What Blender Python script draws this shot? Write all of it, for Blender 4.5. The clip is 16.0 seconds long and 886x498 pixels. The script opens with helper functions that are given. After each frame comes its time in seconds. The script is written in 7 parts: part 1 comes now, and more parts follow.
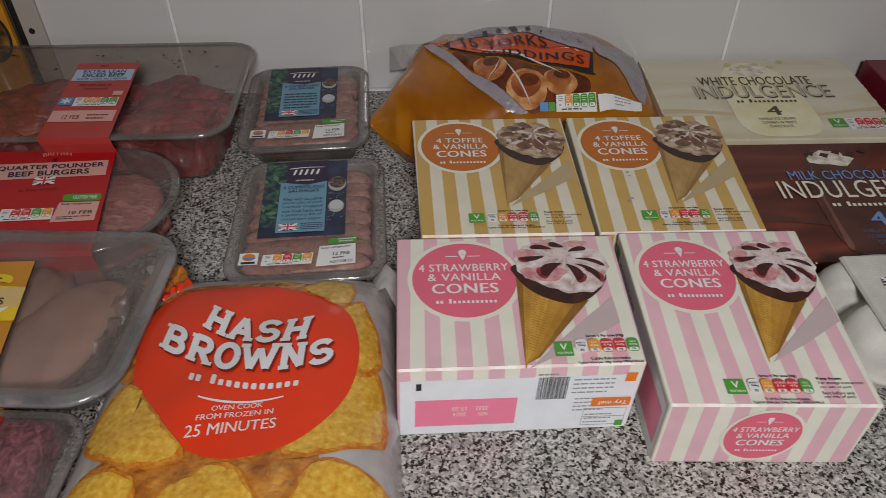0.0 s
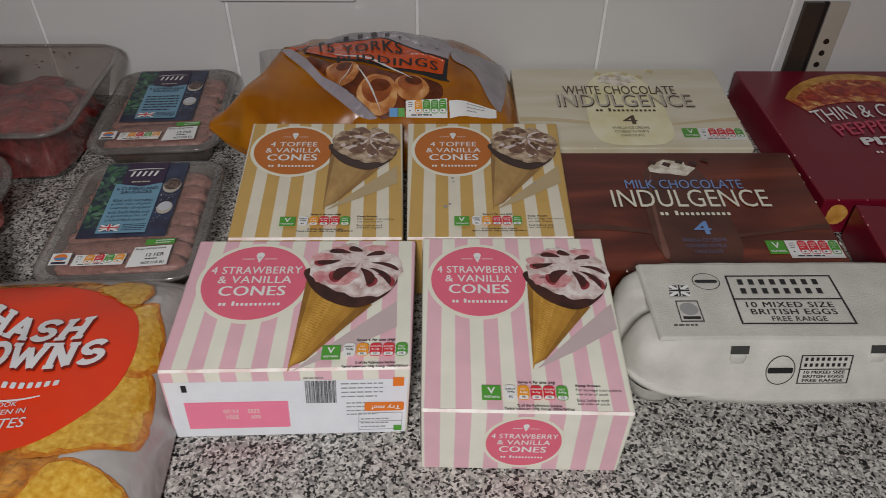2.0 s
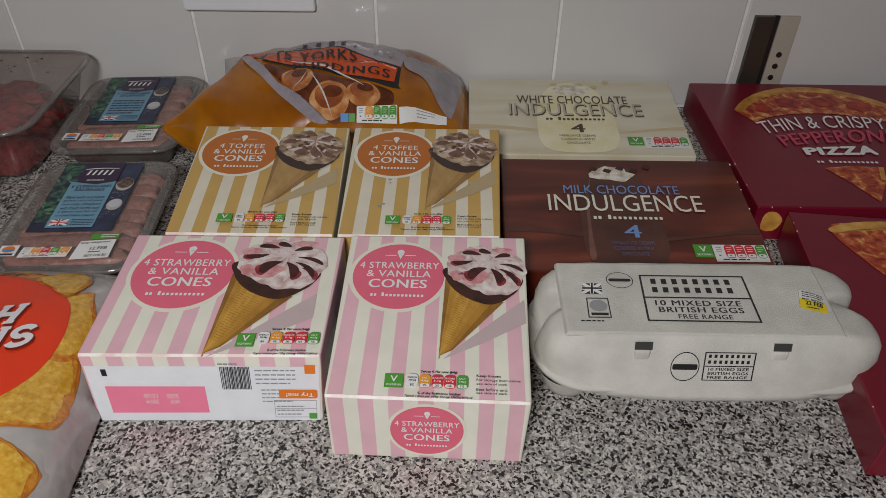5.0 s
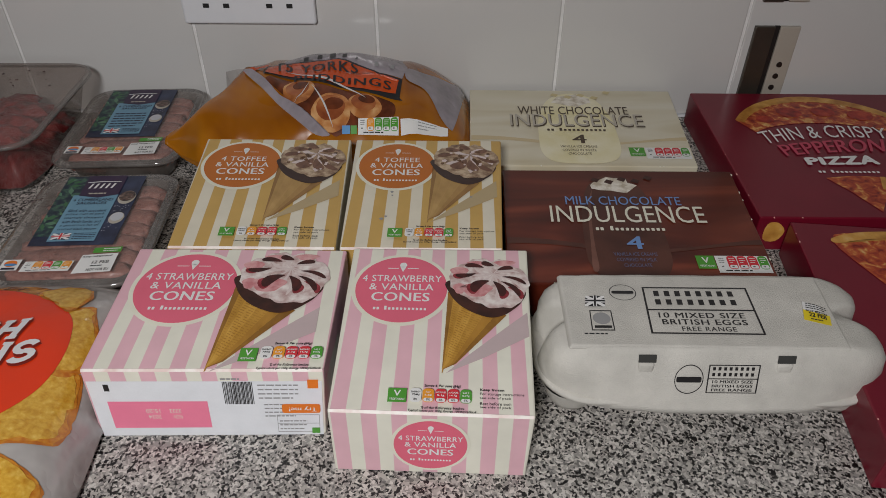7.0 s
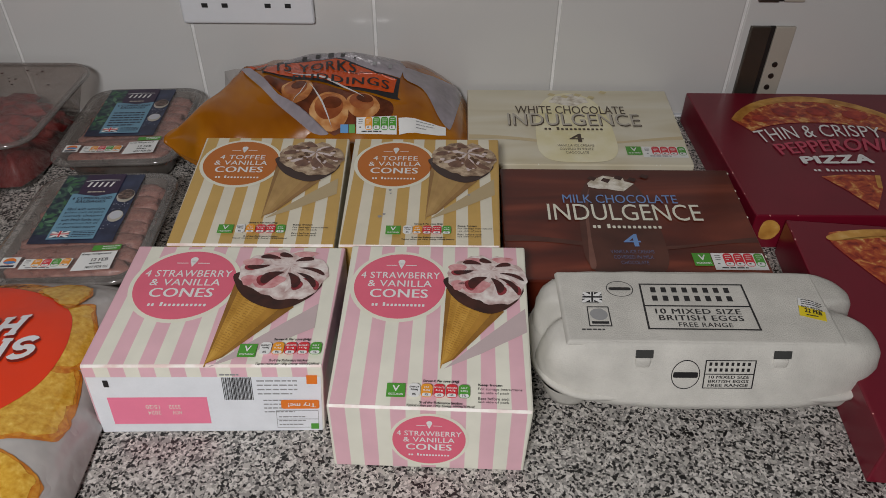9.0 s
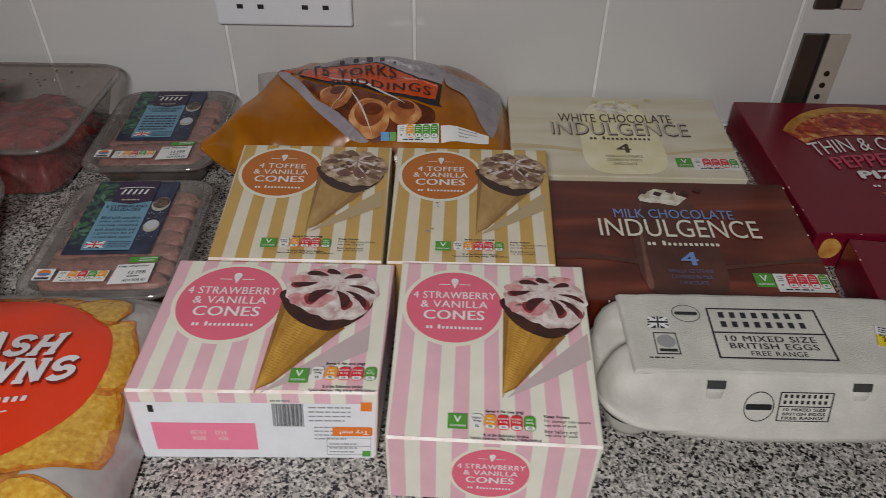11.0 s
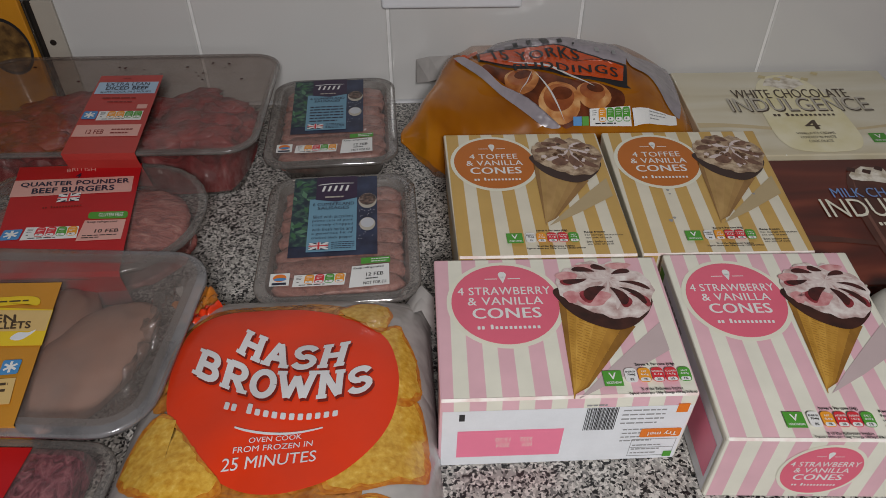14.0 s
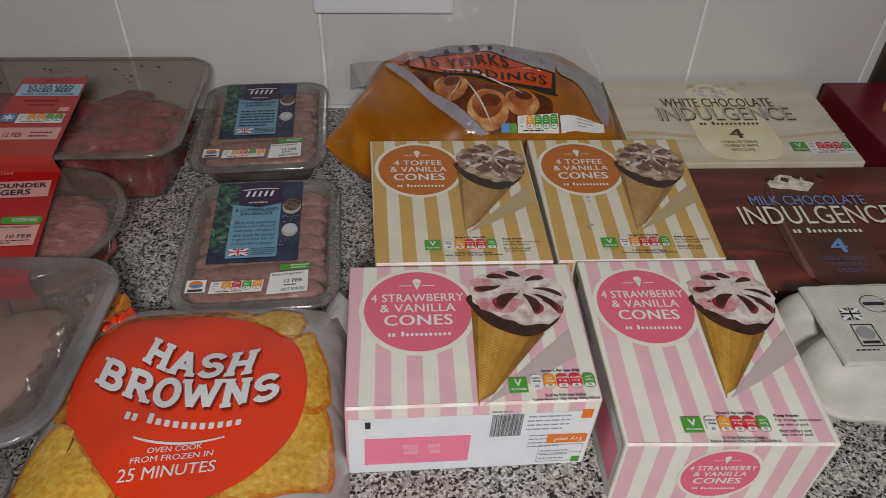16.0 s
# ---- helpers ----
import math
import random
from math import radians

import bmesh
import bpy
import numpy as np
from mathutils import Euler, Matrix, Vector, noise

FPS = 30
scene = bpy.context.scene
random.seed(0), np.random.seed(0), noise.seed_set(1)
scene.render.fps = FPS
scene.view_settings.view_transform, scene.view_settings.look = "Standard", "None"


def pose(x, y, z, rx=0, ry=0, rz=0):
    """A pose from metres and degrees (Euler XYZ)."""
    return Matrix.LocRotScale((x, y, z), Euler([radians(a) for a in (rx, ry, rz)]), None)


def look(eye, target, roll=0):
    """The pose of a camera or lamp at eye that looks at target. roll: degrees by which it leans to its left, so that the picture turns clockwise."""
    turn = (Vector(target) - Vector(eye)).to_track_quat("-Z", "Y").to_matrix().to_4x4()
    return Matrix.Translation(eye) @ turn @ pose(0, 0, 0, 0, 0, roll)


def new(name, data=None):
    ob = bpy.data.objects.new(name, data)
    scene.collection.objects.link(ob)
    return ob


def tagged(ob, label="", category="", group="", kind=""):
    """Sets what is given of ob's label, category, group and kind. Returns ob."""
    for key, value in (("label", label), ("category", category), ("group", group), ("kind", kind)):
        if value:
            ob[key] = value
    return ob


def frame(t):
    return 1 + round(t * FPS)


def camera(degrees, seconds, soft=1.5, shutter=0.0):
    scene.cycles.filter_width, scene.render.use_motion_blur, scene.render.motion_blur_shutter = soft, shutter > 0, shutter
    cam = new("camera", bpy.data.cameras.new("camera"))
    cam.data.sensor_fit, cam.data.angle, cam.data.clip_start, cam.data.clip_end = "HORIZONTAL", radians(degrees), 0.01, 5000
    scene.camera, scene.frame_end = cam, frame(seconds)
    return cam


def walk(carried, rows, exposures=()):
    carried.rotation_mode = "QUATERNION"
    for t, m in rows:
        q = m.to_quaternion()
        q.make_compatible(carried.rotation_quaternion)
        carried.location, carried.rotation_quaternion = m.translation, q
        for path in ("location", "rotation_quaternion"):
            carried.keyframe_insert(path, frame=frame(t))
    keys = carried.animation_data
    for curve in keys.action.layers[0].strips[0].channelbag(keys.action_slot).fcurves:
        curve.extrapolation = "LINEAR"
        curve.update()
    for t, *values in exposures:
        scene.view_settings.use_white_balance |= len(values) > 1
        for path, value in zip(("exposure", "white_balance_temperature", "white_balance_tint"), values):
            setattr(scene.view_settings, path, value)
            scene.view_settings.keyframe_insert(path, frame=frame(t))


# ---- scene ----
cam = camera(63.1, 16.0, 0.8, 0.3)
PATH = [
    (0, (0.016, 0.031, 0.42), (0.054, 1.53, -0.903), -0.1),
    (0.5, (0.056, 0.024, 0.422), (0.1, 1.527, -0.897), 0.8),
    (1, (0.092, 0.022, 0.423), (0.136, 1.529, -0.891), 1.0),
    (1.5, (0.126, 0.025, 0.417), (0.163, 1.536, -0.893), 0.9),
    (2, (0.164, 0.026, 0.418), (0.205, 1.54, -0.888), 0.8),
    (2.5, (0.19, 0.021, 0.418), (0.231, 1.543, -0.879), 0.6),
    (3, (0.214, 0.015, 0.418), (0.248, 1.542, -0.874), 0.5),
    (3.5, (0.227, 0.011, 0.416), (0.248, 1.542, -0.871), 0.6),
    (6, (0.234, 0.0, 0.418), (0.224, 1.557, -0.838), 0.5),
    (6.5, (0.229, 0.003, 0.418), (0.219, 1.562, -0.834), 0.5),
    (7, (0.232, 0.005, 0.42), (0.225, 1.566, -0.831), 0.3),
    (7.5, (0.229, 0.001, 0.42), (0.225, 1.562, -0.831), 0.3),
    (8, (0.228, -0.001, 0.421), (0.23, 1.564, -0.824), 0.3),
    (10.3, (0.236, 0.011, 0.415), (0.231, 1.576, -0.83), 0.8),
    (10.5, (0.229, 0.015, 0.418), (0.224, 1.579, -0.829), 0.9),
    (11, (0.194, 0.029, 0.416), (0.182, 1.587, -0.838), 0.9),
    (11.5, (0.139, 0.041, 0.416), (0.125, 1.59, -0.849), 0.7),
    (12, (0.088, 0.046, 0.418), (0.078, 1.582, -0.862), 0.4),
    (12.5, (0.045, 0.047, 0.42), (0.039, 1.572, -0.874), 0.1),
    (13, (0.01, 0.049, 0.417), (0.015, 1.566, -0.886), -0.2),
    (13.5, (-0.007, 0.054, 0.417), (0.007, 1.565, -0.892), -0.4),
    (14, (-0.008, 0.053, 0.419), (0.017, 1.559, -0.897), -0.3),
    (14.5, (-0.01, 0.054, 0.419), (0.032, 1.561, -0.895), -0.1),
    (15, (-0.001, 0.056, 0.418), (0.066, 1.562, -0.896), 0.6),
    (15.5, (0.01, 0.058, 0.418), (0.102, 1.566, -0.893), 1.4),
    (16, (0.031, 0.053, 0.422), (0.141, 1.561, -0.887), 1.9),
]
walk(cam, [(t, look(eye, target, roll)) for t, eye, target, roll in PATH])

# ---- light ----
world = bpy.data.worlds.new("room_air")
world.use_nodes = True
world.node_tree.nodes["Background"].inputs[0].default_value = (1.0, 0.97, 0.94, 1)
world.node_tree.nodes["Background"].inputs[1].default_value = 0.012
scene.world = world
# Unseen main light, added low in front of the worktop, well below the ceiling.
lamp_data = bpy.data.lights.new("front_lamp", "AREA")
lamp_data.shape, lamp_data.size, lamp_data.energy, lamp_data.color = "DISK", 0.20, 8.8, (0.97, 0.955, 0.965)
lamp = new("front_lamp", lamp_data)
lamp.matrix_world = look((0.07, -0.42, 0.74), (0.10, 0.42, 0.0))


# ---- materials ----
def rgb(h):
    """A linear colour from a screen colour."""
    c = [int(h[i:i + 2], 16) / 255 for i in (0, 2, 4)]
    return tuple(v / 12.92 if v <= 0.04045 else ((v + 0.055) / 1.055) ** 2.4 for v in c)


def tree(name):
    m = bpy.data.materials.new(name)
    m.use_nodes = True
    nt = m.node_tree
    bsdf = nt.nodes["Principled BSDF"]
    co = nt.nodes.new("ShaderNodeTexCoord")
    return m, nt, bsdf, co


def noise_node(nt, co, scale, detail=3.0, rough=0.55):
    n = nt.nodes.new("ShaderNodeTexNoise")
    n.inputs["Scale"].default_value, n.inputs["Detail"].default_value, n.inputs["Roughness"].default_value = scale, detail, rough
    nt.links.new(co.outputs["Object"], n.inputs["Vector"])
    return n


def ramp(nt, fac, stops, constant=False):
    r = nt.nodes.new("ShaderNodeValToRGB")
    r.color_ramp.interpolation = "CONSTANT" if constant else "LINEAR"
    while len(r.color_ramp.elements) < len(stops):
        r.color_ramp.elements.new(0.5)
    for e, (p, c) in zip(r.color_ramp.elements, stops):
        e.position, e.color = p, (*c, 1)
    nt.links.new(fac, r.inputs[0])
    return r


def bump(nt, bsdf, height, strength, distance):
    b = nt.nodes.new("ShaderNodeBump")
    b.inputs["Strength"].default_value, b.inputs["Distance"].default_value = strength, distance
    nt.links.new(height, b.inputs["Height"])
    nt.links.new(b.outputs[0], bsdf.inputs["Normal"])


def creases(nt, bsdf, co, scale, depth):
    """Sharp folds of crumpled film."""
    n = noise_node(nt, co, scale, 3, 0.5)
    s = nt.nodes.new("ShaderNodeMath")
    s.operation = "SUBTRACT"
    nt.links.new(n.outputs[0], s.inputs[0])
    s.inputs[1].default_value = 0.5
    a = nt.nodes.new("ShaderNodeMath")
    a.operation = "ABSOLUTE"
    nt.links.new(s.outputs[0], a.inputs[0])
    bump(nt, bsdf, a.outputs[0], 0.8, depth)


def mul(c, k):
    return tuple(min(1.0, v * k) for v in c)


def plain(name, c, rough=0.45, vary=0.12, scale=60.0, relief=0.0, fine=900.0, metal=0.0, coat=0.0, crease=None):
    """A surface of one colour with mottling at two scales and fine relief."""
    m, nt, bsdf, co = tree(name)
    a, b = noise_node(nt, co, scale), noise_node(nt, co, fine, 2)
    mix = nt.nodes.new("ShaderNodeMath")
    mix.operation = "MULTIPLY_ADD"
    nt.links.new(b.outputs[0], mix.inputs[0])
    mix.inputs[1].default_value = 0.35
    nt.links.new(a.outputs[0], mix.inputs[2])
    r = ramp(nt, mix.outputs[0], [(0.38, mul(c, 1 - vary)), (0.95, mul(c, 1 + vary))])
    nt.links.new(r.outputs[0], bsdf.inputs["Base Color"])
    bsdf.inputs["Roughness"].default_value, bsdf.inputs["Metallic"].default_value = rough, metal
    bsdf.inputs["Coat Weight"].default_value = coat
    bsdf.inputs["Coat Roughness"].default_value = 0.15
    if relief:
        bump(nt, bsdf, b.outputs[0], 0.5, relief)
    if crease:
        creases(nt, bsdf, co, *crease)
    return m


def ink(name, c, rough=0.42):
    return plain(name, c, rough, 0.05, 40.0, 0.0, 1500.0)


def striped(name, a, b, period, shift, lean, start):
    """Printed card with stripes along y that lean a little to one side, counted from y = start."""
    m, nt, bsdf, co = tree(name)
    sep = nt.nodes.new("ShaderNodeSeparateXYZ")
    nt.links.new(co.outputs["Object"], sep.inputs[0])
    s = nt.nodes.new("ShaderNodeMath")
    s.operation = "MULTIPLY_ADD"
    nt.links.new(sep.outputs["X"], s.inputs[0])
    s.inputs[1].default_value, s.inputs[2].default_value = 1 / period, shift + 50
    k = nt.nodes.new("ShaderNodeMath")
    k.operation = "MULTIPLY_ADD"
    nt.links.new(sep.outputs["Y"], k.inputs[0])
    k.inputs[1].default_value, k.inputs[2].default_value = -lean / period, lean * start / period
    both = nt.nodes.new("ShaderNodeMath")
    nt.links.new(s.outputs[0], both.inputs[0])
    nt.links.new(k.outputs[0], both.inputs[1])
    f = nt.nodes.new("ShaderNodeMath")
    f.operation = "FRACT"
    nt.links.new(both.outputs[0], f.inputs[0])
    r = ramp(nt, f.outputs[0], [(0.0, a), (0.50, a), (0.515, b), (0.985, b), (1.0, a)])
    n = noise_node(nt, co, 35.0)
    v = ramp(nt, n.outputs[0], [(0.3, (0.9, 0.9, 0.9)), (0.7, (1, 1, 1))])
    mx = nt.nodes.new("ShaderNodeMix")
    mx.data_type, mx.blend_type = "RGBA", "MULTIPLY"
    mx.inputs[0].default_value = 1.0
    nt.links.new(r.outputs[0], mx.inputs[6])
    nt.links.new(v.outputs[0], mx.inputs[7])
    nt.links.new(mx.outputs[2], bsdf.inputs["Base Color"])
    bsdf.inputs["Roughness"].default_value = 0.4
    bump(nt, bsdf, noise_node(nt, co, 120.0, 1).outputs[0], 0.12, 0.001)
    return m


def blotched(name, stops, scale, rough=0.4, relief=0.0, stretch=(1, 1, 1), detail=5.0, distort=0.0, coat=0.0, crease=None):
    """Colours of a ramp over a stretched noise: printed pictures of food, meat, wood."""
    m, nt, bsdf, co = tree(name)
    mp = nt.nodes.new("ShaderNodeMapping")
    mp.inputs["Scale"].default_value = stretch
    nt.links.new(co.outputs["Object"], mp.inputs[0])
    n = nt.nodes.new("ShaderNodeTexNoise")
    n.inputs["Scale"].default_value, n.inputs["Detail"].default_value, n.inputs["Distortion"].default_value = scale, detail, distort
    nt.links.new(mp.outputs[0], n.inputs["Vector"])
    r = ramp(nt, n.outputs[0], stops)
    nt.links.new(r.outputs[0], bsdf.inputs["Base Color"])
    bsdf.inputs["Roughness"].default_value, bsdf.inputs["Coat Weight"].default_value = rough, coat
    bsdf.inputs["Coat Roughness"].default_value = 0.12
    if relief:
        bump(nt, bsdf, n.outputs[0], 0.6, relief)
    if crease:
        creases(nt, bsdf, co, *crease)
    return m


def clear(name, tint, haze, haze_colour, rough, crease=0.0, crease_scale=30.0, gloss=0.06):
    """Thin clear plastic: see-through, with a little haze and a gloss that grows at grazing angles."""
    m, nt, bsdf, co = tree(name)
    out = nt.nodes["Material Output"]
    tr, gl = nt.nodes.new("ShaderNodeBsdfTransparent"), nt.nodes.new("ShaderNodeBsdfGlossy")
    tr.inputs[0].default_value = (*tint, 1)
    gl.inputs["Roughness"].default_value = rough
    bsdf.inputs["Base Color"].default_value = (*haze_colour, 1)
    bsdf.inputs["Roughness"].default_value = 0.4
    m1, m2 = nt.nodes.new("ShaderNodeMixShader"), nt.nodes.new("ShaderNodeMixShader")
    hz = noise_node(nt, co, 25.0)
    hr = ramp(nt, hz.outputs[0], [(0.35, (haze * 0.6,) * 3), (0.7, (haze * 1.4,) * 3)])
    nt.links.new(hr.outputs[0], m1.inputs[0])
    nt.links.new(tr.outputs[0], m1.inputs[1])
    nt.links.new(bsdf.outputs[0], m1.inputs[2])
    fr = nt.nodes.new("ShaderNodeLayerWeight")
    fr.inputs["Blend"].default_value = 0.5
    pw = nt.nodes.new("ShaderNodeMath")
    pw.operation = "POWER"
    nt.links.new(fr.outputs["Facing"], pw.inputs[0])
    pw.inputs[1].default_value = 3.5
    ad = nt.nodes.new("ShaderNodeMath")
    ad.operation = "MULTIPLY_ADD"
    nt.links.new(pw.outputs[0], ad.inputs[0])
    ad.inputs[1].default_value, ad.inputs[2].default_value = 0.55, gloss
    nt.links.new(ad.outputs[0], m2.inputs[0])
    nt.links.new(m1.outputs[0], m2.inputs[1])
    nt.links.new(gl.outputs[0], m2.inputs[2])
    nt.links.new(m2.outputs[0], out.inputs[0])
    if crease:
        b = nt.nodes.new("ShaderNodeBump")
        b.inputs["Strength"].default_value, b.inputs["Distance"].default_value = 0.8, crease
        nt.links.new(noise_node(nt, co, crease_scale, 4, 0.6).outputs[0], b.inputs["Height"])
        nt.links.new(b.outputs[0], gl.inputs["Normal"])
        nt.links.new(b.outputs[0], bsdf.inputs["Normal"])
        nt.links.new(b.outputs[0], fr.inputs["Normal"])
    return m


def granite_material():
    """Speckled laminate: black, grey and off-white grains of a few millimetres."""
    m, nt, bsdf, co = tree("speckled_worktop")
    warp = noise_node(nt, co, 260.0, 2)
    mv = nt.nodes.new("ShaderNodeVectorMath")
    mv.operation = "MULTIPLY_ADD"
    nt.links.new(warp.outputs["Color"], mv.inputs[0])
    mv.inputs[1].default_value = (0.0034, 0.0034, 0.0034)
    nt.links.new(co.outputs["Object"], mv.inputs[2])
    cols = []
    for scale, stops in ((540.0, [(0.0, (0.60, 0.57, 0.53)), (0.27, (0.29, 0.275, 0.255)), (0.56, (0.15, 0.142, 0.134)), (0.70, (0.43, 0.405, 0.37))]),
                         (600.0, [(0.0, (0.014, 0.014, 0.015)), (0.21, (0.10, 0.098, 0.095)), (0.26, (1, 1, 1))])):
        v = nt.nodes.new("ShaderNodeTexVoronoi")
        v.inputs["Scale"].default_value = scale
        nt.links.new(mv.outputs[0], v.inputs["Vector"])
        s = nt.nodes.new("ShaderNodeSeparateColor")
        nt.links.new(v.outputs["Color"], s.inputs[0])
        cols.append(ramp(nt, s.outputs[0], stops, True))
    mx = nt.nodes.new("ShaderNodeMix")
    mx.data_type, mx.blend_type = "RGBA", "MULTIPLY"
    mx.inputs[0].default_value = 1.0
    nt.links.new(cols[0].outputs[0], mx.inputs[6])
    nt.links.new(cols[1].outputs[0], mx.inputs[7])
    nt.links.new(mx.outputs[2], bsdf.inputs["Base Color"])
    bsdf.inputs["Roughness"].default_value = 0.36
    bump(nt, bsdf, noise_node(nt, co, 700.0, 2).outputs[0], 0.15, 0.0005)
    return m


def tile_material():
    """White glazed ceramic with a slightly wavy glaze; each tile a shade of its own."""
    m, nt, bsdf, co = tree("white_glaze")
    info = nt.nodes.new("ShaderNodeObjectInfo")
    r = ramp(nt, info.outputs["Random"], [(0.0, (0.56, 0.55, 0.53)), (1.0, (0.62, 0.61, 0.59))])
    nt.links.new(r.outputs[0], bsdf.inputs["Base Color"])
    bsdf.inputs["Roughness"].default_value = 0.14
    bump(nt, bsdf, noise_node(nt, co, 22.0, 2).outputs[0], 0.35, 0.0012)
    return m


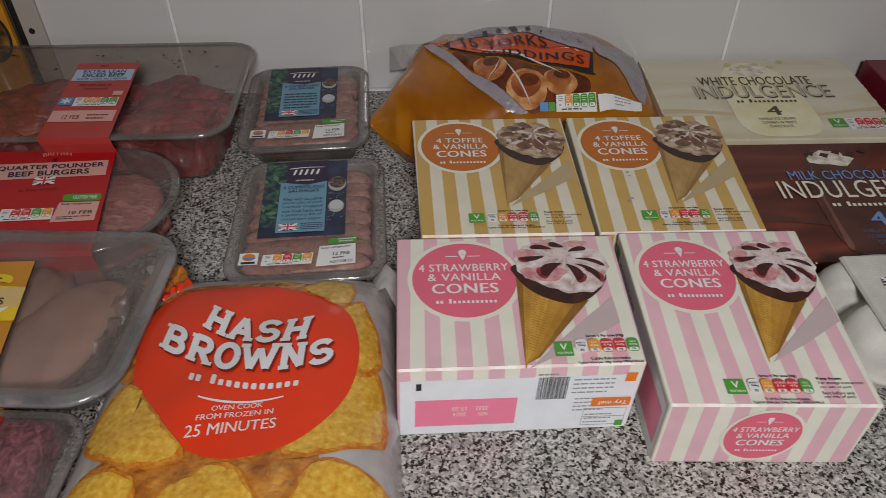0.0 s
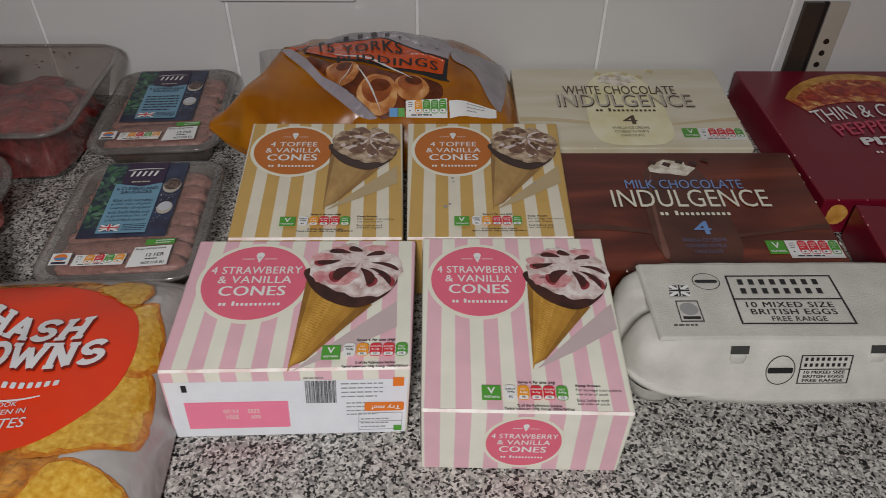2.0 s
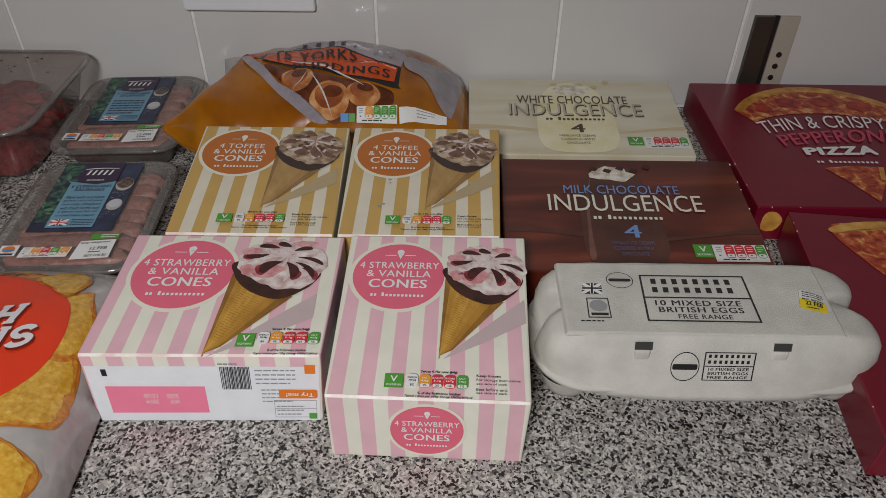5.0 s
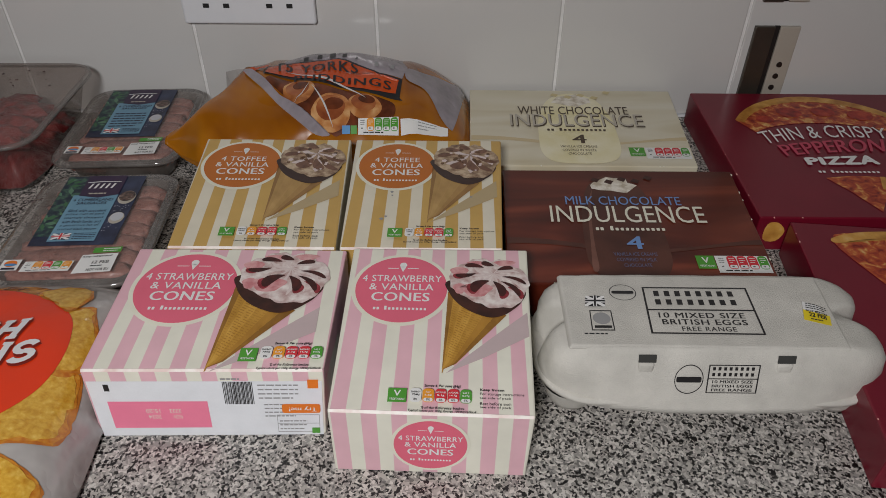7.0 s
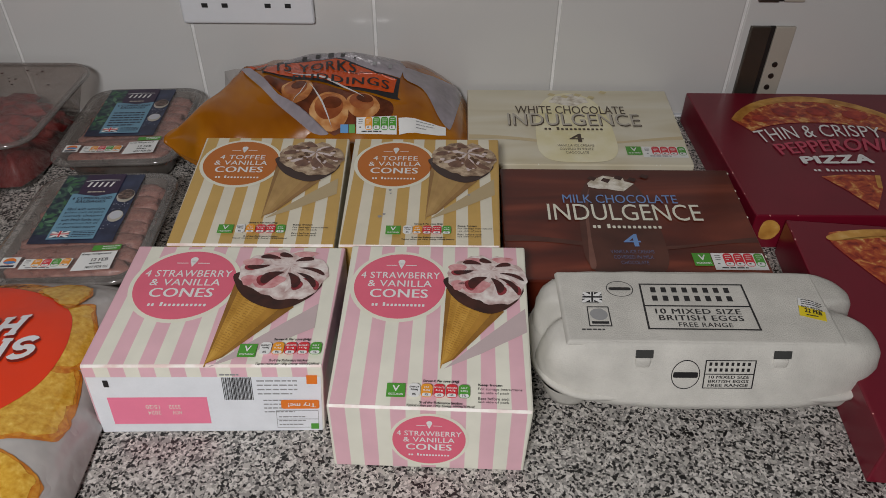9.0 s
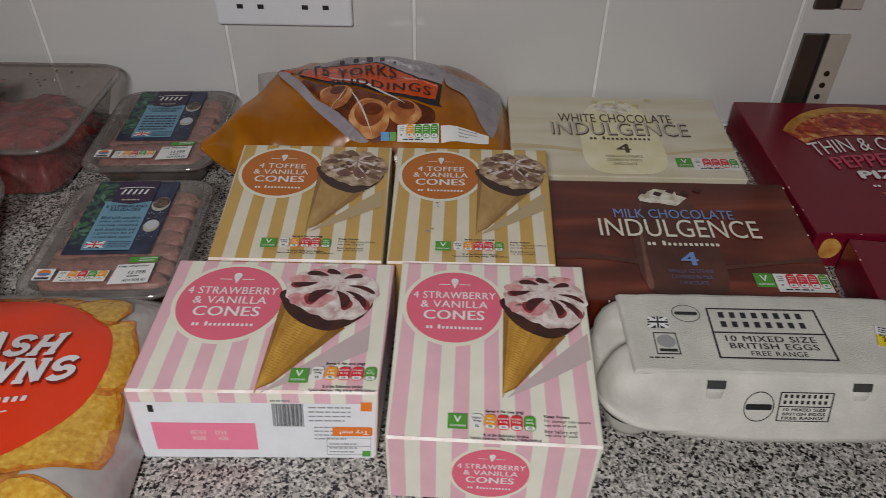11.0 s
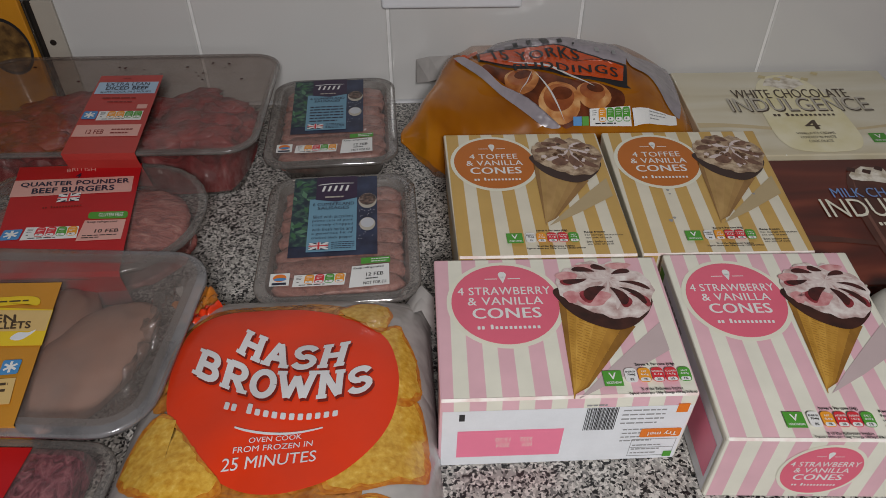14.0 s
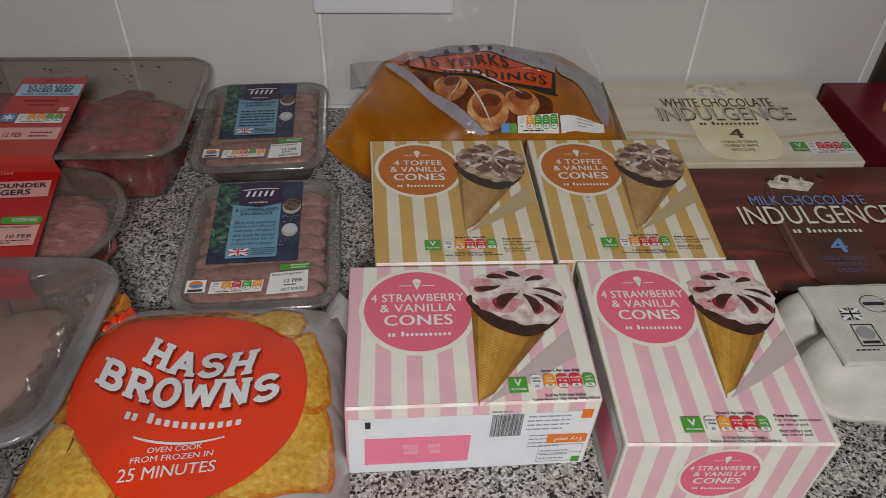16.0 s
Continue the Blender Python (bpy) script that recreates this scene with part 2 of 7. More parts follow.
WHITE, BLACK = ink("white_ink", (0.80, 0.80, 0.78)), ink("black_ink", (0.018, 0.017, 0.018))
GREY = ink("grey_ink", (0.30, 0.30, 0.30))
M = dict(
    granite=granite_material(), tile=tile_material(), 
    grout=plain("grout", (0.76, 0.75, 0.73), 0.8, 0.15, 40, 0.0006),
    paint=plain("wall_paint", (0.26, 0.25, 0.235), 0.7, 0.06, 5, 0.0005),
    ceiling=plain("ceiling_paint", (0.38, 0.37, 0.35), 0.8, 0.04, 4),
    floor=plain("floor_vinyl", (0.22, 0.19, 0.16), 0.5, 0.2, 8),
    unit=plain("unit_front", (0.3, 0.28, 0.25), 0.5, 0.08, 6),
    worn_highlight=blotched("worn_edge_highlight", [(0.40, rgb("dcc4bc")), (0.58, rgb("ece6de"))], 60, 0.5, 0, (1, 1, 1), 5),
    badge_pink=ink("pink_ink", rgb("e2687f")), badge_toffee=ink("toffee_ink", rgb("bd6a1f")), ring=ink("cream_ink", rgb("e6e4d2")),
    card=plain("white_card", (0.78, 0.80, 0.83), 0.45, 0.05), pinkbar=ink("pink_bar_ink", rgb("f0829f")),
    orange=ink("orange_ink", rgb("e57a22")), red=ink("red_ink", rgb("d2303a")), green=ink("green_ink", rgb("4f9a34")), amber=ink("amber_ink", rgb("e89a2a")),
    choc=blotched("printed_chocolate", [(0.3, rgb("2a120c")), (0.7, rgb("4a241a"))], 90), drizzle=blotched("printed_sauce", [(0.3, rgb("2a0c0c")), (0.7, rgb("521c18"))], 170),
    cream=blotched("printed_cream", [(0.28, rgb("a87c78")), (0.42, rgb("c4aba6")), (0.54, rgb("dccdc8")), (0.72, rgb("f0eae4"))], 120),
    toffee_cream=blotched("printed_toffee_cream", [(0.3, rgb("5c4434")), (0.46, rgb("937860")), (0.64, rgb("c8b296"))], 130),
    nut=blotched("printed_nuts", [(0.3, rgb("3f281a")), (0.7, rgb("7a5636"))], 160),
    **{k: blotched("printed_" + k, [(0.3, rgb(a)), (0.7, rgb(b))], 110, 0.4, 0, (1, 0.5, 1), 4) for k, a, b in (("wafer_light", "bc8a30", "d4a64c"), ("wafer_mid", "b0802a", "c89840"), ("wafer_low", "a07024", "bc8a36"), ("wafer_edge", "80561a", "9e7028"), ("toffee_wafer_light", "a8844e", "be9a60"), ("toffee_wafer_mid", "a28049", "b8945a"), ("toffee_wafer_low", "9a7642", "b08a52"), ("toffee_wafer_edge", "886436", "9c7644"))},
    smear=blotched("printed_pink_smear", [(0.35, rgb("c47a7e")), (0.65, rgb("dcaaa9"))], 160), nut_dark=ink("printed_dark_rim", rgb("3a2620")), toffee_sauce=blotched("printed_toffee_sauce", [(0.3, rgb("5a3c2e")), (0.7, rgb("8a6450"))], 140),
    fold=ink("printed_pale_grey", rgb("d8c8c4")), fold_tan=ink("printed_tan", rgb("a88c72")), sauce_gloss=blotched("printed_red_sauce", [(0.3, rgb("70161c")), (0.7, rgb("a8404a"))], 150),
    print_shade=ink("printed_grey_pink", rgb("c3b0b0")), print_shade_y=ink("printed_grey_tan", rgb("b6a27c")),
    white_box=blotched("cream_card", [(0.3, rgb("cbbf9f")), (0.5, rgb("d9d1b9")), (0.7, rgb("e2ddcc"))], 9, 0.3, 0, (0.5, 2.2, 1), 2, 1.2),
    lolly_white=blotched("printed_white_lolly", [(0.35, rgb("e3d9a8")), (0.65, rgb("efe8c8"))], 30, 0.3),
    wave=ink("pale_gold_ink", rgb("cdbb94")), gold=ink("gold_ink", rgb("cfbf8e"), 0.3), silver=ink("silver_ink", rgb("b9b2a4"), 0.3), brown_ink=ink("brown_ink", rgb("4a3a28")),
    milk_box=blotched("brown_card", [(0.28, rgb("3c140c")), (0.5, rgb("5e2416")), (0.72, rgb("8c422c"))], 7, 0.28, 0, (0.5, 2.4, 1), 2, 1.4),
    lolly_milk=blotched("printed_milk_lolly", [(0.35, rgb("452219")), (0.65, rgb("5d3428"))], 25, 0.28),
    dull_blue=ink("dull_blue_ink", rgb("5a6484")), lolly_shine=blotched("printed_lolly_shine", [(0.35, rgb("603a2e")), (0.65, rgb("80564a"))], 25, 0.28),
    blue_ink=ink("pale_blue_ink", rgb("6f93c8")), bite=blotched("printed_ice_cream", [(0.35, rgb("bdb09a")), (0.6, rgb("efe9dc"))], 130),
    maroon=plain("maroon_card", rgb("731126"), 0.32, 0.1, 20), pepper_ink=ink("rose_ink", rgb("c2435c")),
    pepperoni=blotched("printed_pepperoni", [(0.3, rgb("7a1a14")), (0.5, rgb("a62c1e")), (0.7, rgb("c24a2c"))], 90),
    pizza=blotched("printed_pizza", [(0.30, rgb("761c12")), (0.44, rgb("a63a20")), (0.55, rgb("be5a2c")), (0.65, rgb("d89a54")), (0.78, rgb("ecd29a"))], 120, 0.35, 0, (1, 1, 1), 6, 0.6),
    crust=blotched("printed_crust", [(0.3, rgb("a86a26")), (0.6, rgb("d8a24e")), (0.8, rgb("e8c98a"))], 60, 0.35),
    pulp=plain("grey_pulp", (0.575, 0.556, 0.506), 0.92, 0.14, 40, 0.0010, 1100), pulp_dark=plain("pulp_hole", (0.04, 0.04, 0.037), 0.9, 0.1),
    yellow_ink=ink("yellow_ink", rgb("ecd326")),
    plastic=plain("white_socket_plastic", (0.72, 0.73, 0.75), 0.28, 0.02), slot=plain("black_slot", (0.01, 0.01, 0.01), 0.6, 0.1),
    bronze=plain("dark_bronze_metal", (0.085, 0.07, 0.055), 0.35, 0.15, 30, 0, 900, 0.6), groove=plain("black_groove", (0.012, 0.010, 0.009), 0.5, 0.1),
    strip=plain("beige_strip", (0.42, 0.38, 0.32), 0.35, 0.06, 20), screw=plain("dark_screw", (0.05, 0.04, 0.035), 0.4, 0.2, 200, 0, 900, 0.7),
    tray=clear("clear_tray", (0.86, 0.84, 0.82), 0.14, (0.32, 0.29, 0.27), 0.12, 0.0006, 18, 0.05),
    # Brown haze stands in for the meat mirrored in the clear tray walls.
    tray_meat=clear("sausage_tray_meat_tint", (0.74, 0.70, 0.67), 0.70, (0.20, 0.175, 0.155), 0.12, 0.0006, 18, 0.05),
    tray_milky=clear("milky_tray", (0.86, 0.85, 0.85), 0.22, (0.40, 0.39, 0.40), 0.14, 0.0005, 18, 0.06),
    rim_milky=clear("milky_rim", (0.74, 0.73, 0.74), 0.46, (0.36, 0.35, 0.36), 0.10, 0.0008, 60, 0.08),
    # Part of this haze imitates dark reflections along the rim.
    rim=clear("tray_rim", (0.74, 0.72, 0.70), 0.34, (0.34, 0.31, 0.29), 0.10, 0.0004, 40, 0.08),
    film=clear("clear_film", (0.94, 0.93, 0.92), 0.09, (0.55, 0.50, 0.48), 0.06, 0.006, 30, 0.04),
    film_beef=clear("beef_film", (0.93, 0.88, 0.85), 0.19, (0.30, 0.225, 0.20), 0.10, 0.006, 22, 0.035),
    film_crumpled=clear("crumpled_film", (0.93, 0.93, 0.92), 0.10, (0.40, 0.39, 0.38), 0.08, 0.004, 70, 0.10),
    film_hazy=clear("hazy_film", (0.92, 0.90, 0.88), 0.32, (0.30, 0.245, 0.22), 0.10, 0.006, 22, 0.03),
    beef=blotched("raw_beef", [(0.28, rgb("5a1214")), (0.48, rgb("8c2628")), (0.64, rgb("a23c3a")), (0.82, rgb("c48478"))], 34, 0.5, 0.003, (1, 0.5, 1), 6, 1.5, 0.08),
    mince=blotched("minced_beef", [(0.3, rgb("4e1c28")), (0.5, rgb("84404c")), (0.7, rgb("a8686e"))], 190, 0.4, 0.005, (1, 0.7, 1), 5, 1.2, 0.3),
    patty=blotched("burger_meat", [(0.3, rgb("7a3c38")), (0.55, rgb("a9635a")), (0.75, rgb("c78f82"))], 150, 0.4, 0.003, (0.5, 1, 1), 5, 1.0, 0.3),
    chicken=blotched("raw_chicken", [(0.3, rgb("8e6656")), (0.55, rgb("a67e6e")), (0.75, rgb("ba9484"))], 16, 0.75, 0.001, (1, 0.5, 1), 3, 0.5, 0.0),
    sausage=blotched("raw_sausage", [(0.26, rgb("5e3830")), (0.40, rgb("94665c")), (0.6, rgb("a67468")), (0.78, rgb("bc9082"))], 190, 0.5, 0.0012, (1, 1, 1), 6, 0.4, 0.06),
    sleeve_beef=plain("salmon_red_card", rgb("b43c36"), 0.35, 0.08, 25), sleeve_burger=plain("red_card", rgb("b8181e"), 0.35, 0.08, 25),
    pale_pink=ink("pale_pink_ink", rgb("dca79c")), pale_blue=ink("ice_blue_ink", rgb("a9c4dc")), navy=ink("navy_ink", rgb("23263c")),
    sky=ink("sky_blue_ink", rgb("6f9bb2")), icon=ink("snow_blue_ink", rgb("4a8cc4")), purple=ink("purple_ink", rgb("33203f")),
    salt=ink("printed_salt", rgb("c4c6cc")), leaf_green=ink("printed_leaf", rgb("3f6b48")), leaf_pale=ink("printed_pale_leaf", rgb("5c8468")),
    herb=blotched("printed_herbs", [(0.38, rgb("1c2838")), (0.5, rgb("2a4044")), (0.62, rgb("466a54")), (0.72, rgb("22304a"))], 170),
    slate=blotched("printed_slate", [(0.3, rgb("1f2238")), (0.7, rgb("36405c"))], 70), spice=blotched("printed_spices", [(0.35, rgb("2c2626")), (0.55, rgb("6a5248")), (0.7, rgb("9a8a80"))], 260),
    sleeve_chicken=plain("mustard_card", rgb("c98a2c"), 0.35, 0.08, 25), lemon=ink("lemon_ink", rgb("e8c62a")), sand=ink("sand_ink", rgb("d9b878")),
    bag_white=plain("white_bag_film", (0.42, 0.395, 0.375), 0.22, 0.16, 30, 0, 60, 0, 0.3, (22, 0.006)),
    hash_red=plain("orange_red_film", rgb("e23a12"), 0.34, 0.06, 14, 0, 60, 0, 0.2, (26, 0.0018)),
    hash_gold=blotched("printed_potato", [(0.24, rgb("bc8222")), (0.42, rgb("cf9c34")), (0.60, rgb("dcae46")), (0.80, rgb("eac868"))], 260, 0.20, 0, (1, 1, 1), 8, 0.2, 0.4, (48, 0.0028)),
    hash_rim=blotched("printed_potato_rim", [(0.3, rgb("b8661c")), (0.5, rgb("cc842a")), (0.7, rgb("d89c3c"))], 220, 0.22, 0, (1, 1, 1), 7, 0.3, 0.4, (48, 0.0028)),
    hash_edge=blotched("printed_potato_edge", [(0.3, rgb("b0601e")), (0.7, rgb("cf8630"))], 160, 0.28, 0, (1, 1, 1), 5, 0.3, 0.25),
    hash_amber=blotched("printed_potato_ground", [(0.3, rgb("8e4c1c")), (0.5, rgb("b8742c")), (0.75, rgb("d89c4a"))], 70, 0.14, 0, (1, 1, 1), 6, 0.6, 0.6, (60, 0.009)),
    letter_shade=ink("dark_red_ink", rgb("7e1c10")), letter=ink("letter_white", (0.72, 0.71, 0.72), 0.3),
    york=blotched("golden_bag_film", [(0.3, rgb("824606")), (0.5, rgb("9c5c0a")), (0.72, rgb("b47418"))], 14, 0.24, 0, (1, 1, 1), 3, 0.5, 0.4, (9, 0.020)),
    film_shine=plain("bright_film_glint", (0.62, 0.60, 0.58), 0.12, 0.1, 60, 0, 200, 0, 0.5),
    york_label=plain("orange_label_film", rgb("c24a18"), 0.26, 0.10, 20, 0, 900, 0, 0.3, (30, 0.010)), lilac=plain("lilac_film", rgb("968e94"), 0.25, 0.22, 40, 0, 90, 0, 0.3, (22, 0.010)),
    pudding=blotched("printed_pudding", [(0.3, rgb("8a4a24")), (0.5, rgb("bc7a44")), (0.7, rgb("d8a872"))], 60, 0.26, 0, (1, 1, 1), 4, 0.3, 0.3),
    pudding_well=blotched("printed_pudding_well", [(0.3, rgb("7c3a1e")), (0.55, rgb("a25c34")), (0.8, rgb("c08a58"))], 45, 0.26, 0, (1, 1, 1), 3, 0.3, 0.3),
    pudding_dark=blotched("printed_pudding_side", [(0.3, rgb("44200f")), (0.7, rgb("7a3c20"))], 60, 0.26, 0, (1, 1, 1), 4, 0.3, 0.3),
    orange_card=plain("orange_card", rgb("c8861e"), 0.4, 0.1, 20), nuts_print=blotched("printed_nut_picture", [(0.3, rgb("2c1a10")), (0.6, rgb("7a5a30")), (0.8, rgb("b08a4c"))], 80),
)


# ---- helpers for meshes ----
def thing(name, at, label, category, group="", kind=""):
    ob = new(name)
    ob.location = at
    ob.empty_display_size = 0.02
    return tagged(ob, label, category, group, kind)


def origin(ob):
    o = Vector((0, 0, 0))
    while ob is not None:
        o += ob.location
        ob = ob.parent
    return o


def part(name, shape, material, parent, label="", smooth=False):
    """Links a shape, a bmesh or (verts, faces) in world metres, as one mesh under a thing or a part."""
    me = bpy.data.meshes.new(name)
    if isinstance(shape, tuple):
        me.from_pydata([tuple(v) for v in shape[0]], [], shape[1])
    else:
        shape.to_mesh(me)
        shape.free()
    if parent is not None:
        me.transform(Matrix.Translation(-origin(parent)))
    me.materials.append(material)
    if smooth:
        me.polygons.foreach_set("use_smooth", [True] * len(me.polygons))
    me.update()
    ob = new(name, me)
    ob.parent = parent
    if label:
        ob["label"] = label
    return ob


def merged(*shapes):
    vs, fs = [], []
    for v, f in shapes:
        k = len(vs)
        vs += list(v)
        fs += [tuple(i + k for i in q) for q in f]
    return vs, fs


def block(x0, y0, z0, x1, y1, z1, bevel=0.001, seg=2):
    bm = bmesh.new()
    bmesh.ops.create_cube(bm, size=1)
    for v in bm.verts:
        v.co = Vector(((x0 + x1) / 2 + v.co.x * (x1 - x0), (y0 + y1) / 2 + v.co.y * (y1 - y0), (z0 + z1) / 2 + v.co.z * (z1 - z0)))
    if bevel:
        bmesh.ops.bevel(bm, geom=list(bm.edges), offset=bevel, segments=seg, profile=0.5, affect="EDGES")
    return bm


def hexa(low, top, bevel=0.0012):
    """A six-sided carton from its four lower and four upper corners, each front-left, front-right, back-right, back-left."""
    bm = bmesh.new()
    v = [bm.verts.new(p) for p in (*low, *top)]
    for q in ((3, 2, 1, 0), (4, 5, 6, 7), (0, 1, 5, 4), (1, 2, 6, 5), (2, 3, 7, 6), (3, 0, 4, 7)):
        bm.faces.new([v[i] for i in q])
    bmesh.ops.bevel(bm, geom=list(bm.edges), offset=bevel, segments=2, profile=0.5, affect="EDGES")
    return bm


def loft(rings, low=True, top=True):
    n, vs, fs = len(rings[0]), [], []
    for r in rings:
        vs += list(r)
    for k in range(len(rings) - 1):
        for i in range(n):
            j = (i + 1) % n
            fs.append((k * n + i, k * n + j, (k + 1) * n + j, (k + 1) * n + i))
    if low:
        fs.append(tuple(reversed(range(n))))
    if top:
        fs.append(tuple(range((len(rings) - 1) * n, len(rings) * n)))
    return vs, fs


def ring(cx, cy, w, d, r, z, rot=0.0, n=7):
    """A rounded rectangle at height z."""
    out, c, s = [], math.cos(radians(rot)), math.sin(radians(rot))
    for k, (sx, sy) in enumerate(((1, 1), (-1, 1), (-1, -1), (1, -1))):
        for i in range(n):
            a = math.pi / 2 * (k + i / (n - 1))
            x, y = sx * (w / 2 - r) + r * math.cos(a), sy * (d / 2 - r) + r * math.sin(a)
            out.append((cx + c * x - s * y, cy + s * x + c * y, z))
    return out


def lumpy(cx, cy, cz, rx, ry, rz, rough, seed, rot=0.0, sub=3, freq=1.6):
    """A rounded lump with an uneven surface."""
    bm = bmesh.new()
    bmesh.ops.create_icosphere(bm, subdivisions=sub, radius=1)
    c, s = math.cos(radians(rot)), math.sin(radians(rot))
    for v in bm.verts:
        k = 1 + rough * noise.fractal(v.co * freq + Vector((seed * 7.3, seed * 3.1, seed)), 1.0, 2.0, 3)
        x, y, z = v.co.x * rx * k, v.co.y * ry * k, v.co.z * rz * k
        v.co = Vector((cx + c * x - s * y, cy + s * x + c * y, cz + z))
    return bm


# ---- print on surfaces: at(u, v, h) gives the place at u, v, raised by h ----
def panel(fl, fr, br, bl):
    a, b, c, d = (Vector(p) for p in (fl, fr, br, bl))
    nrm = ((b - a).cross(d - a)).normalized()

    def at(u, v, h=0.0):
        return a * (1 - u) * (1 - v) + b * u * (1 - v) + c * u * v + d * (1 - u) * v + nrm * h
    return at


def sub_panel(at, u0, v0, u1, v1):
    return lambda u, v, h=0.0: at(u0 + (u1 - u0) * u, v0 + (v1 - v0) * v, h)


def quad_on(at, fl, fr, br, bl):
    """The part of a surface between four of its points."""
    def on(u, v, h=0.0):
        p = [fl[k] * (1 - u) * (1 - v) + fr[k] * u * (1 - v) + br[k] * u * v + bl[k] * (1 - u) * v for k in (0, 1)]
        return at(p[0], p[1], h)
    return on


def poly(at, pts, h):
    return [at(u, v, h) for u, v in pts], [tuple(range(len(pts)))]


def fan(at, pts, h, rings=6):
    """A filled outline that follows a curved surface."""
    cu, cv = sum(p[0] for p in pts) / len(pts), sum(p[1] for p in pts) / len(pts)
    n, vs, fs = len(pts), [at(cu, cv, h)], []
    for k in range(1, rings + 1):
        vs += [at(cu + (u - cu) * k / rings, cv + (v - cv) * k / rings, h) for u, v in pts]
    for i in range(n):
        j = (i + 1) % n
        fs.append((0, 1 + i, 1 + j))
        for k in range(rings - 1):
            fs.append((1 + k * n + i, 1 + (k + 1) * n + i, 1 + (k + 1) * n + j, 1 + k * n + j))
    return vs, fs


def oval(cu, cv, ru, rv, n=40):
    return [(cu + ru * math.cos(2 * math.pi * i / n), cv + rv * math.sin(2 * math.pi * i / n)) for i in range(n)]


def dense(pts, per=6):
    """A closed outline with its straight sides cut into short steps."""
    n = len(pts)
    return [tuple(pts[i][k] + (pts[(i + 1) % n][k] - pts[i][k]) * j / per for k in (0, 1)) for i in range(n) for j in range(per)]


def band(at, low, high, h):
    """A strip between two lines of as many points."""
    n = len(low)
    return [at(u, v, h) for u, v in low] + [at(u, v, h) for u, v in high], [(i, i + 1, n + i + 1, n + i) for i in range(n - 1)]


def smooth_outline(pts, per=6):
    """A closed smooth curve through a few points."""
    out, n = [], len(pts)
    for i in range(n):
        p0, p1, p2, p3 = (pts[(i + k) % n] for k in (-1, 0, 1, 2))
        for j in range(per):
            t = j / per
            out.append(tuple(0.5 * (2 * p1[k] + (p2[k] - p0[k]) * t + (2 * p0[k] - 5 * p1[k] + 4 * p2[k] - p3[k]) * t * t + (3 * p1[k] - p0[k] - 3 * p2[k] + p3[k]) * t ** 3) for k in (0, 1)))
    return out


def box_uv(u0, v0, u1, v1):
    return [(u0, v0), (u1, v0), (u1, v1), (u0, v1)]


def pill(u0, v0, u1, v1, ru, rv, n=5):
    out = []
    for k, (cu, cv) in enumerate(((u1 - ru, v1 - rv), (u0 + ru, v1 - rv), (u0 + ru, v0 + rv), (u1 - ru, v0 + rv))):
        for i in range(n):
            a = math.pi / 2 * (k + i / (n - 1))
            out.append((cu + ru * math.cos(a), cv + rv * math.sin(a)))
    return out


def letters(text, bold=0.0, spacing=1.0):
    """Outline letters of the built-in font, scaled into the unit square."""
    cu = bpy.data.curves.new("lettering", "FONT")
    cu.body, cu.resolution_u, cu.space_character = text, 3, spacing + bold
    ob = new("lettering", cu)
    me = bpy.data.meshes.new_from_object(ob.evaluated_get(bpy.context.evaluated_depsgraph_get()))
    vs = [tuple(v.co) for v in me.vertices]
    fs = [tuple(p.vertices) for p in me.polygons]
    bpy.data.objects.remove(ob)
    bpy.data.curves.remove(cu)
    bpy.data.meshes.remove(me)
    if bold:
        moves = [(-bold, 0), (bold, 0)] + ([(0, bold), (0, -bold)] if bold > 0.025 else [])
        n = len(vs)
        fs = [tuple(i + k * n for i in f) for k in range(len(moves)) for f in fs]
        vs = [(v[0] + dx, v[1] + dy, 0.00004 * k) for k, (dx, dy) in enumerate(moves) for v in vs]
    xs, ys = [v[0] for v in vs], [v[1] for v in vs]
    x0, x1, y0, y1 = min(xs), max(xs), min(ys), max(ys)
    return [((v[0] - x0) / (x1 - x0), (v[1] - y0) / (y1 - y0), v[2]) for v in vs], fs


def write(at, text, h, bold=0.0, spacing=1.0, bow=0.0):
    """Letters stretched over the whole of at; bow lifts the middle."""
    vs, fs = letters(text, bold, spacing)
    return [at(u, v + bow * (1 - (2 * u - 1) ** 2), h + k) for u, v, k in vs], fs


def bars(at, rows, h, seed=1, fill=0.55):
    """Small print that cannot be read: bars with gaps between words."""
    rnd, out = random.Random(seed), []
    for k in range(rows):
        v1 = 1 - k / rows - (1 - fill) / rows / 2
        v0, u = v1 - fill / rows, 0.0
        end = 1.0 if k < rows - 1 else rnd.uniform(0.5, 0.95)
        while u < end:
            w = min(end - u, rnd.uniform(0.08, 0.22))
            out.append(poly(at, box_uv(u, v0, u + w, v1), h))
            u += w + 0.03
    return merged(*out)


def name_bars(at, h):
    """A brand name as a row of plain small blocks, a short group and a long one."""
    out = [poly(at, pill(u, 0.22, u + 0.044, 0.62, 0.012, 0.06), h) for u in (0.0, 0.066)]
    for k in range(11):
        u = 0.205 + 0.0725 * k
        out.append(poly(at, pill(u, 0.22, u + 0.044, 0.80 if k == 0 else 0.58, 0.012, 0.06), h))
    return merged(*out)


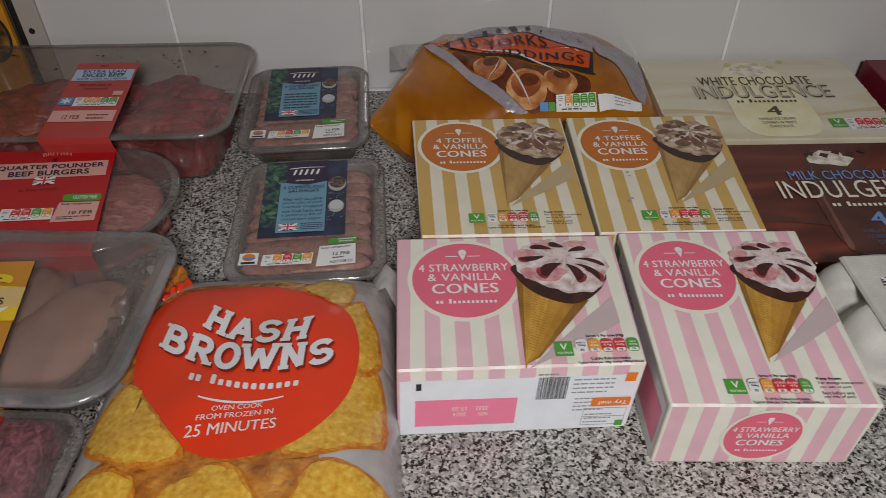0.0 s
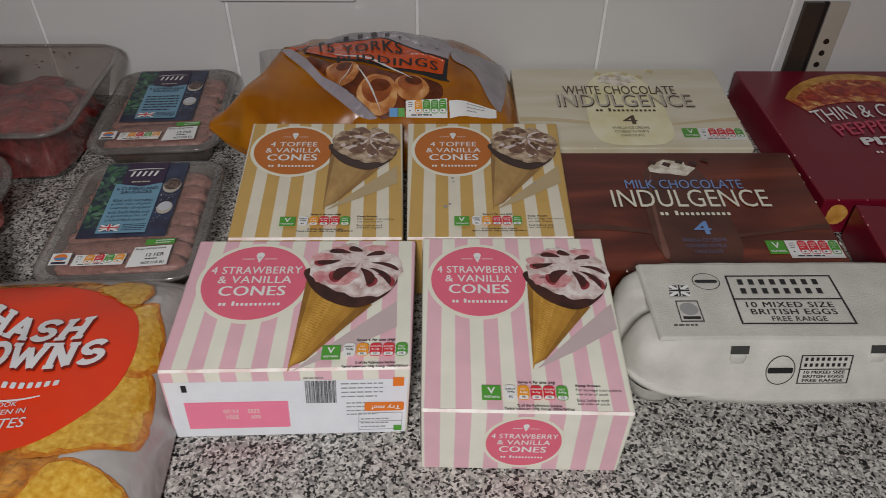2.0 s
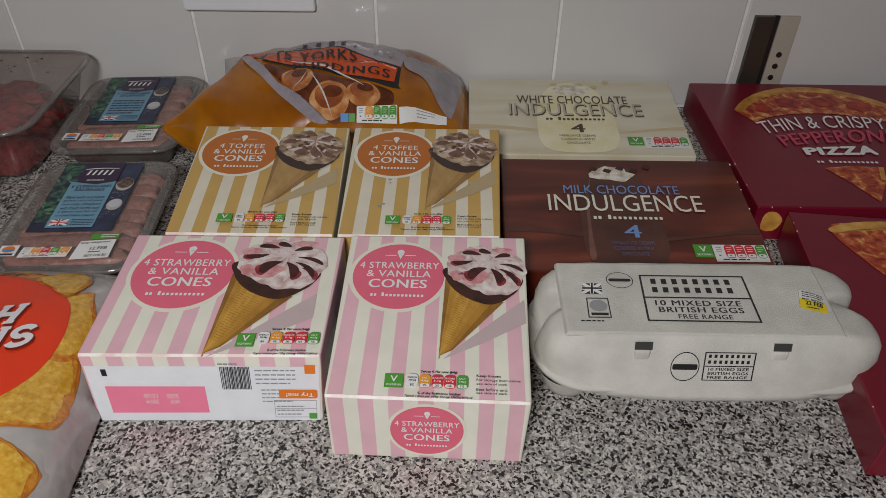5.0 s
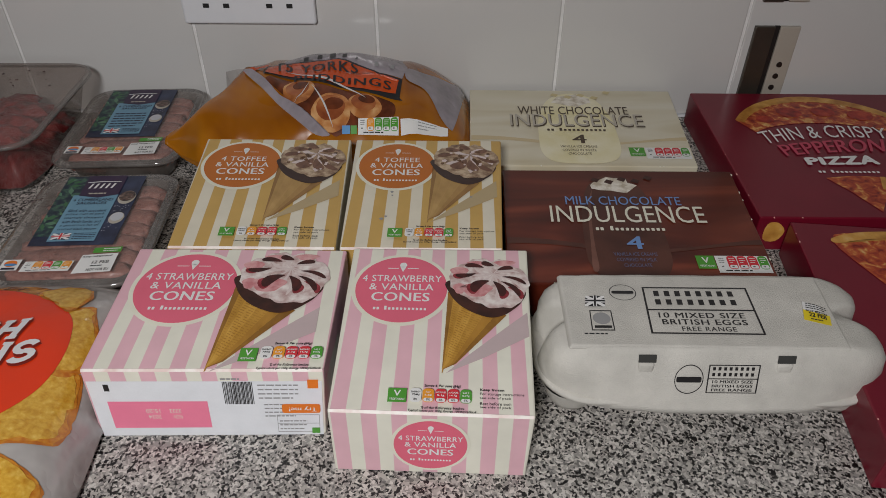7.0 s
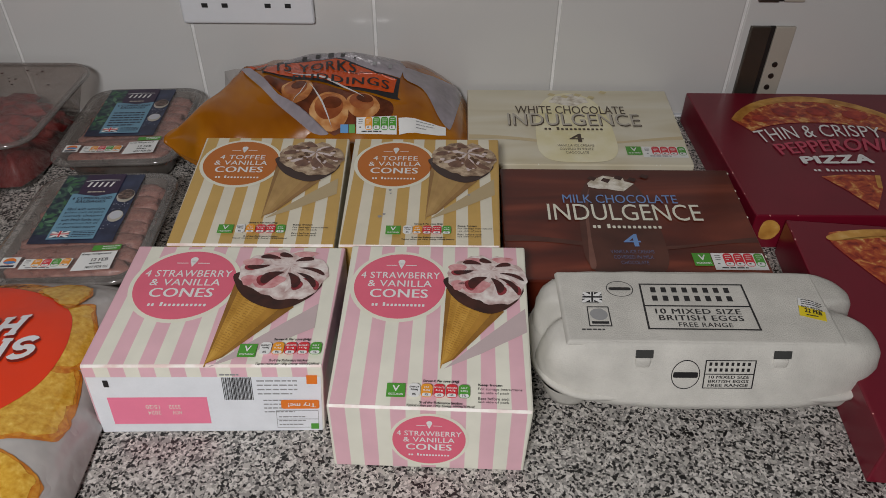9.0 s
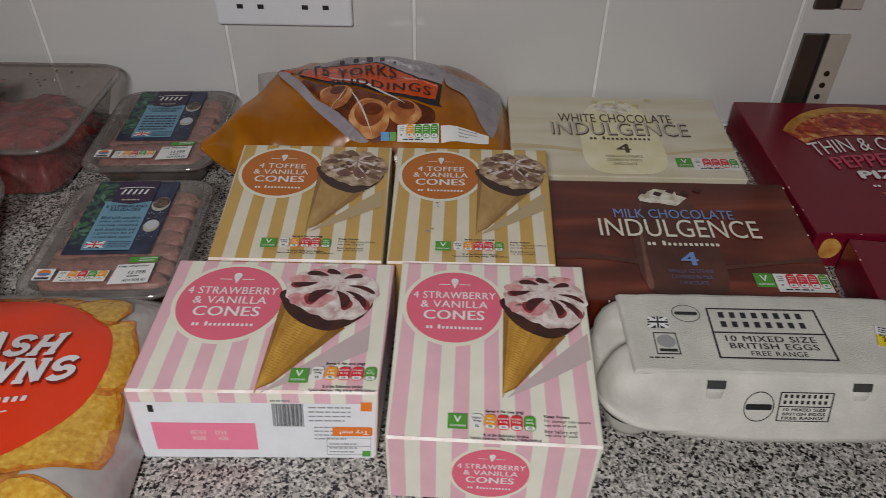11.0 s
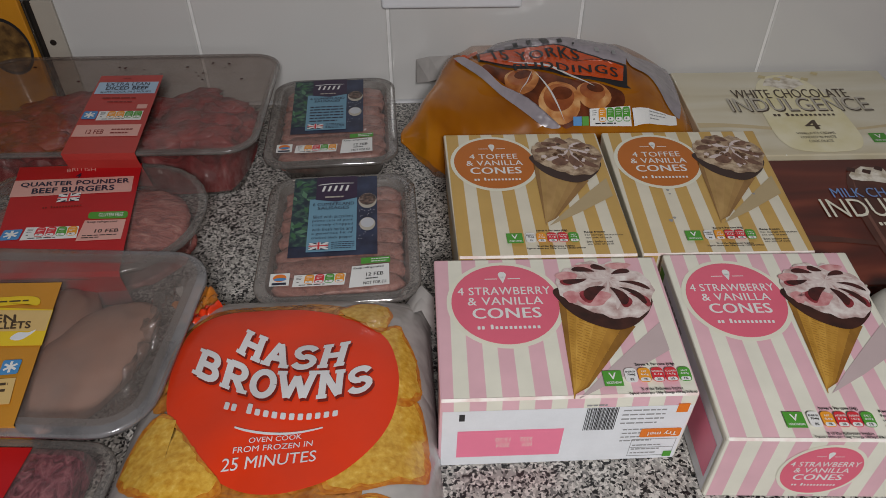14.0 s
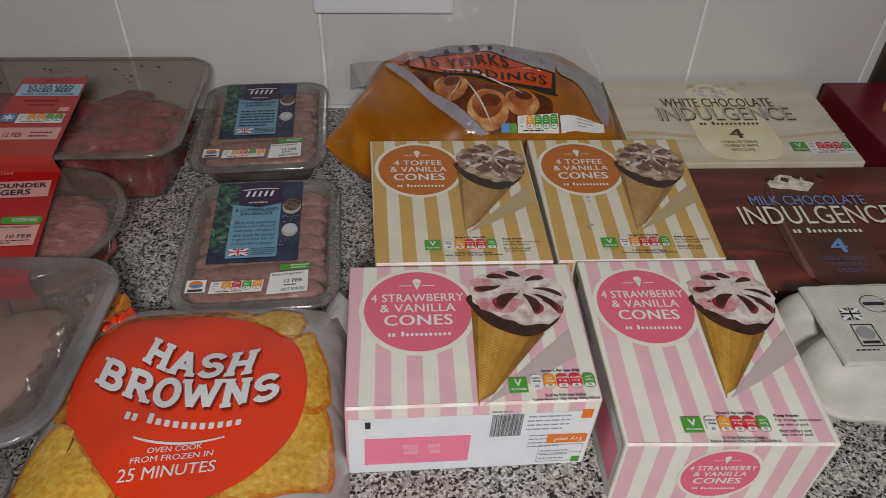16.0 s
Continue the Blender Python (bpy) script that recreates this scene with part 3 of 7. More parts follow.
def frame_lines(at, t_u, t_v, h, cut=None):
    out = [poly(at, box_uv(0, 0, 1, t_v), h), poly(at, box_uv(0, 1 - t_v, 1, 1), h), poly(at, box_uv(0, t_v, t_u, 1 - t_v), h), poly(at, box_uv(1 - t_u, t_v, 1, 1 - t_v), h)]
    if cut:
        out.append(poly(at, box_uv(t_u, cut - t_v / 2, 1 - t_u, cut + t_v / 2), h))
    return merged(*out)


def hoop(at, cu, cv, ru, rv, k, h, n=36):
    a, b = oval(cu, cv, ru, rv, n), oval(cu, cv, ru * k, rv * k, n)
    return [at(u, v, h) for u, v in a + b], [(i, (i + 1) % n, n + (i + 1) % n, n + i) for i in range(n)]


def traffic(at, parent, colours, h, seed=3, field=True, words=()):
    """The row of coloured nutrition lozenges with their figures."""
    lab = part("nutrition_label", poly(at, box_uv(-0.01, 0.0, 1.01, 1.0) if field else pill(0.012, 0.30, 0.188, 0.9, 0.03, 0.1), h), WHITE, parent)
    n = len(colours)
    for i, c in enumerate(colours):
        cell = sub_panel(at, (i + 0.04) / n, 0.20, (i + 0.96) / n, 0.98)
        dark = BLACK if c == "white" else WHITE
        part("lozenge", poly(cell, pill(0, 0, 1, 1, 0.34, 0.24), h + 0.0002), WHITE if c == "white" else M.get(c, WHITE), lab)
        part("percentage", poly(cell, pill(0.10, 0.05, 0.90, 0.31, 0.16, 0.13), h + 0.0003), WHITE, lab)
        if words:
            a, b, p = words[i]
            fig = [write(sub_panel(cell, 0.5 - w, 0.66, 0.5 + w, 0.78), a, h + 0.0005, 0.02) for w in (0.07 * len(a) if len(a) < 7 else 0.46,)]
            part("figure", merged(*fig, write(sub_panel(cell, 0.18, 0.42, 0.82, 0.58), b, h + 0.0005, 0.03)), dark, lab)
            part("percentage_figure", write(sub_panel(cell, 0.34, 0.10, 0.66, 0.26), p, h + 0.0005, 0.02), BLACK, lab)
        else:
            part("figure", bars(sub_panel(cell, 0.2, 0.42, 0.8, 0.88), 3, h + 0.0004, seed + i, 0.3), dark, lab)
            part("percentage_figure", bars(sub_panel(cell, 0.32, 0.12, 0.68, 0.25), 1, h + 0.0005, seed, 0.7), BLACK, lab)
    if not words:
        part("small_print", bars(sub_panel(at, 0.12, 0.04, 0.95, 0.2), 1, h + 0.0002, seed, 0.4), BLACK, lab)
    return lab


def veg_mark(at, parent, h):
    sq = part("vegetarian_mark", poly(at, box_uv(0, 0, 1, 1), h), M["green"], parent)
    part("letter", write(sub_panel(at, 0.3, 0.42, 0.7, 0.85), "V", h + 0.0002, 0.02), WHITE, sq)
    part("small_print", write(sub_panel(at, 0.10, 0.14, 0.90, 0.28), "VEGETARIAN", h + 0.0002, 0.02), WHITE, sq)


def snow_mark(at, parent, h):
    sq = part("freezer_mark", poly(at, pill(0, 0, 1, 1, 0.12, 0.12), h), M["icon"], parent)
    arms = []
    for k in range(3):
        a = math.pi * k / 3 + math.pi / 6
        dx, dy = 0.38 * math.cos(a), 0.38 * math.sin(a)
        nx, ny = -0.07 * math.sin(a), 0.07 * math.cos(a)
        arms.append(poly(at, [(0.5 - dx - nx, 0.5 - dy - ny), (0.5 + dx - nx, 0.5 + dy - ny), (0.5 + dx + nx, 0.5 + dy + ny), (0.5 - dx + nx, 0.5 - dy + ny)], h + 0.0002 + k * 0.00005))
    part("snowflake", merged(*arms), WHITE, sq)


def union_flag(at, parent, h, dark=None):
    base = part("flag", poly(at, box_uv(0, 0, 1, 1), h), dark or M["navy"], parent)
    w, r = [], []
    for s in (1, -1):
        pts = [(0, 0), (0.14, 0), (1, 0.84), (1, 1), (0.86, 1), (0, 0.16)]
        w.append(poly(at, [(u, v if s > 0 else 1 - v) for u, v in (pts if s > 0 else pts[::-1])], h + 0.00012 + 0.00004 * s))
    part("saltire", merged(*w), WHITE, base)
    part("cross_field", merged(poly(at, box_uv(0, 0.34, 1, 0.66), h + 0.0003), poly(at, box_uv(0.4, 0, 0.6, 1), h + 0.00034)), WHITE, base)
    part("cross", merged(poly(at, box_uv(0, 0.42, 1, 0.58), h + 0.0005), poly(at, box_uv(0.45, 0, 0.55, 1), h + 0.00054)), dark or M["red"], base)

# ---- the room ----
WALL_Y = 0.791


def setting(name, shape, material, label):
    ob = part(name, shape, material, None)
    return tagged(ob, label, "", "", "structure")


setting("floor", block(-1.7, -1.9, -0.98, 1.7, 0.9, -0.93, 0), M["floor"], "plain dark vinyl kitchen floor")
setting("ceiling", block(-1.7, -1.9, 1.46, 1.7, 0.9, 1.52, 0), M["ceiling"], "plain white painted ceiling")
setting("wall_west", block(-1.76, -1.9, -0.93, -1.7, 0.9, 1.46, 0), M["paint"], "plain painted kitchen wall")
setting("wall_east", block(1.7, -1.9, -0.93, 1.76, 0.9, 1.46, 0), M["paint"], "plain painted kitchen wall")
setting("wall_south", block(-1.7, -1.96, -0.93, 1.7, -1.9, 1.46, 0), M["paint"], "plain painted kitchen wall")
wall = setting("wall_north", block(-1.7, WALL_Y + 0.0016, -0.93, 1.7, 0.9, 1.46, 0), M["grout"], "kitchen wall with white glazed tiles above the worktop")
setting("worktop", block(-1.69, 0.17, -0.04, 1.69, WALL_Y + 0.0012, 0.0, 0.004, 3), M["granite"], "worktop of black, grey and white speckled laminate")
setting("base_unit", block(-1.68, 0.21, -0.90, 1.68, WALL_Y, -0.041, 0), M["unit"], "plain kitchen base unit under the worktop")

# ---- cartons ----
CREAM_EDGE = ((0.025, 0.878), (0.105, 0.922), (0.235, 0.964), (0.38, 1.0), (0.532, 0.974), (0.662, 0.99), (0.765, 0.939), (0.922, 0.879), (0.996, 0.802), (0.987, 0.717), (0.881, 0.587), (0.752, 0.535), (0.517, 0.534), (0.345, 0.575), (0.172, 0.635), (0.036, 0.704), (-0.004, 0.791))
RIM_EDGE = ((-0.02, 0.773), (0.004, 0.66), (0.128, 0.557), (0.3, 0.488), (0.506, 0.447), (0.658, 0.465), (0.772, 0.509), (0.895, 0.587), (0.93, 0.70), (0.5, 0.80))
SAUCE = ((0.33, 0.843, 0.05, 0.822, 0.046, 0.02), (0.43, 0.903, 0.17, 0.925, 0.048, -0.02), (0.56, 0.92, 0.39, 0.958, 0.05, 0.0), (0.60, 0.878, 0.82, 0.906, 0.045, 0.02), (0.66, 0.815, 0.985, 0.742, 0.034, 0.04), (0.645, 0.77, 0.895, 0.622, 0.042, 0.05), (0.55, 0.77, 0.675, 0.62, 0.062, 0.04), (0.50, 0.775, 0.27, 0.665, 0.080, -0.05))
TALL = 1.95


def drop_shape(x0, y0, x1, y1, w, bend, n=18):
    """A bent drop with a thin start and a round end."""
    dx, dy = x1 - x0, (y1 - y0) * TALL
    size = math.hypot(dx, dy)
    nx, ny, pts = -dy / size, dx / size, []
    for j in range(n):
        f = 2 * math.pi * j / n
        r = 0.5 - 0.5 * math.cos(f)
        d = w * math.sin(f) * (0.45 + 0.75 * r) + bend * 4 * r * (1 - r)
        pts.append((x0 + dx * r + nx * d, y0 + (dy * r + ny * d) / TALL))
    return pts


def cone_picture(at, parent, field, straw):
    """The printed cone, drawn in a field (left, tip, right, top) of the panel's u and v."""
    left, tip, right, top = field
    on = lambda x, y, h=0.0: at(left + (right - left) * x, tip + (top - tip) * y, h)
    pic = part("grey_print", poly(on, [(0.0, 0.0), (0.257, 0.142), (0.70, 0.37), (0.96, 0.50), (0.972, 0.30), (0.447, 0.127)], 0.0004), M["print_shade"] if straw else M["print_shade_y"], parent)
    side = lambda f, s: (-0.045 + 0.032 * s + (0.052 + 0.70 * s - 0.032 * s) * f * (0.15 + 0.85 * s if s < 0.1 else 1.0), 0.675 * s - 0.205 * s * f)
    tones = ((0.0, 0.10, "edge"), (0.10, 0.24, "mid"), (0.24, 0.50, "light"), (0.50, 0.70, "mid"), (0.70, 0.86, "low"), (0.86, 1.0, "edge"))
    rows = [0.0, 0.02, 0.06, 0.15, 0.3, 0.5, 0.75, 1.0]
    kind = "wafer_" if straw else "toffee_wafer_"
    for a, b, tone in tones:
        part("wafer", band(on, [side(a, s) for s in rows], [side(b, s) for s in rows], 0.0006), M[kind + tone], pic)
    rnd = random.Random(17)
    if straw:
        dash = []
        for k in range(26):
            s = 0.22 + 0.031 * k
            for f in (0.16, 0.30, 0.42, 0.54, 0.66, 0.80):
                g, w = f + rnd.uniform(-0.02, 0.02), rnd.uniform(0.03, 0.055)
                sag = 0.016 * (1 - (2 * g - 1) ** 2)
                (xa, ya), (xb, yb) = side(g - w, s), side(g + w, s)
                dash.append(poly(on, [(xa, ya - sag), (xb, yb - sag), (xb, yb - sag + 0.007), (xa, ya - sag + 0.007)], 0.0008))
        part("wafer_lattice", merged(*dash), M["wafer_low"], pic)
    part("chocolate_rim", poly(on, smooth_outline(RIM_EDGE, 5), 0.0009), M["choc"] if straw else M["nut_dark"], pic)
    edge = smooth_outline(CREAM_EDGE, 5)
    edge = [(x + 0.012 * math.sin(k * 0.9) * (0.5 if y > 0.8 else 1), y + 0.008 * math.cos(k * 1.1)) for k, (x, y) in enumerate(edge)]
    part("cream", fan(on, edge, 0.0011, 3), M["cream"] if straw else M["toffee_cream"], pic)
    peak = (0.55, 0.845)
    for k, t in enumerate((0.15, 0.75, 1.55, 2.35, 3.0, 3.7, 4.25, 4.75, 5.2, 5.7)):
        reach = 0.40 if math.sin(t) > 0 else 0.50
        p1 = (peak[0] + reach * 0.86 * math.cos(t), peak[1] + reach * (0.22 if math.sin(t) > 0 else 0.50) * math.sin(t))
        part("cream_fold", poly(on, drop_shape(*peak, *p1, 0.024 if straw else 0.05, 0.05), 0.0012), M["fold"] if straw or k % 2 else M["fold_tan"], pic)
    if straw:
        for x, y, rx, ry in ((0.12, 0.860, 0.11, 0.050), (0.34, 0.69, 0.19, 0.065), (0.70, 0.950, 0.13, 0.030), (0.13, 0.70, 0.08, 0.05), (0.34, 0.945, 0.12, 0.025)):
            part("pink_smear", poly(on, [(x + rx * math.cos(t) * (1 + 0.2 * math.sin(3 * t)), y + ry * math.sin(t)) for t in [6.283 * i / 20 for i in range(20)]], 0.00125), M["smear"], pic)
    for k, (x0, y0, x1, y1, w, bend) in enumerate(SAUCE):
        if straw:
            if k in (0, 5, 6, 7):
                part("red_sauce", poly(on, drop_shape(x0 + 0.35 * (x1 - x0), y0 + 0.35 * (y1 - y0), x1 + 0.04 * (x1 - x0), y1 + 0.06 * (y1 - y0), w * 1.2, bend), 0.0013), M["sauce_gloss"], pic)
            part("sauce_streak", poly(on, drop_shape(x0, y0, x0 + 0.93 * (x1 - x0), y0 + 0.93 * (y1 - y0), w, bend), 0.0015), M["drizzle"], pic)
        else:
            part("toffee_streak", poly(on, drop_shape(x0, y0, x1, y1, w * 1.35, -bend), 0.0014), M["toffee_sauce"], pic)
    if not straw:
        for i in range(26):
            t, r = rnd.uniform(0, 6.28), rnd.uniform(0.15, 0.88)
            x, y, k = 0.5 + 0.46 * r * math.cos(t), 0.77 + 0.19 * r * math.sin(t), rnd.uniform(0.02, 0.045)
            part("nut_piece", poly(on, [(x + k * math.cos(a + i), y + k * 0.5 * math.sin(a + i)) for a in (0.2, 1.3, 2.6, 3.7, 5.1)], 0.0017), M["nut"] if i % 3 else M["fold"], pic)


def badge(at, parent, cu, cv, ru, rv, colour, words, h=0.0004, drop=0.0):
    outer = part("badge_border", poly(at, oval(cu, cv, ru * 1.09, rv * 1.09, 48), h), M["ring"], parent)
    part("badge", poly(at, oval(cu, cv, ru, rv, 48), h + 0.0002), colour, outer)
    box = sub_panel(at, cu - ru, cv - rv * (1 - drop), cu + ru, cv + rv * (1 + drop))
    z = h + 0.0004
    part("lettering", merged(write(sub_panel(box, 0.065 if len(words[0]) > 9 else 0.20, 0.600, 0.935 if len(words[0]) > 9 else 0.80, 0.700), words[0], z, 0.010, 1.06), write(sub_panel(box, 0.15, 0.470, 0.85, 0.568), words[1], z, 0.010, 1.06), write(sub_panel(box, 0.185, 0.305, 0.815, 0.432), words[2], z, 0.022, 1.04)), WHITE, outer)
    part("brand_mark", name_bars(sub_panel(box, 0.22, 0.155, 0.80, 0.25), z), WHITE, outer)
    part("cone_mark", merged(poly(box, oval(0.5, 0.865, 0.04, 0.04, 12), z), poly(box, [(0.465, 0.84), (0.5, 0.75), (0.535, 0.84)], z), poly(box, box_uv(0.33, 0.805, 0.45, 0.815), z), poly(box, box_uv(0.55, 0.805, 0.67, 0.815), z)), WHITE, outer)


NUTRITION = (("ENERGY", "704kJ", "8%"), ("FAT", "6.6g", "9%"), ("SATURATES", "5.1g", "26%"), ("SUGARS", "14.7g", "16%"), ("SALT", "0.07g", "1%"))


def cone_carton(kind, low, top, label, group, stripe, period, wide=False):
    base = [(p[0], p[1], 0.0004) for p in low]
    cx, cy = sum(p[0] for p in low) / 4, sum(p[1] for p in low) / 4
    box = thing("ice_cream_carton", (cx, cy, 0), label, "ice cream carton", group)
    straw = kind == "strawberry"
    lean = (top[3][0] + top[2][0] - top[0][0] - top[1][0]) / 2 / (top[3][1] - top[0][1])
    a, b = (rgb("e8b9c3"), rgb("ebe9d9")) if straw else (rgb("cba55c"), rgb("e3dcc8"))
    part("carton_body", hexa(base, top, 0.0014), striped("striped_card", a, b, period, (cx - stripe) / period, lean, top[0][1] - cy), box)
    # Pale strip: the worn card edge with the highlight along it painted in.
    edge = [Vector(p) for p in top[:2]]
    part("worn_crease", ([edge[0] + Vector((0.001, -0.0006, -0.0009)), edge[1] + Vector((-0.001, -0.0006, -0.0009)), edge[1] + Vector((-0.001, 0.0009, 0.0006)), edge[0] + Vector((0.001, 0.0009, 0.0006))], [(0, 1, 2, 3)]), M["worn_highlight"], box)
    at = panel(*top)
    drop = 0.0 if straw else -0.055
    words = ("4 STRAWBERRY" if straw else "4 TOFFEE", "& VANILLA", "CONES")
    colour = M["badge_pink"] if straw else M["badge_toffee"]
    cols = ("white", "amber", "red", "red", "green")
    if wide:
        badge(at, box, 0.298, 0.640, 0.230, 0.300, colour, words)
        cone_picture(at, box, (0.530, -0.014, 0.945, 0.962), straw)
        v, t, s1, s2, s3 = (0.638, 0.050, 0.712, 0.146), (0.722, 0.045, 0.985, 0.160), (0.775, 0.166, 0.93, 0.188), (0.775, 0.018, 0.935, 0.036), (0.722, -0.008, 0.985, 0.010)
    else:
        badge(at, box, 0.298, 0.708 if straw else 0.725, 0.252, 0.222, colour, words, 0.0004, drop)
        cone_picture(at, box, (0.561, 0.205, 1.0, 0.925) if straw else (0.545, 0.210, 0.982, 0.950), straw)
        k = 0.0 if straw else 0.036
        v, t, s1, s2, s3 = (0.285, 0.045 + k, 0.376, 0.115 + k), (0.39, 0.030 + k, 0.695, 0.118 + k), (0.46, 0.121 + k, 0.637, 0.137 + k), (0.448, 0.016 + k, 0.657, 0.028 + k), (0.386, 0.000 + k, 0.713, 0.012 + k)
        keep = sub_panel(at, 0.733, 0.028 + k, 0.948, 0.130 + k)
        nt = part("storage_note", write(sub_panel(keep, 0, 0.84, 0.55, 1.0), "Keep frozen", 0.0006, 0.03), BLACK, box)
        lines = ((0.64, 0.80, 1.0, "For storage instructions"), (0.46, 0.60, 0.70, "see side of pack"), (0.20, 0.34, 0.70, "Best before end:"), (0.02, 0.16, 0.70, "see side of pack"))
        part("lettering", merged(*[write(sub_panel(keep, 0, a, w, b), t_, 0.0006) for a, b, w, t_ in lines]), BLACK, nt)
    veg_mark(sub_panel(at, *v), box, 0.0016)
    lab = traffic(sub_panel(at, *t), box, cols, 0.0016, 3, False, NUTRITION)
    part("small_print", merged(write(sub_panel(at, *s1), "Serves 4. Per cone (64g)", 0.0016, 0.03), write(sub_panel(at, *s2), "% of the Reference Intakes", 0.0016, 0.02), write(sub_panel(at, *s3), "Typical values per 100g: Energy 1083kJ/260kcal", 0.0016, 0.02)), BLACK, lab)
    return box, at, base


def corners(x0f, x1f, yf, x0b, x1b, yb):
    return [(x0f, yf), (x1f, yf), (x1b, yb), (x0b, yb)]


def raised(c, zf, zb):
    return [(c[0][0], c[0][1], zf), (c[1][0], c[1][1], zf), (c[2][0], c[2][1], zb), (c[3][0], c[3][1], zb)]


PINK_LABEL = "pink striped strawberry cone carton"
top = [(0.1593, 0.2905, 0.0624), (0.2885, 0.2868, 0.0618), (0.296, 0.447, 0.0655), (0.160, 0.447, 0.0660)]
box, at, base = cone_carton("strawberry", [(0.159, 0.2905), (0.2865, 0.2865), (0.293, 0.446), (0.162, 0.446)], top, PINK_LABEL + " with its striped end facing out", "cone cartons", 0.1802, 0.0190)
front = panel(base[0], base[1], top[1], top[0])
badge(front, box, 0.50, 0.50, 0.185, 0.40, M["badge_pink"], ("4 STRAWBERRY", "& VANILLA", "CONES"), 0.0005)
side = panel(base[3], base[0], top[0], top[3])
sp = part("side_panel", poly(side, box_uv(0.02, 0.02, 0.98, 0.92), 0.0004), M["card"], box)
part("date_panel", poly(side, box_uv(0.70, 0.20, 0.96, 0.75), 0.0006), M["pinkbar"], sp)
part("recycling_mark", poly(side, box_uv(0.03, 0.72, 0.09, 0.90), 0.0006), M["green"], sp)
part("small_print", bars(sub_panel(side, 0.12, 0.15, 0.42, 0.85), 6, 0.0006, 4, 0.35), GREY, sp)

top = [(-0.006, 0.3200, 0.0640), (0.1530, 0.3228, 0.0630), (0.1545, 0.447, 0.064), (-0.0085, 0.447, 0.064)]
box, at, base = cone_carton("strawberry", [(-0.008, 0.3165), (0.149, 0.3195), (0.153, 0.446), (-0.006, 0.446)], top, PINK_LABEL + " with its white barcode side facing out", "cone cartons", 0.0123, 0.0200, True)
front = panel(base[0], base[1], top[1], top[0])
fp = part("side_panel", poly(front, box_uv(0.012, 0.0, 0.99, 0.845), 0.0004), M["card"], box, "white barcode panel")
part("date_panel", poly(front, box_uv(0.075, 0.13, 0.500, 0.545), 0.0006), M["pinkbar"], fp)
turned = lambda u, v, h=0.0: front(1 - u, 1 - v, h)
part("date_stamp", merged(write(sub_panel(turned, 0.62, 0.66, 0.66, 0.72), "NOV", 0.0008), write(sub_panel(turned, 0.71, 0.66, 0.765, 0.72), "2024", 0.0008), write(sub_panel(turned, 0.62, 0.57, 0.67, 0.63), "3332", 0.0008), write(sub_panel(turned, 0.71, 0.57, 0.77, 0.63), "15:20", 0.0008)), M["ring"], fp)
rnd, u, code = random.Random(11), 0.575, []
while u < 0.70:
    w = rnd.choice((0.0015, 0.003, 0.0045))
    code.append(poly(front, box_uv(u, 0.50, u + w, 0.84), 0.0006))
    u += w + rnd.choice((0.0015, 0.003))
part("barcode", merged(*code), BLACK, fp)
part("print_mark", poly(front, box_uv(0.078, 0.70, 0.10, 0.80), 0.0006), BLACK, fp)
part("small_print", merged(bars(sub_panel(front, 0.57, 0.86, 0.70, 0.90), 1, 0.0006, 3), bars(sub_panel(front, 0.72, 0.56, 0.89, 0.82), 4, 0.0006, 6, 0.3), bars(sub_panel(front, 0.74, 0.28, 0.88, 0.52), 4, 0.0006, 7, 0.3), bars(sub_panel(front, 0.80, 0.07, 0.92, 0.26), 3, 0.0006, 8, 0.3)), GREY, fp)
om = part("offer_mark", poly(front, pill(0.815, 0.36, 0.98, 0.50, 0.01, 0.03), 0.0008), M["orange"], fp)
part("offer_lettering", write(sub_panel(turned, 0.035, 0.53, 0.155, 0.61), "Try me!", 0.0011, 0.02), WHITE, om)
part("web_mark", poly(front, box_uv(0.93, 0.74, 0.975, 0.87), 0.0006), M["orange"], fp)
part("recycling_box", frame_lines(sub_panel(front, 0.79, 0.05, 0.975, 0.33), 0.01, 0.03, 0.0006, 0.5), GREY, fp)
part("recycling_mark", poly(front, box_uv(0.94, 0.03, 0.975, 0.12), 0.0008), M["green"], fp)

TOFFEE_LABEL = "yellow and cream striped toffee ice cream cone carton on the worktop"
for x0f, x1f, x0b, x1b in ((0.010, 0.1445, 0.002, 0.1405), (0.1475, 0.2775, 0.1455, 0.2845)):
    c = corners(x0f, x1f, 0.452, x0b, x1b, 0.613)
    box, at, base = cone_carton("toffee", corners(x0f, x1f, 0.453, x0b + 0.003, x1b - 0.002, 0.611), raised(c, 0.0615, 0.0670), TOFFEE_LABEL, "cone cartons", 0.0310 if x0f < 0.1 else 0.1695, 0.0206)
    for cu, cv, r in (((0.60, 0.385, 0.010),) if x0f < 0.1 else ((0.285, 0.47, 0.010), (0.29, 0.44, 0.007), (0.262, 0.255, 0.010), (0.236, 0.235, 0.013), (0.80, 0.43, 0.009))):
        part("smudge", fan(at, [(cu + r * math.cos(t) * (1 + 0.3 * math.sin(3 * t)), cv + r * 0.8 * math.sin(t)) for t in [6.283 * i / 12 for i in range(12)]], 0.0005, 1), GREY if x0f > 0.1 else BLACK, box)


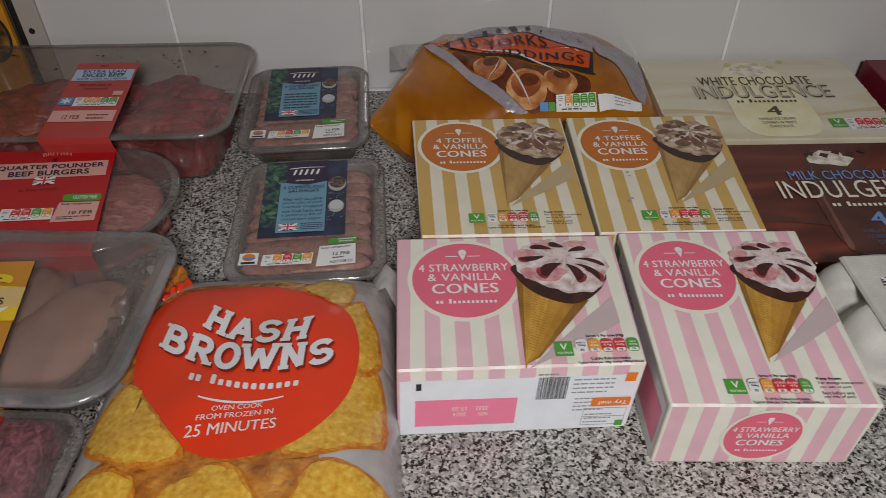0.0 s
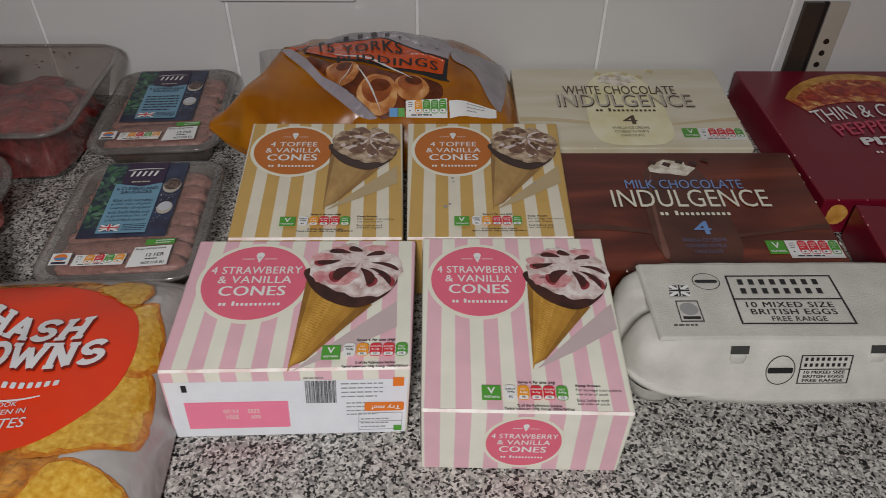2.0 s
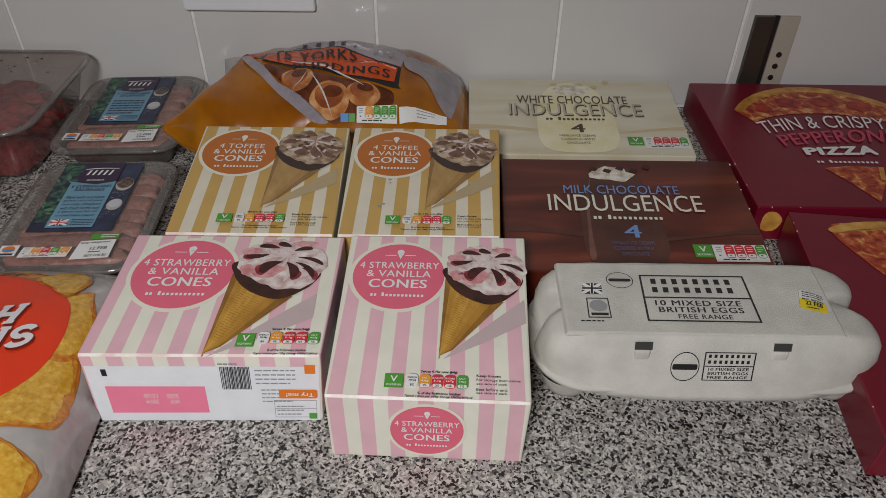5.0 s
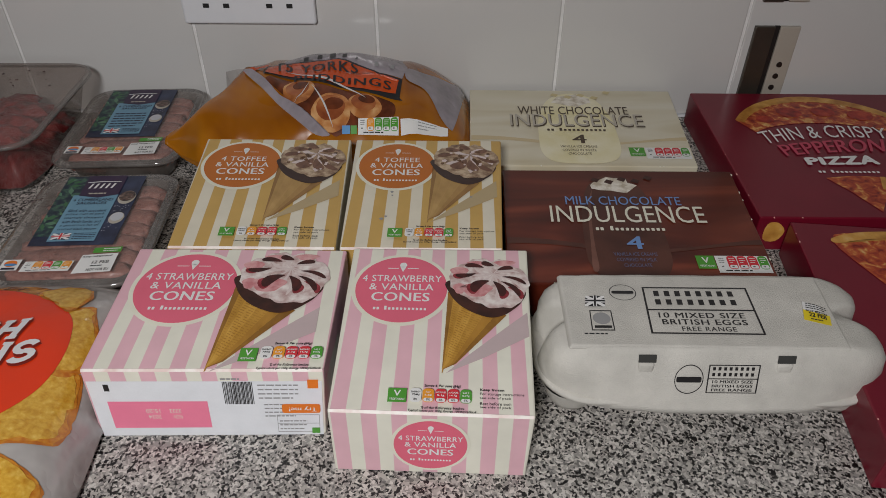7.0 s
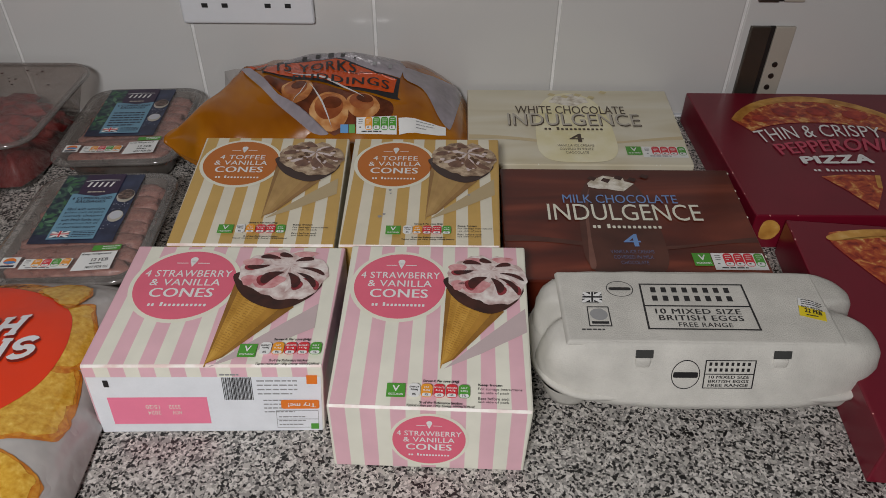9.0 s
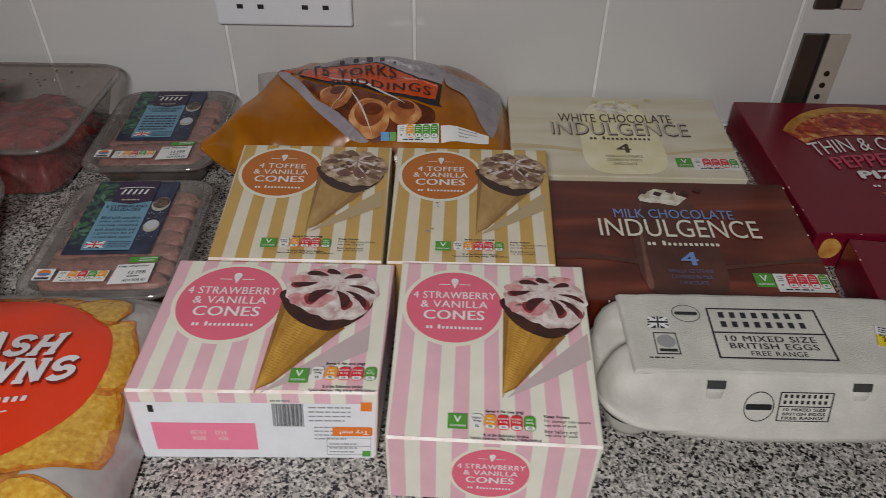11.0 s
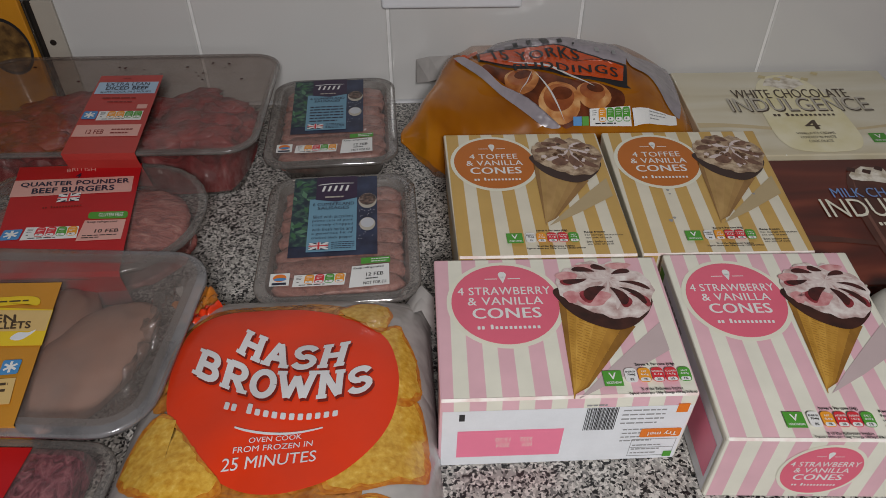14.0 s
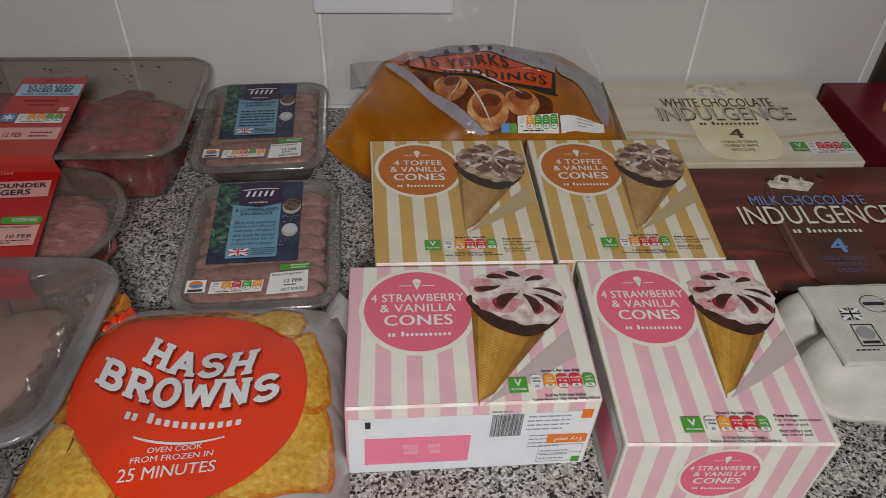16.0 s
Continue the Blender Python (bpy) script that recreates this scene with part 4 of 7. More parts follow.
def lolly_carton(milk, c, z, label):
    low = [(p[0], p[1], 0.0004) for p in c]
    top = raised(c, z, z)
    cx, cy = sum(p[0] for p in c) / 4, sum(p[1] for p in c) / 4
    box = thing("lolly_carton", (cx, cy, 0), label, "ice cream carton", "lolly cartons")
    part("carton_body", hexa(low, top, 0.0012), M["milk_box"] if milk else M["white_box"], box)
    at = panel(*top)
    lol = [(0.40, 0.035), (0.60, 0.035), (0.672, 0.13), (0.683, 0.32), (0.668, 0.62), (0.61, 0.86), (0.5, 0.945), (0.39, 0.86), (0.332, 0.62), (0.317, 0.32), (0.328, 0.13)]
    mv = (lambda p: (0.468 + (p[0] - 0.5) * 0.88, p[1])) if milk else (lambda p: p)
    us = [0.006 + 0.988 * i / 40 for i in range(41)]
    part("wave_print", band(at, [(u, 0.27 + 0.035 * math.sin(7 * u + 1)) for u in us], [(u, 0.31 + 0.045 * math.sin(6 * u + 1.4)) for u in us], 0.0003), M["lolly_milk"] if milk else M["wave"], box)
    pic = part("lolly_picture", poly(at, smooth_outline([mv(p) for p in lol], 5), 0.0005), M["lolly_milk"] if milk else M["lolly_white"], box)
    rnd = random.Random(2 if milk else 4)
    bite = [(0.5 + (0.10 + rnd.uniform(-0.02, 0.02)) * math.cos(t), 0.84 + (0.085 + rnd.uniform(-0.03, 0.02)) * math.sin(t)) for t in [6.283 * i / 14 for i in range(14)]]
    if milk:
        shine = [(0.345, 0.10), (0.355, 0.30), (0.372, 0.62), (0.41, 0.80), (0.385, 0.62), (0.372, 0.32), (0.372, 0.11)]
        part("printed_shine", poly(at, smooth_outline([mv((u - 0.012, v)) for u, v in shine], 4), 0.0007), M["lolly_shine"], pic)
    part("bitten_ice_cream", poly(at, [mv(p) for p in bite], 0.0008), M["bite"], pic)
    for i in range(5):
        cu, cv = mv((0.42 + 0.065 * i, 0))[0], 0.90 + rnd.uniform(-0.03, 0.06)
        part("chocolate_chip", poly(at, [(cu + 0.022 * math.cos(t), cv + 0.028 * math.sin(t)) for t in (0.3, 1.9, 3.3, 5.0)], 0.0009), M["choc"] if milk else M["gold"], pic)
    a, b = ((0.256, 0.645, 0.733, 0.725), (0.187, 0.485, 0.812, 0.635)) if milk else ((0.231, 0.635, 0.762, 0.745), (0.190, 0.478, 0.820, 0.640))
    head = part("lettering", write(sub_panel(at, *a), "MILK CHOCOLATE" if milk else "WHITE CHOCOLATE", 0.0010, 0.004), M["blue_ink"] if milk else M["brown_ink"], box)
    if not milk:
        part("lettering_shadow", write(sub_panel(at, b[0] + 0.004, b[1] - 0.012, b[2] + 0.004, b[3] - 0.012), "INDULGENCE", 0.0008, 0.006), M["brown_ink"], head)
    part("large_lettering", write(sub_panel(at, *b), "INDULGENCE", 0.0010, 0.0), M["ring"] if milk else M["silver"], head)
    part("brand_mark", name_bars(sub_panel(at, 0.36, 0.40, 0.64, 0.465), 0.0010), M["ring"] if milk else M["brown_ink"], head)
    part("number", write(sub_panel(at, 0.468, 0.262, 0.534, 0.365), "4", 0.0010, 0.02), M["blue_ink"] if milk else M["brown_ink"], head)
    note = ("VANILLA ICE CREAMS", "COVERED IN MILK" if milk else "COVERED IN WHITE", "CHOCOLATE")
    part("note", merged(*[write(sub_panel(at, 0.492 - w, 0.206 - 0.043 * i, 0.492 + w, 0.233 - 0.043 * i), t, 0.0010) for i, (t, w) in enumerate(zip(note, (0.083, 0.076, 0.052)))]), M["dull_blue"] if milk else M["brown_ink"], head)
    for i in range(9):
        f, r = rnd.uniform(0.02, 0.98), rnd.uniform(0.0004, 0.0010)
        p = Vector(top[1]).lerp(Vector(top[2]), f) if i % 3 else Vector(top[0]).lerp(Vector(top[1]), f)
        part("scuff", lumpy(p.x - 0.0004, p.y + 0.0004, p.z - 0.0002, r, r * 2, 0.0004, 0.4, i, 0, 1), M["ring"], box)
    veg_mark(sub_panel(at, 0.716, 0.115, 0.785, 0.215), box, 0.0006)
    traffic(sub_panel(at, 0.79, 0.085, 0.985, 0.215), box, ("white", "red", "red", "red", "green"), 0.0006)
    return box


lolly_carton(False, corners(0.256, 0.483, 0.618, 0.259, 0.492, 0.784), 0.036, "cream white chocolate lolly carton lying flat against the tiles")
lolly_carton(True, corners(0.282, 0.503, 0.441, 0.287, 0.512, 0.610), 0.036, "dark brown milk chocolate lolly carton lying flat on the worktop")


# ---- pizza boxes ----
def pizza_box(fl, turn, w, d, z, label):
    ca, sa = math.cos(radians(turn)), math.sin(radians(turn))
    c = [(fl[0] + ca * x - sa * y, fl[1] + sa * x + ca * y) for x, y in ((0, 0), (w, 0), (w, d), (0, d))]
    top = [(*p, z) for p in c]
    low = [(*p, 0.0004) for p in c]
    box = thing("pizza_box", (c[0][0] + w / 2, c[0][1] + d / 2, 0), label, "pizza box", "pizza boxes")
    part("carton_body", hexa(low, top, 0.0014), M["maroon"], box)
    rnd = random.Random(int(turn) + 40)
    for i in range(5):
        f, r = rnd.uniform(0.02, 0.98), rnd.uniform(0.0004, 0.0008)
        p = Vector(top[0]).lerp(Vector(top[3]), f) if i % 4 else Vector(top[0]).lerp(Vector(top[1]), f * 0.3)
        part("scuff", lumpy(p.x + 0.0006, p.y, p.z - 0.0002, r, r * rnd.uniform(1, 3), 0.0004, 0.4, i, 0, 1), M["pale_pink"], box)
    return box, panel(*top), panel(low[0], low[1], top[1], top[0])


def slice_print(at, parent, pts, crust, h=0.0005, seed=1):
    pic = part("pizza_slice_picture", fan(at, pts, h, 3), M["pizza"], parent)
    part("crust", fan(at, crust, h + 0.0002, 1), M["crust"], pic)
    return pic


PX, PY, PW, PD = 0.5150, 0.531, 0.27, 0.245
box, at, fr = pizza_box((PX, PY), 0, PW, PD, 0.038, "maroon thin crust pepperoni pizza box lying flat against the tiles")
uv = lambda x, y: ((x - PX) / PW, (y - PY) / PD)
arc = [(0.640 + 0.107 * math.cos(a), 0.655 + 0.112 * math.sin(a)) for a in [radians(150 - 120 * i / 14) for i in range(15)]]
inner = [(0.634 + 0.082 * math.cos(a), 0.665 + 0.040 * math.sin(a)) for a in [radians(28 + 124 * i / 14) for i in range(15)]]
pic = part("pizza_picture", (lambda n: ([at(*uv(*p), 0.0005) for p in arc + inner[:]], [(i, i + 1, n - 2 - i, n - 1 - i) for i in range(14)]))(30), M["pizza"], box)
crust_in = [(0.640 + 0.098 * math.cos(a), 0.655 + 0.099 * math.sin(a)) for a in [radians(30 + 120 * i / 14) for i in range(15)]]
part("crust", (lambda n: ([at(*uv(*p), 0.0007) for p in arc + crust_in], [(i, i + 1, n - 2 - i, n - 1 - i) for i in range(14)]))(30), M["crust"], pic)
for x, y, r in ((0.580, 0.712, 0.010), (0.612, 0.728, 0.014), (0.650, 0.730, 0.013), (0.688, 0.722, 0.014)):
    part("pepperoni", poly(at, [uv(*p) for p in oval(x, y, r, r * 0.8, 16)], 0.0009), M["pepperoni"], pic)


def bowed(low, high):
    """A strip between two bows, each through its start, middle and end, for lettering that bends."""
    def bow(p, u, k):
        return p[0][k] * (1 - u) * (1 - 2 * u) + p[1][k] * 4 * u * (1 - u) + p[2][k] * u * (2 * u - 1)
    return lambda u, v, h=0.0: at(*uv(*[bow(low, u, k) * (1 - v) + bow(high, u, k) * v for k in (0, 1)]), h)


head = part("lettering", write(bowed([(0.564, 0.659), (0.628, 0.672), (0.697, 0.671)], [(0.561, 0.683), (0.630, 0.698), (0.701, 0.694)]), "THIN & CRISPY", 0.0012), WHITE, box)
part("topping_lettering", write(bowed([(0.576, 0.635), (0.630, 0.643), (0.686, 0.645)], [(0.573, 0.656), (0.633, 0.667), (0.696, 0.670)]), "PEPPERONI", 0.0012, 0.02), M["pepper_ink"], head)
part("large_lettering", write(quad_on(lambda x, y, h=0.0: at(*uv(x, y), h), (0.591, 0.618), (0.664, 0.620), (0.666, 0.638), (0.591, 0.632)), "PIZZA", 0.0012, 0.05), WHITE, head)
part("brand_mark", name_bars(sub_panel(at, *uv(0.597, 0.603), *uv(0.658, 0.612)), 0.0007), WHITE, head)
pts = [uv(*p) for p in ((0.600, 0.596), (0.626, 0.600), (0.658, 0.598), (0.650, 0.575), (0.629, 0.540), (0.614, 0.573))]
slice_print(at, box, pts, [uv(*p) for p in ((0.653, 0.5985), (0.658, 0.598), (0.650, 0.575), (0.646, 0.577))])
part("front_picture", fan(fr, smooth_outline([(0.03, 0.35), (0.075, 0.30), (0.095, 0.60), (0.065, 0.85), (0.03, 0.80)], 3), 0.0006, 2), M["crust"], box)

box, at2, fr2 = pizza_box((0.5135, 0.280), -6.0, 0.27, 0.246, 0.038, "maroon pepperoni pizza box lying askew in front of another")
pts = [(0.105, 0.91), (0.19, 0.955), (0.34, 0.975), (0.50, 0.93), (0.52, 0.80), (0.36, 0.66), (0.26, 0.60), (0.17, 0.74)]
slice_print(at2, box, smooth_outline(pts, 3), smooth_outline([(0.105, 0.91), (0.19, 0.955), (0.34, 0.975), (0.50, 0.93), (0.49, 0.89), (0.34, 0.935), (0.20, 0.915), (0.12, 0.885)], 3))
part("lettering_bar", bars(sub_panel(at2, 0.36, 0.48, 0.80, 0.58), 1, 0.0006, 3, 0.8), WHITE, box)


# ---- egg carton ----
EX, EY = 0.4205, 0.383


def lid_power(z):
    return 3.2 + 4.8 * min(1.0, max(0.0, (z - 0.027) / 0.035))


def lid_lean(z):
    """The lid's top stands a little nearer the front than its foot."""
    return -0.0050 * max(0.0, (z - 0.020) / 0.048)


def lid_ring(a, b, z, notch, n=128):
    out, e = [], lid_power(z)
    for i in range(n):
        t = 2 * math.pi * i / n
        ct, st = math.cos(t), math.sin(t)
        k = (abs(ct) ** e + abs(st) ** e) ** (-1 / e)
        x, y = k * ct, k * st
        dent = notch * math.exp(-((y - 0.05) / 0.20) ** 2) * max(0.0, abs(x) - 0.6) / 0.4
        wob = 0.0007 * noise.noise(Vector((x * 6, y * 6, z * 60)))
        lobe = 0.005 * max(0.0, min(1.0, (abs(a * x) - 0.088) / 0.022)) * max(0.0, (z - 0.045) / 0.023)
        out.append((EX + a * x * (1 - dent) + wob, EY + lid_lean(z) + b * y + wob, z - lobe + 0.0035 * max(0.0, abs(x) - 0.55) * (z < 0.035)))
    return out


eggs = thing("egg_carton", (EX, EY, 0), "grey pulp carton for ten eggs, closed, with black print", "egg carton")
lid_rows = [(0.1225, 0.0565, 0.0200, 0.06), (0.1240, 0.0588, 0.0205, 0.06), (0.1225, 0.0570, 0.0240, 0.07), (0.1190, 0.0500, 0.0430, 0.12), (0.1160, 0.0440, 0.0560, 0.16), (0.1125, 0.0404, 0.0632, 0.18), (0.1090, 0.0388, 0.0662, 0.17), (0.1050, 0.0376, 0.0674, 0.15), (0.1000, 0.0360, 0.0678, 0.12), (0.0400, 0.0140, 0.0679, 0.0)]
lid = part("lid", loft([lid_ring(*r) for r in lid_rows], False, True), M["pulp"], eggs, "", True)
part("lid_panel", hexa([(0.3150, 0.3415, 0.0645), (0.5055, 0.3400, 0.0645), (0.5085, 0.4160, 0.0645), (0.3150, 0.4160, 0.0645)], [(0.3170, 0.3425, 0.0683), (0.5035, 0.3410, 0.0683), (0.5065, 0.4140, 0.0683), (0.3170, 0.4140, 0.0683)], 0.0012), M["pulp"], eggs)
part("tray_rim", loft([ring(EX, EY, 0.238, 0.102, 0.036, 0.0215, 0, 14), ring(EX, EY, 0.246, 0.109, 0.040, 0.0228, 0, 14), ring(EX, EY, 0.246, 0.109, 0.040, 0.0262, 0, 14), ring(EX, EY, 0.238, 0.102, 0.036, 0.0266, 0, 14)]), M["pulp"], eggs, "", True)
for i in range(5):
    for j in (-1, 1):
        x, y = EX + 0.048 * (i - 2), EY + 0.0265 * j
        part("egg_cup", loft([ring(x, y, w, w, w * 0.48, z) for w, z in ((0.022, 0.0006), (0.030, 0.002), (0.036, 0.008), (0.0455, 0.022))], True, False), M["pulp"], eggs, "", True)
etop = lambda x, y, h=0.0: Vector((x, y, 0.0683 + h))


def efront(x, s, h=0.0):
    """On the sloping front of the lid: s from 0 at its lower edge to 1 at its upper."""
    z = 0.0300 + 0.0335 * s
    k = max(i for i in range(2, 8) if lid_rows[i][2] <= z + 1e-6)
    f = (z - lid_rows[k][2]) / (lid_rows[k + 1][2] - lid_rows[k][2])
    a, b = (lid_rows[k][i] + (lid_rows[k + 1][i] - lid_rows[k][i]) * f for i in (0, 1))
    q = min(0.98, abs(x - EX) / a)
    e = lid_power(z)
    y = EY + lid_lean(z) - b * (1 - q ** e) ** (1 / e)
    return Vector((x, y - 0.8 * h - 0.0003, z + 0.45 * h + 0.0002))


print_ = part("print_frame", frame_lines(quad_on(etop, (0.3725, 0.353), (0.4505, 0.3525), (0.4515, 0.4005), (0.3755, 0.4005)), 0.018, 0.028, 0.0006, 0.50), BLACK, eggs)
onlid = quad_on(etop, (0.3725, 0.353), (0.4505, 0.3525), (0.4515, 0.4005), (0.3755, 0.4005))
part("brand_mark", merged(*[poly(onlid, box_uv(0.10 + 0.100 * i, v0, 0.150 + 0.100 * i, v0 + 0.115), 0.0006) for v0, n in ((0.80, 8), (0.61, 8)) for i in range(n)]), BLACK, print_)
part("lettering", merged(write(sub_panel(onlid, 0.10, 0.33, 0.88, 0.44), "10 MIXED SIZE", 0.0006, 0.02, 1.1), write(sub_panel(onlid, 0.12, 0.19, 0.88, 0.30), "BRITISH EGGS", 0.0006, 0.02, 1.1), write(sub_panel(onlid, 0.28, 0.06, 0.76, 0.15), "FREE RANGE", 0.0006, 0.01, 1.1)), BLACK, print_)
part("brand_ring", merged(hoop(etop, 0.3605, 0.3945, 0.0098, 0.0085, 0.94, 0.0006), poly(etop, pill(0.3525, 0.393, 0.3685, 0.3962, 0.002, 0.001), 0.0006)), BLACK, eggs)
union_flag(quad_on(etop, (0.331, 0.3795), (0.3455, 0.3795), (0.3465, 0.3905), (0.333, 0.3905)), eggs, 0.0006, BLACK)
mk = part("assurance_mark", frame_lines(quad_on(etop, (0.3325, 0.3555), (0.3485, 0.3555), (0.3490, 0.3755), (0.3335, 0.3755)), 0.05, 0.05, 0.0006), BLACK, eggs)
part("round_mark", poly(etop, oval(0.341, 0.3675, 0.0062, 0.0058, 20), 0.0006), GREY, mk)
part("mark_caption", merged(poly(etop, box_uv(0.335, 0.3580, 0.3468, 0.3605), 0.0006), bars(quad_on(etop, (0.327, 0.3515), (0.353, 0.3515), (0.353, 0.3537), (0.327, 0.3537)), 1, 0.0006, 4)), BLACK, mk)
tagq = quad_on(lambda x, y, h=0.0: Vector((x, y, 0.0682 - 0.25 * max(0, x - 0.494) + h)), (0.481, 0.3665), (0.4985, 0.3615), (0.504, 0.3805), (0.4865, 0.3855))
tg = part("date_sticker", poly(tagq, box_uv(0, 0, 1, 1), 0.0018), WHITE, eggs, "white and yellow date sticker")
part("yellow_band", poly(tagq, box_uv(0, 0, 1, 0.55), 0.0020), M["yellow_ink"], tg)
part("lettering", merged(write(sub_panel(tagq, 0.2, 0.22, 0.85, 0.44), "22 FEB", 0.0023, 0.03), write(sub_panel(tagq, 0.1, 0.47, 0.9, 0.56), "BEST BEFORE", 0.0023, 0.02), bars(sub_panel(tagq, 0.1, 0.62, 0.9, 0.95), 3, 0.0023, 3, 0.4), bars(sub_panel(tagq, 0.25, 0.06, 0.8, 0.15), 1, 0.0023, 5)), BLACK, tg)
small = lambda u, v, h=0.0: efront(0.4095 + 0.0345 * u, 0.20 + 0.62 * v, h)
fl = part("front_print", frame_lines(small, 0.025, 0.03, 0.0006, 0.52), BLACK, eggs)
part("brand_mark", merged(*[poly(small, box_uv(0.08 + 0.108 * i, v0, 0.135 + 0.108 * i, v0 + 0.11), 0.0006) for v0 in (0.81, 0.61) for i in range(8)]), BLACK, fl)
part("lettering", merged(*[write(sub_panel(small, 0.10, a, 0.90, a + 0.10), t, 0.0006, 0.02) for a, t in ((0.37, "10 MIXED SIZE"), (0.22, "BRITISH EGGS"), (0.07, "FREE RANGE"))]), BLACK, fl)
part("brand_ring", merged(hoop(lambda u, v, h=0.0: efront(u, v, h), 0.397, 0.50, 0.0098, 0.32, 0.94, 0.0006), poly(lambda u, v, h=0.0: efront(u, v, h), pill(0.3885, 0.44, 0.4055, 0.56, 0.001, 0.04), 0.0006)), BLACK, eggs)
for x in (0.3675, 0.4605):
    hole = part("latch_hole", poly(lambda u, v, h=0.0: efront(u, v, h), box_uv(x - 0.0060, 0.86, x + 0.0060, 1.02), 0.0016), M["pulp_dark"], eggs)
    part("latch_tab", block(x - 0.0054, EY - 0.0492, 0.0500, x + 0.0054, EY - 0.0440, 0.0590, 0.0018, 3), M["pulp"], eggs, "", True)


# ---- trays of meat ----
def tray(name, cx, cy, w, d, z, r, rot, inset, label, category, body, group="", lip=0.006, bulge=0.0, film_mat=None):
    """A clear tray with sloping walls, a flange with a turned-down edge, and a film lid."""
    t = thing(name, (cx, cy, 0), label, category, group)
    wall_rings = [ring(cx, cy, w - 2 * inset - 2 * lip, d - 2 * inset - 2 * lip, max(0.006, r - inset * 0.6), 0.0010, rot),
                  ring(cx, cy, w - 2 * inset - 2 * lip + 0.006, d - 2 * inset - 2 * lip + 0.006, max(0.008, r - inset * 0.5), 0.005, rot),
                  ring(cx, cy, w - 2 * lip - 0.004, d - 2 * lip - 0.004, r - lip, z - 0.004, rot), ring(cx, cy, w - 2 * lip, d - 2 * lip, r - lip, z - 0.001, rot)]
    part("tray_body", loft(wall_rings, True, False), body, t, "", True)
    lo = 0.004
    edge = [ring(cx, cy, w - 2 * lip, d - 2 * lip, r - lip, z - 0.001, rot), ring(cx, cy, w - 0.003, d - 0.003, r, z, rot), ring(cx, cy, w, d, r, z - 0.0012, rot), ring(cx, cy, w, d, r, z - lo, rot), ring(cx, cy, w - 0.002, d - 0.002, r, z - lo, rot), ring(cx, cy, w - 0.004, d - 0.004, r, z - 0.0022, rot)]
    part("tray_rim", loft(edge, False, False), M["rim_milky"] if body == M["tray_milky"] else M["rim"], t, "", True)
    n, film = 10, []
    for k in range(n + 1):
        s = 1 - k / n * 0.98
        film.append([(x, y, z + 0.0006 + bulge * (1 - s * s)) for x, y, _ in ring(cx, cy, (w - lip) * s, (d - lip) * s, (r - lip / 2) * s, 0, rot)])
    part("film_lid", loft(film, False, True), film_mat or M["film"], t, "clear film lid", True)
    return t


# diced beef
beef = tray("beef_tray", -0.319, 0.684, 0.306, 0.190, 0.068, 0.030, 0.5, 0.022, "large clear tray of diced beef with red paper sleeve", "meat tray", M["tray"], "meat trays", bulge=-0.006, film_mat=M["film_beef"])
bm = bmesh.new()
bmesh.ops.create_grid(bm, x_segments=60, y_segments=36, size=0.5)
for v in bm.verts:
    e = max(abs(v.co.x), abs(v.co.y)) * 2
    k = 0.88 + 0.12 * min(1.0, e)
    full = 0.040 if v.co.y < 0.12 and abs(v.co.x - 0.02) > 0.12 else 0.026
    hgt = (full + 0.014 * noise.fractal(Vector((v.co.x * 9, v.co.y * 6, 0.3)), 1.0, 2.0, 3)) if e < 0.97 else 0.004
    r = 1 - 0.10 * (abs(v.co.x * v.co.y) * 4) ** 2
    v.co = Vector((-0.318 + v.co.x * 0.256 * r, 0.682 + v.co.y * 0.140 * r, hgt))
part("beef_bed", bm, M["beef"], beef, "", True)
rnd = random.Random(21)
for i in range(110):
    x, y = rnd.uniform(-0.425, -0.216), rnd.uniform(0.630, 0.736)
    tall = 0.051 if (y < 0.705 and x > -0.275) or (x < -0.37 and y < 0.69) else 0.036
    z = rnd.choice((0.020, 0.032, tall - 0.006, tall - 0.004))
    part("beef_chunk", lumpy(x, y, z, rnd.uniform(0.022, 0.040), rnd.uniform(0.010, 0.017), rnd.uniform(0.008, 0.012), 0.40, i, rnd.uniform(-30, 50), 3, 2.0), M["beef"], beef, "", True)


def bend_over(xl0, xl1, y0, xl2, xl3, y1, z, zf, drop):
    """A sleeve that lies over a lid and folds down its front."""
    def at(u, v, h=0.0):
        if v >= 0:
            return Vector(((xl0 + (xl1 - xl0) * u) * (1 - v) + (xl2 + (xl3 - xl2) * u) * v, y0 + (y1 - y0) * v, zf + (z - zf) * v + h))
        return Vector((xl0 + (xl1 - xl0) * u - 0.03 * v * 0, y0 - h - 0.0005 + drop * 0.35 * min(1.0, -v), zf - drop * min(1.0, -v)))
    return at


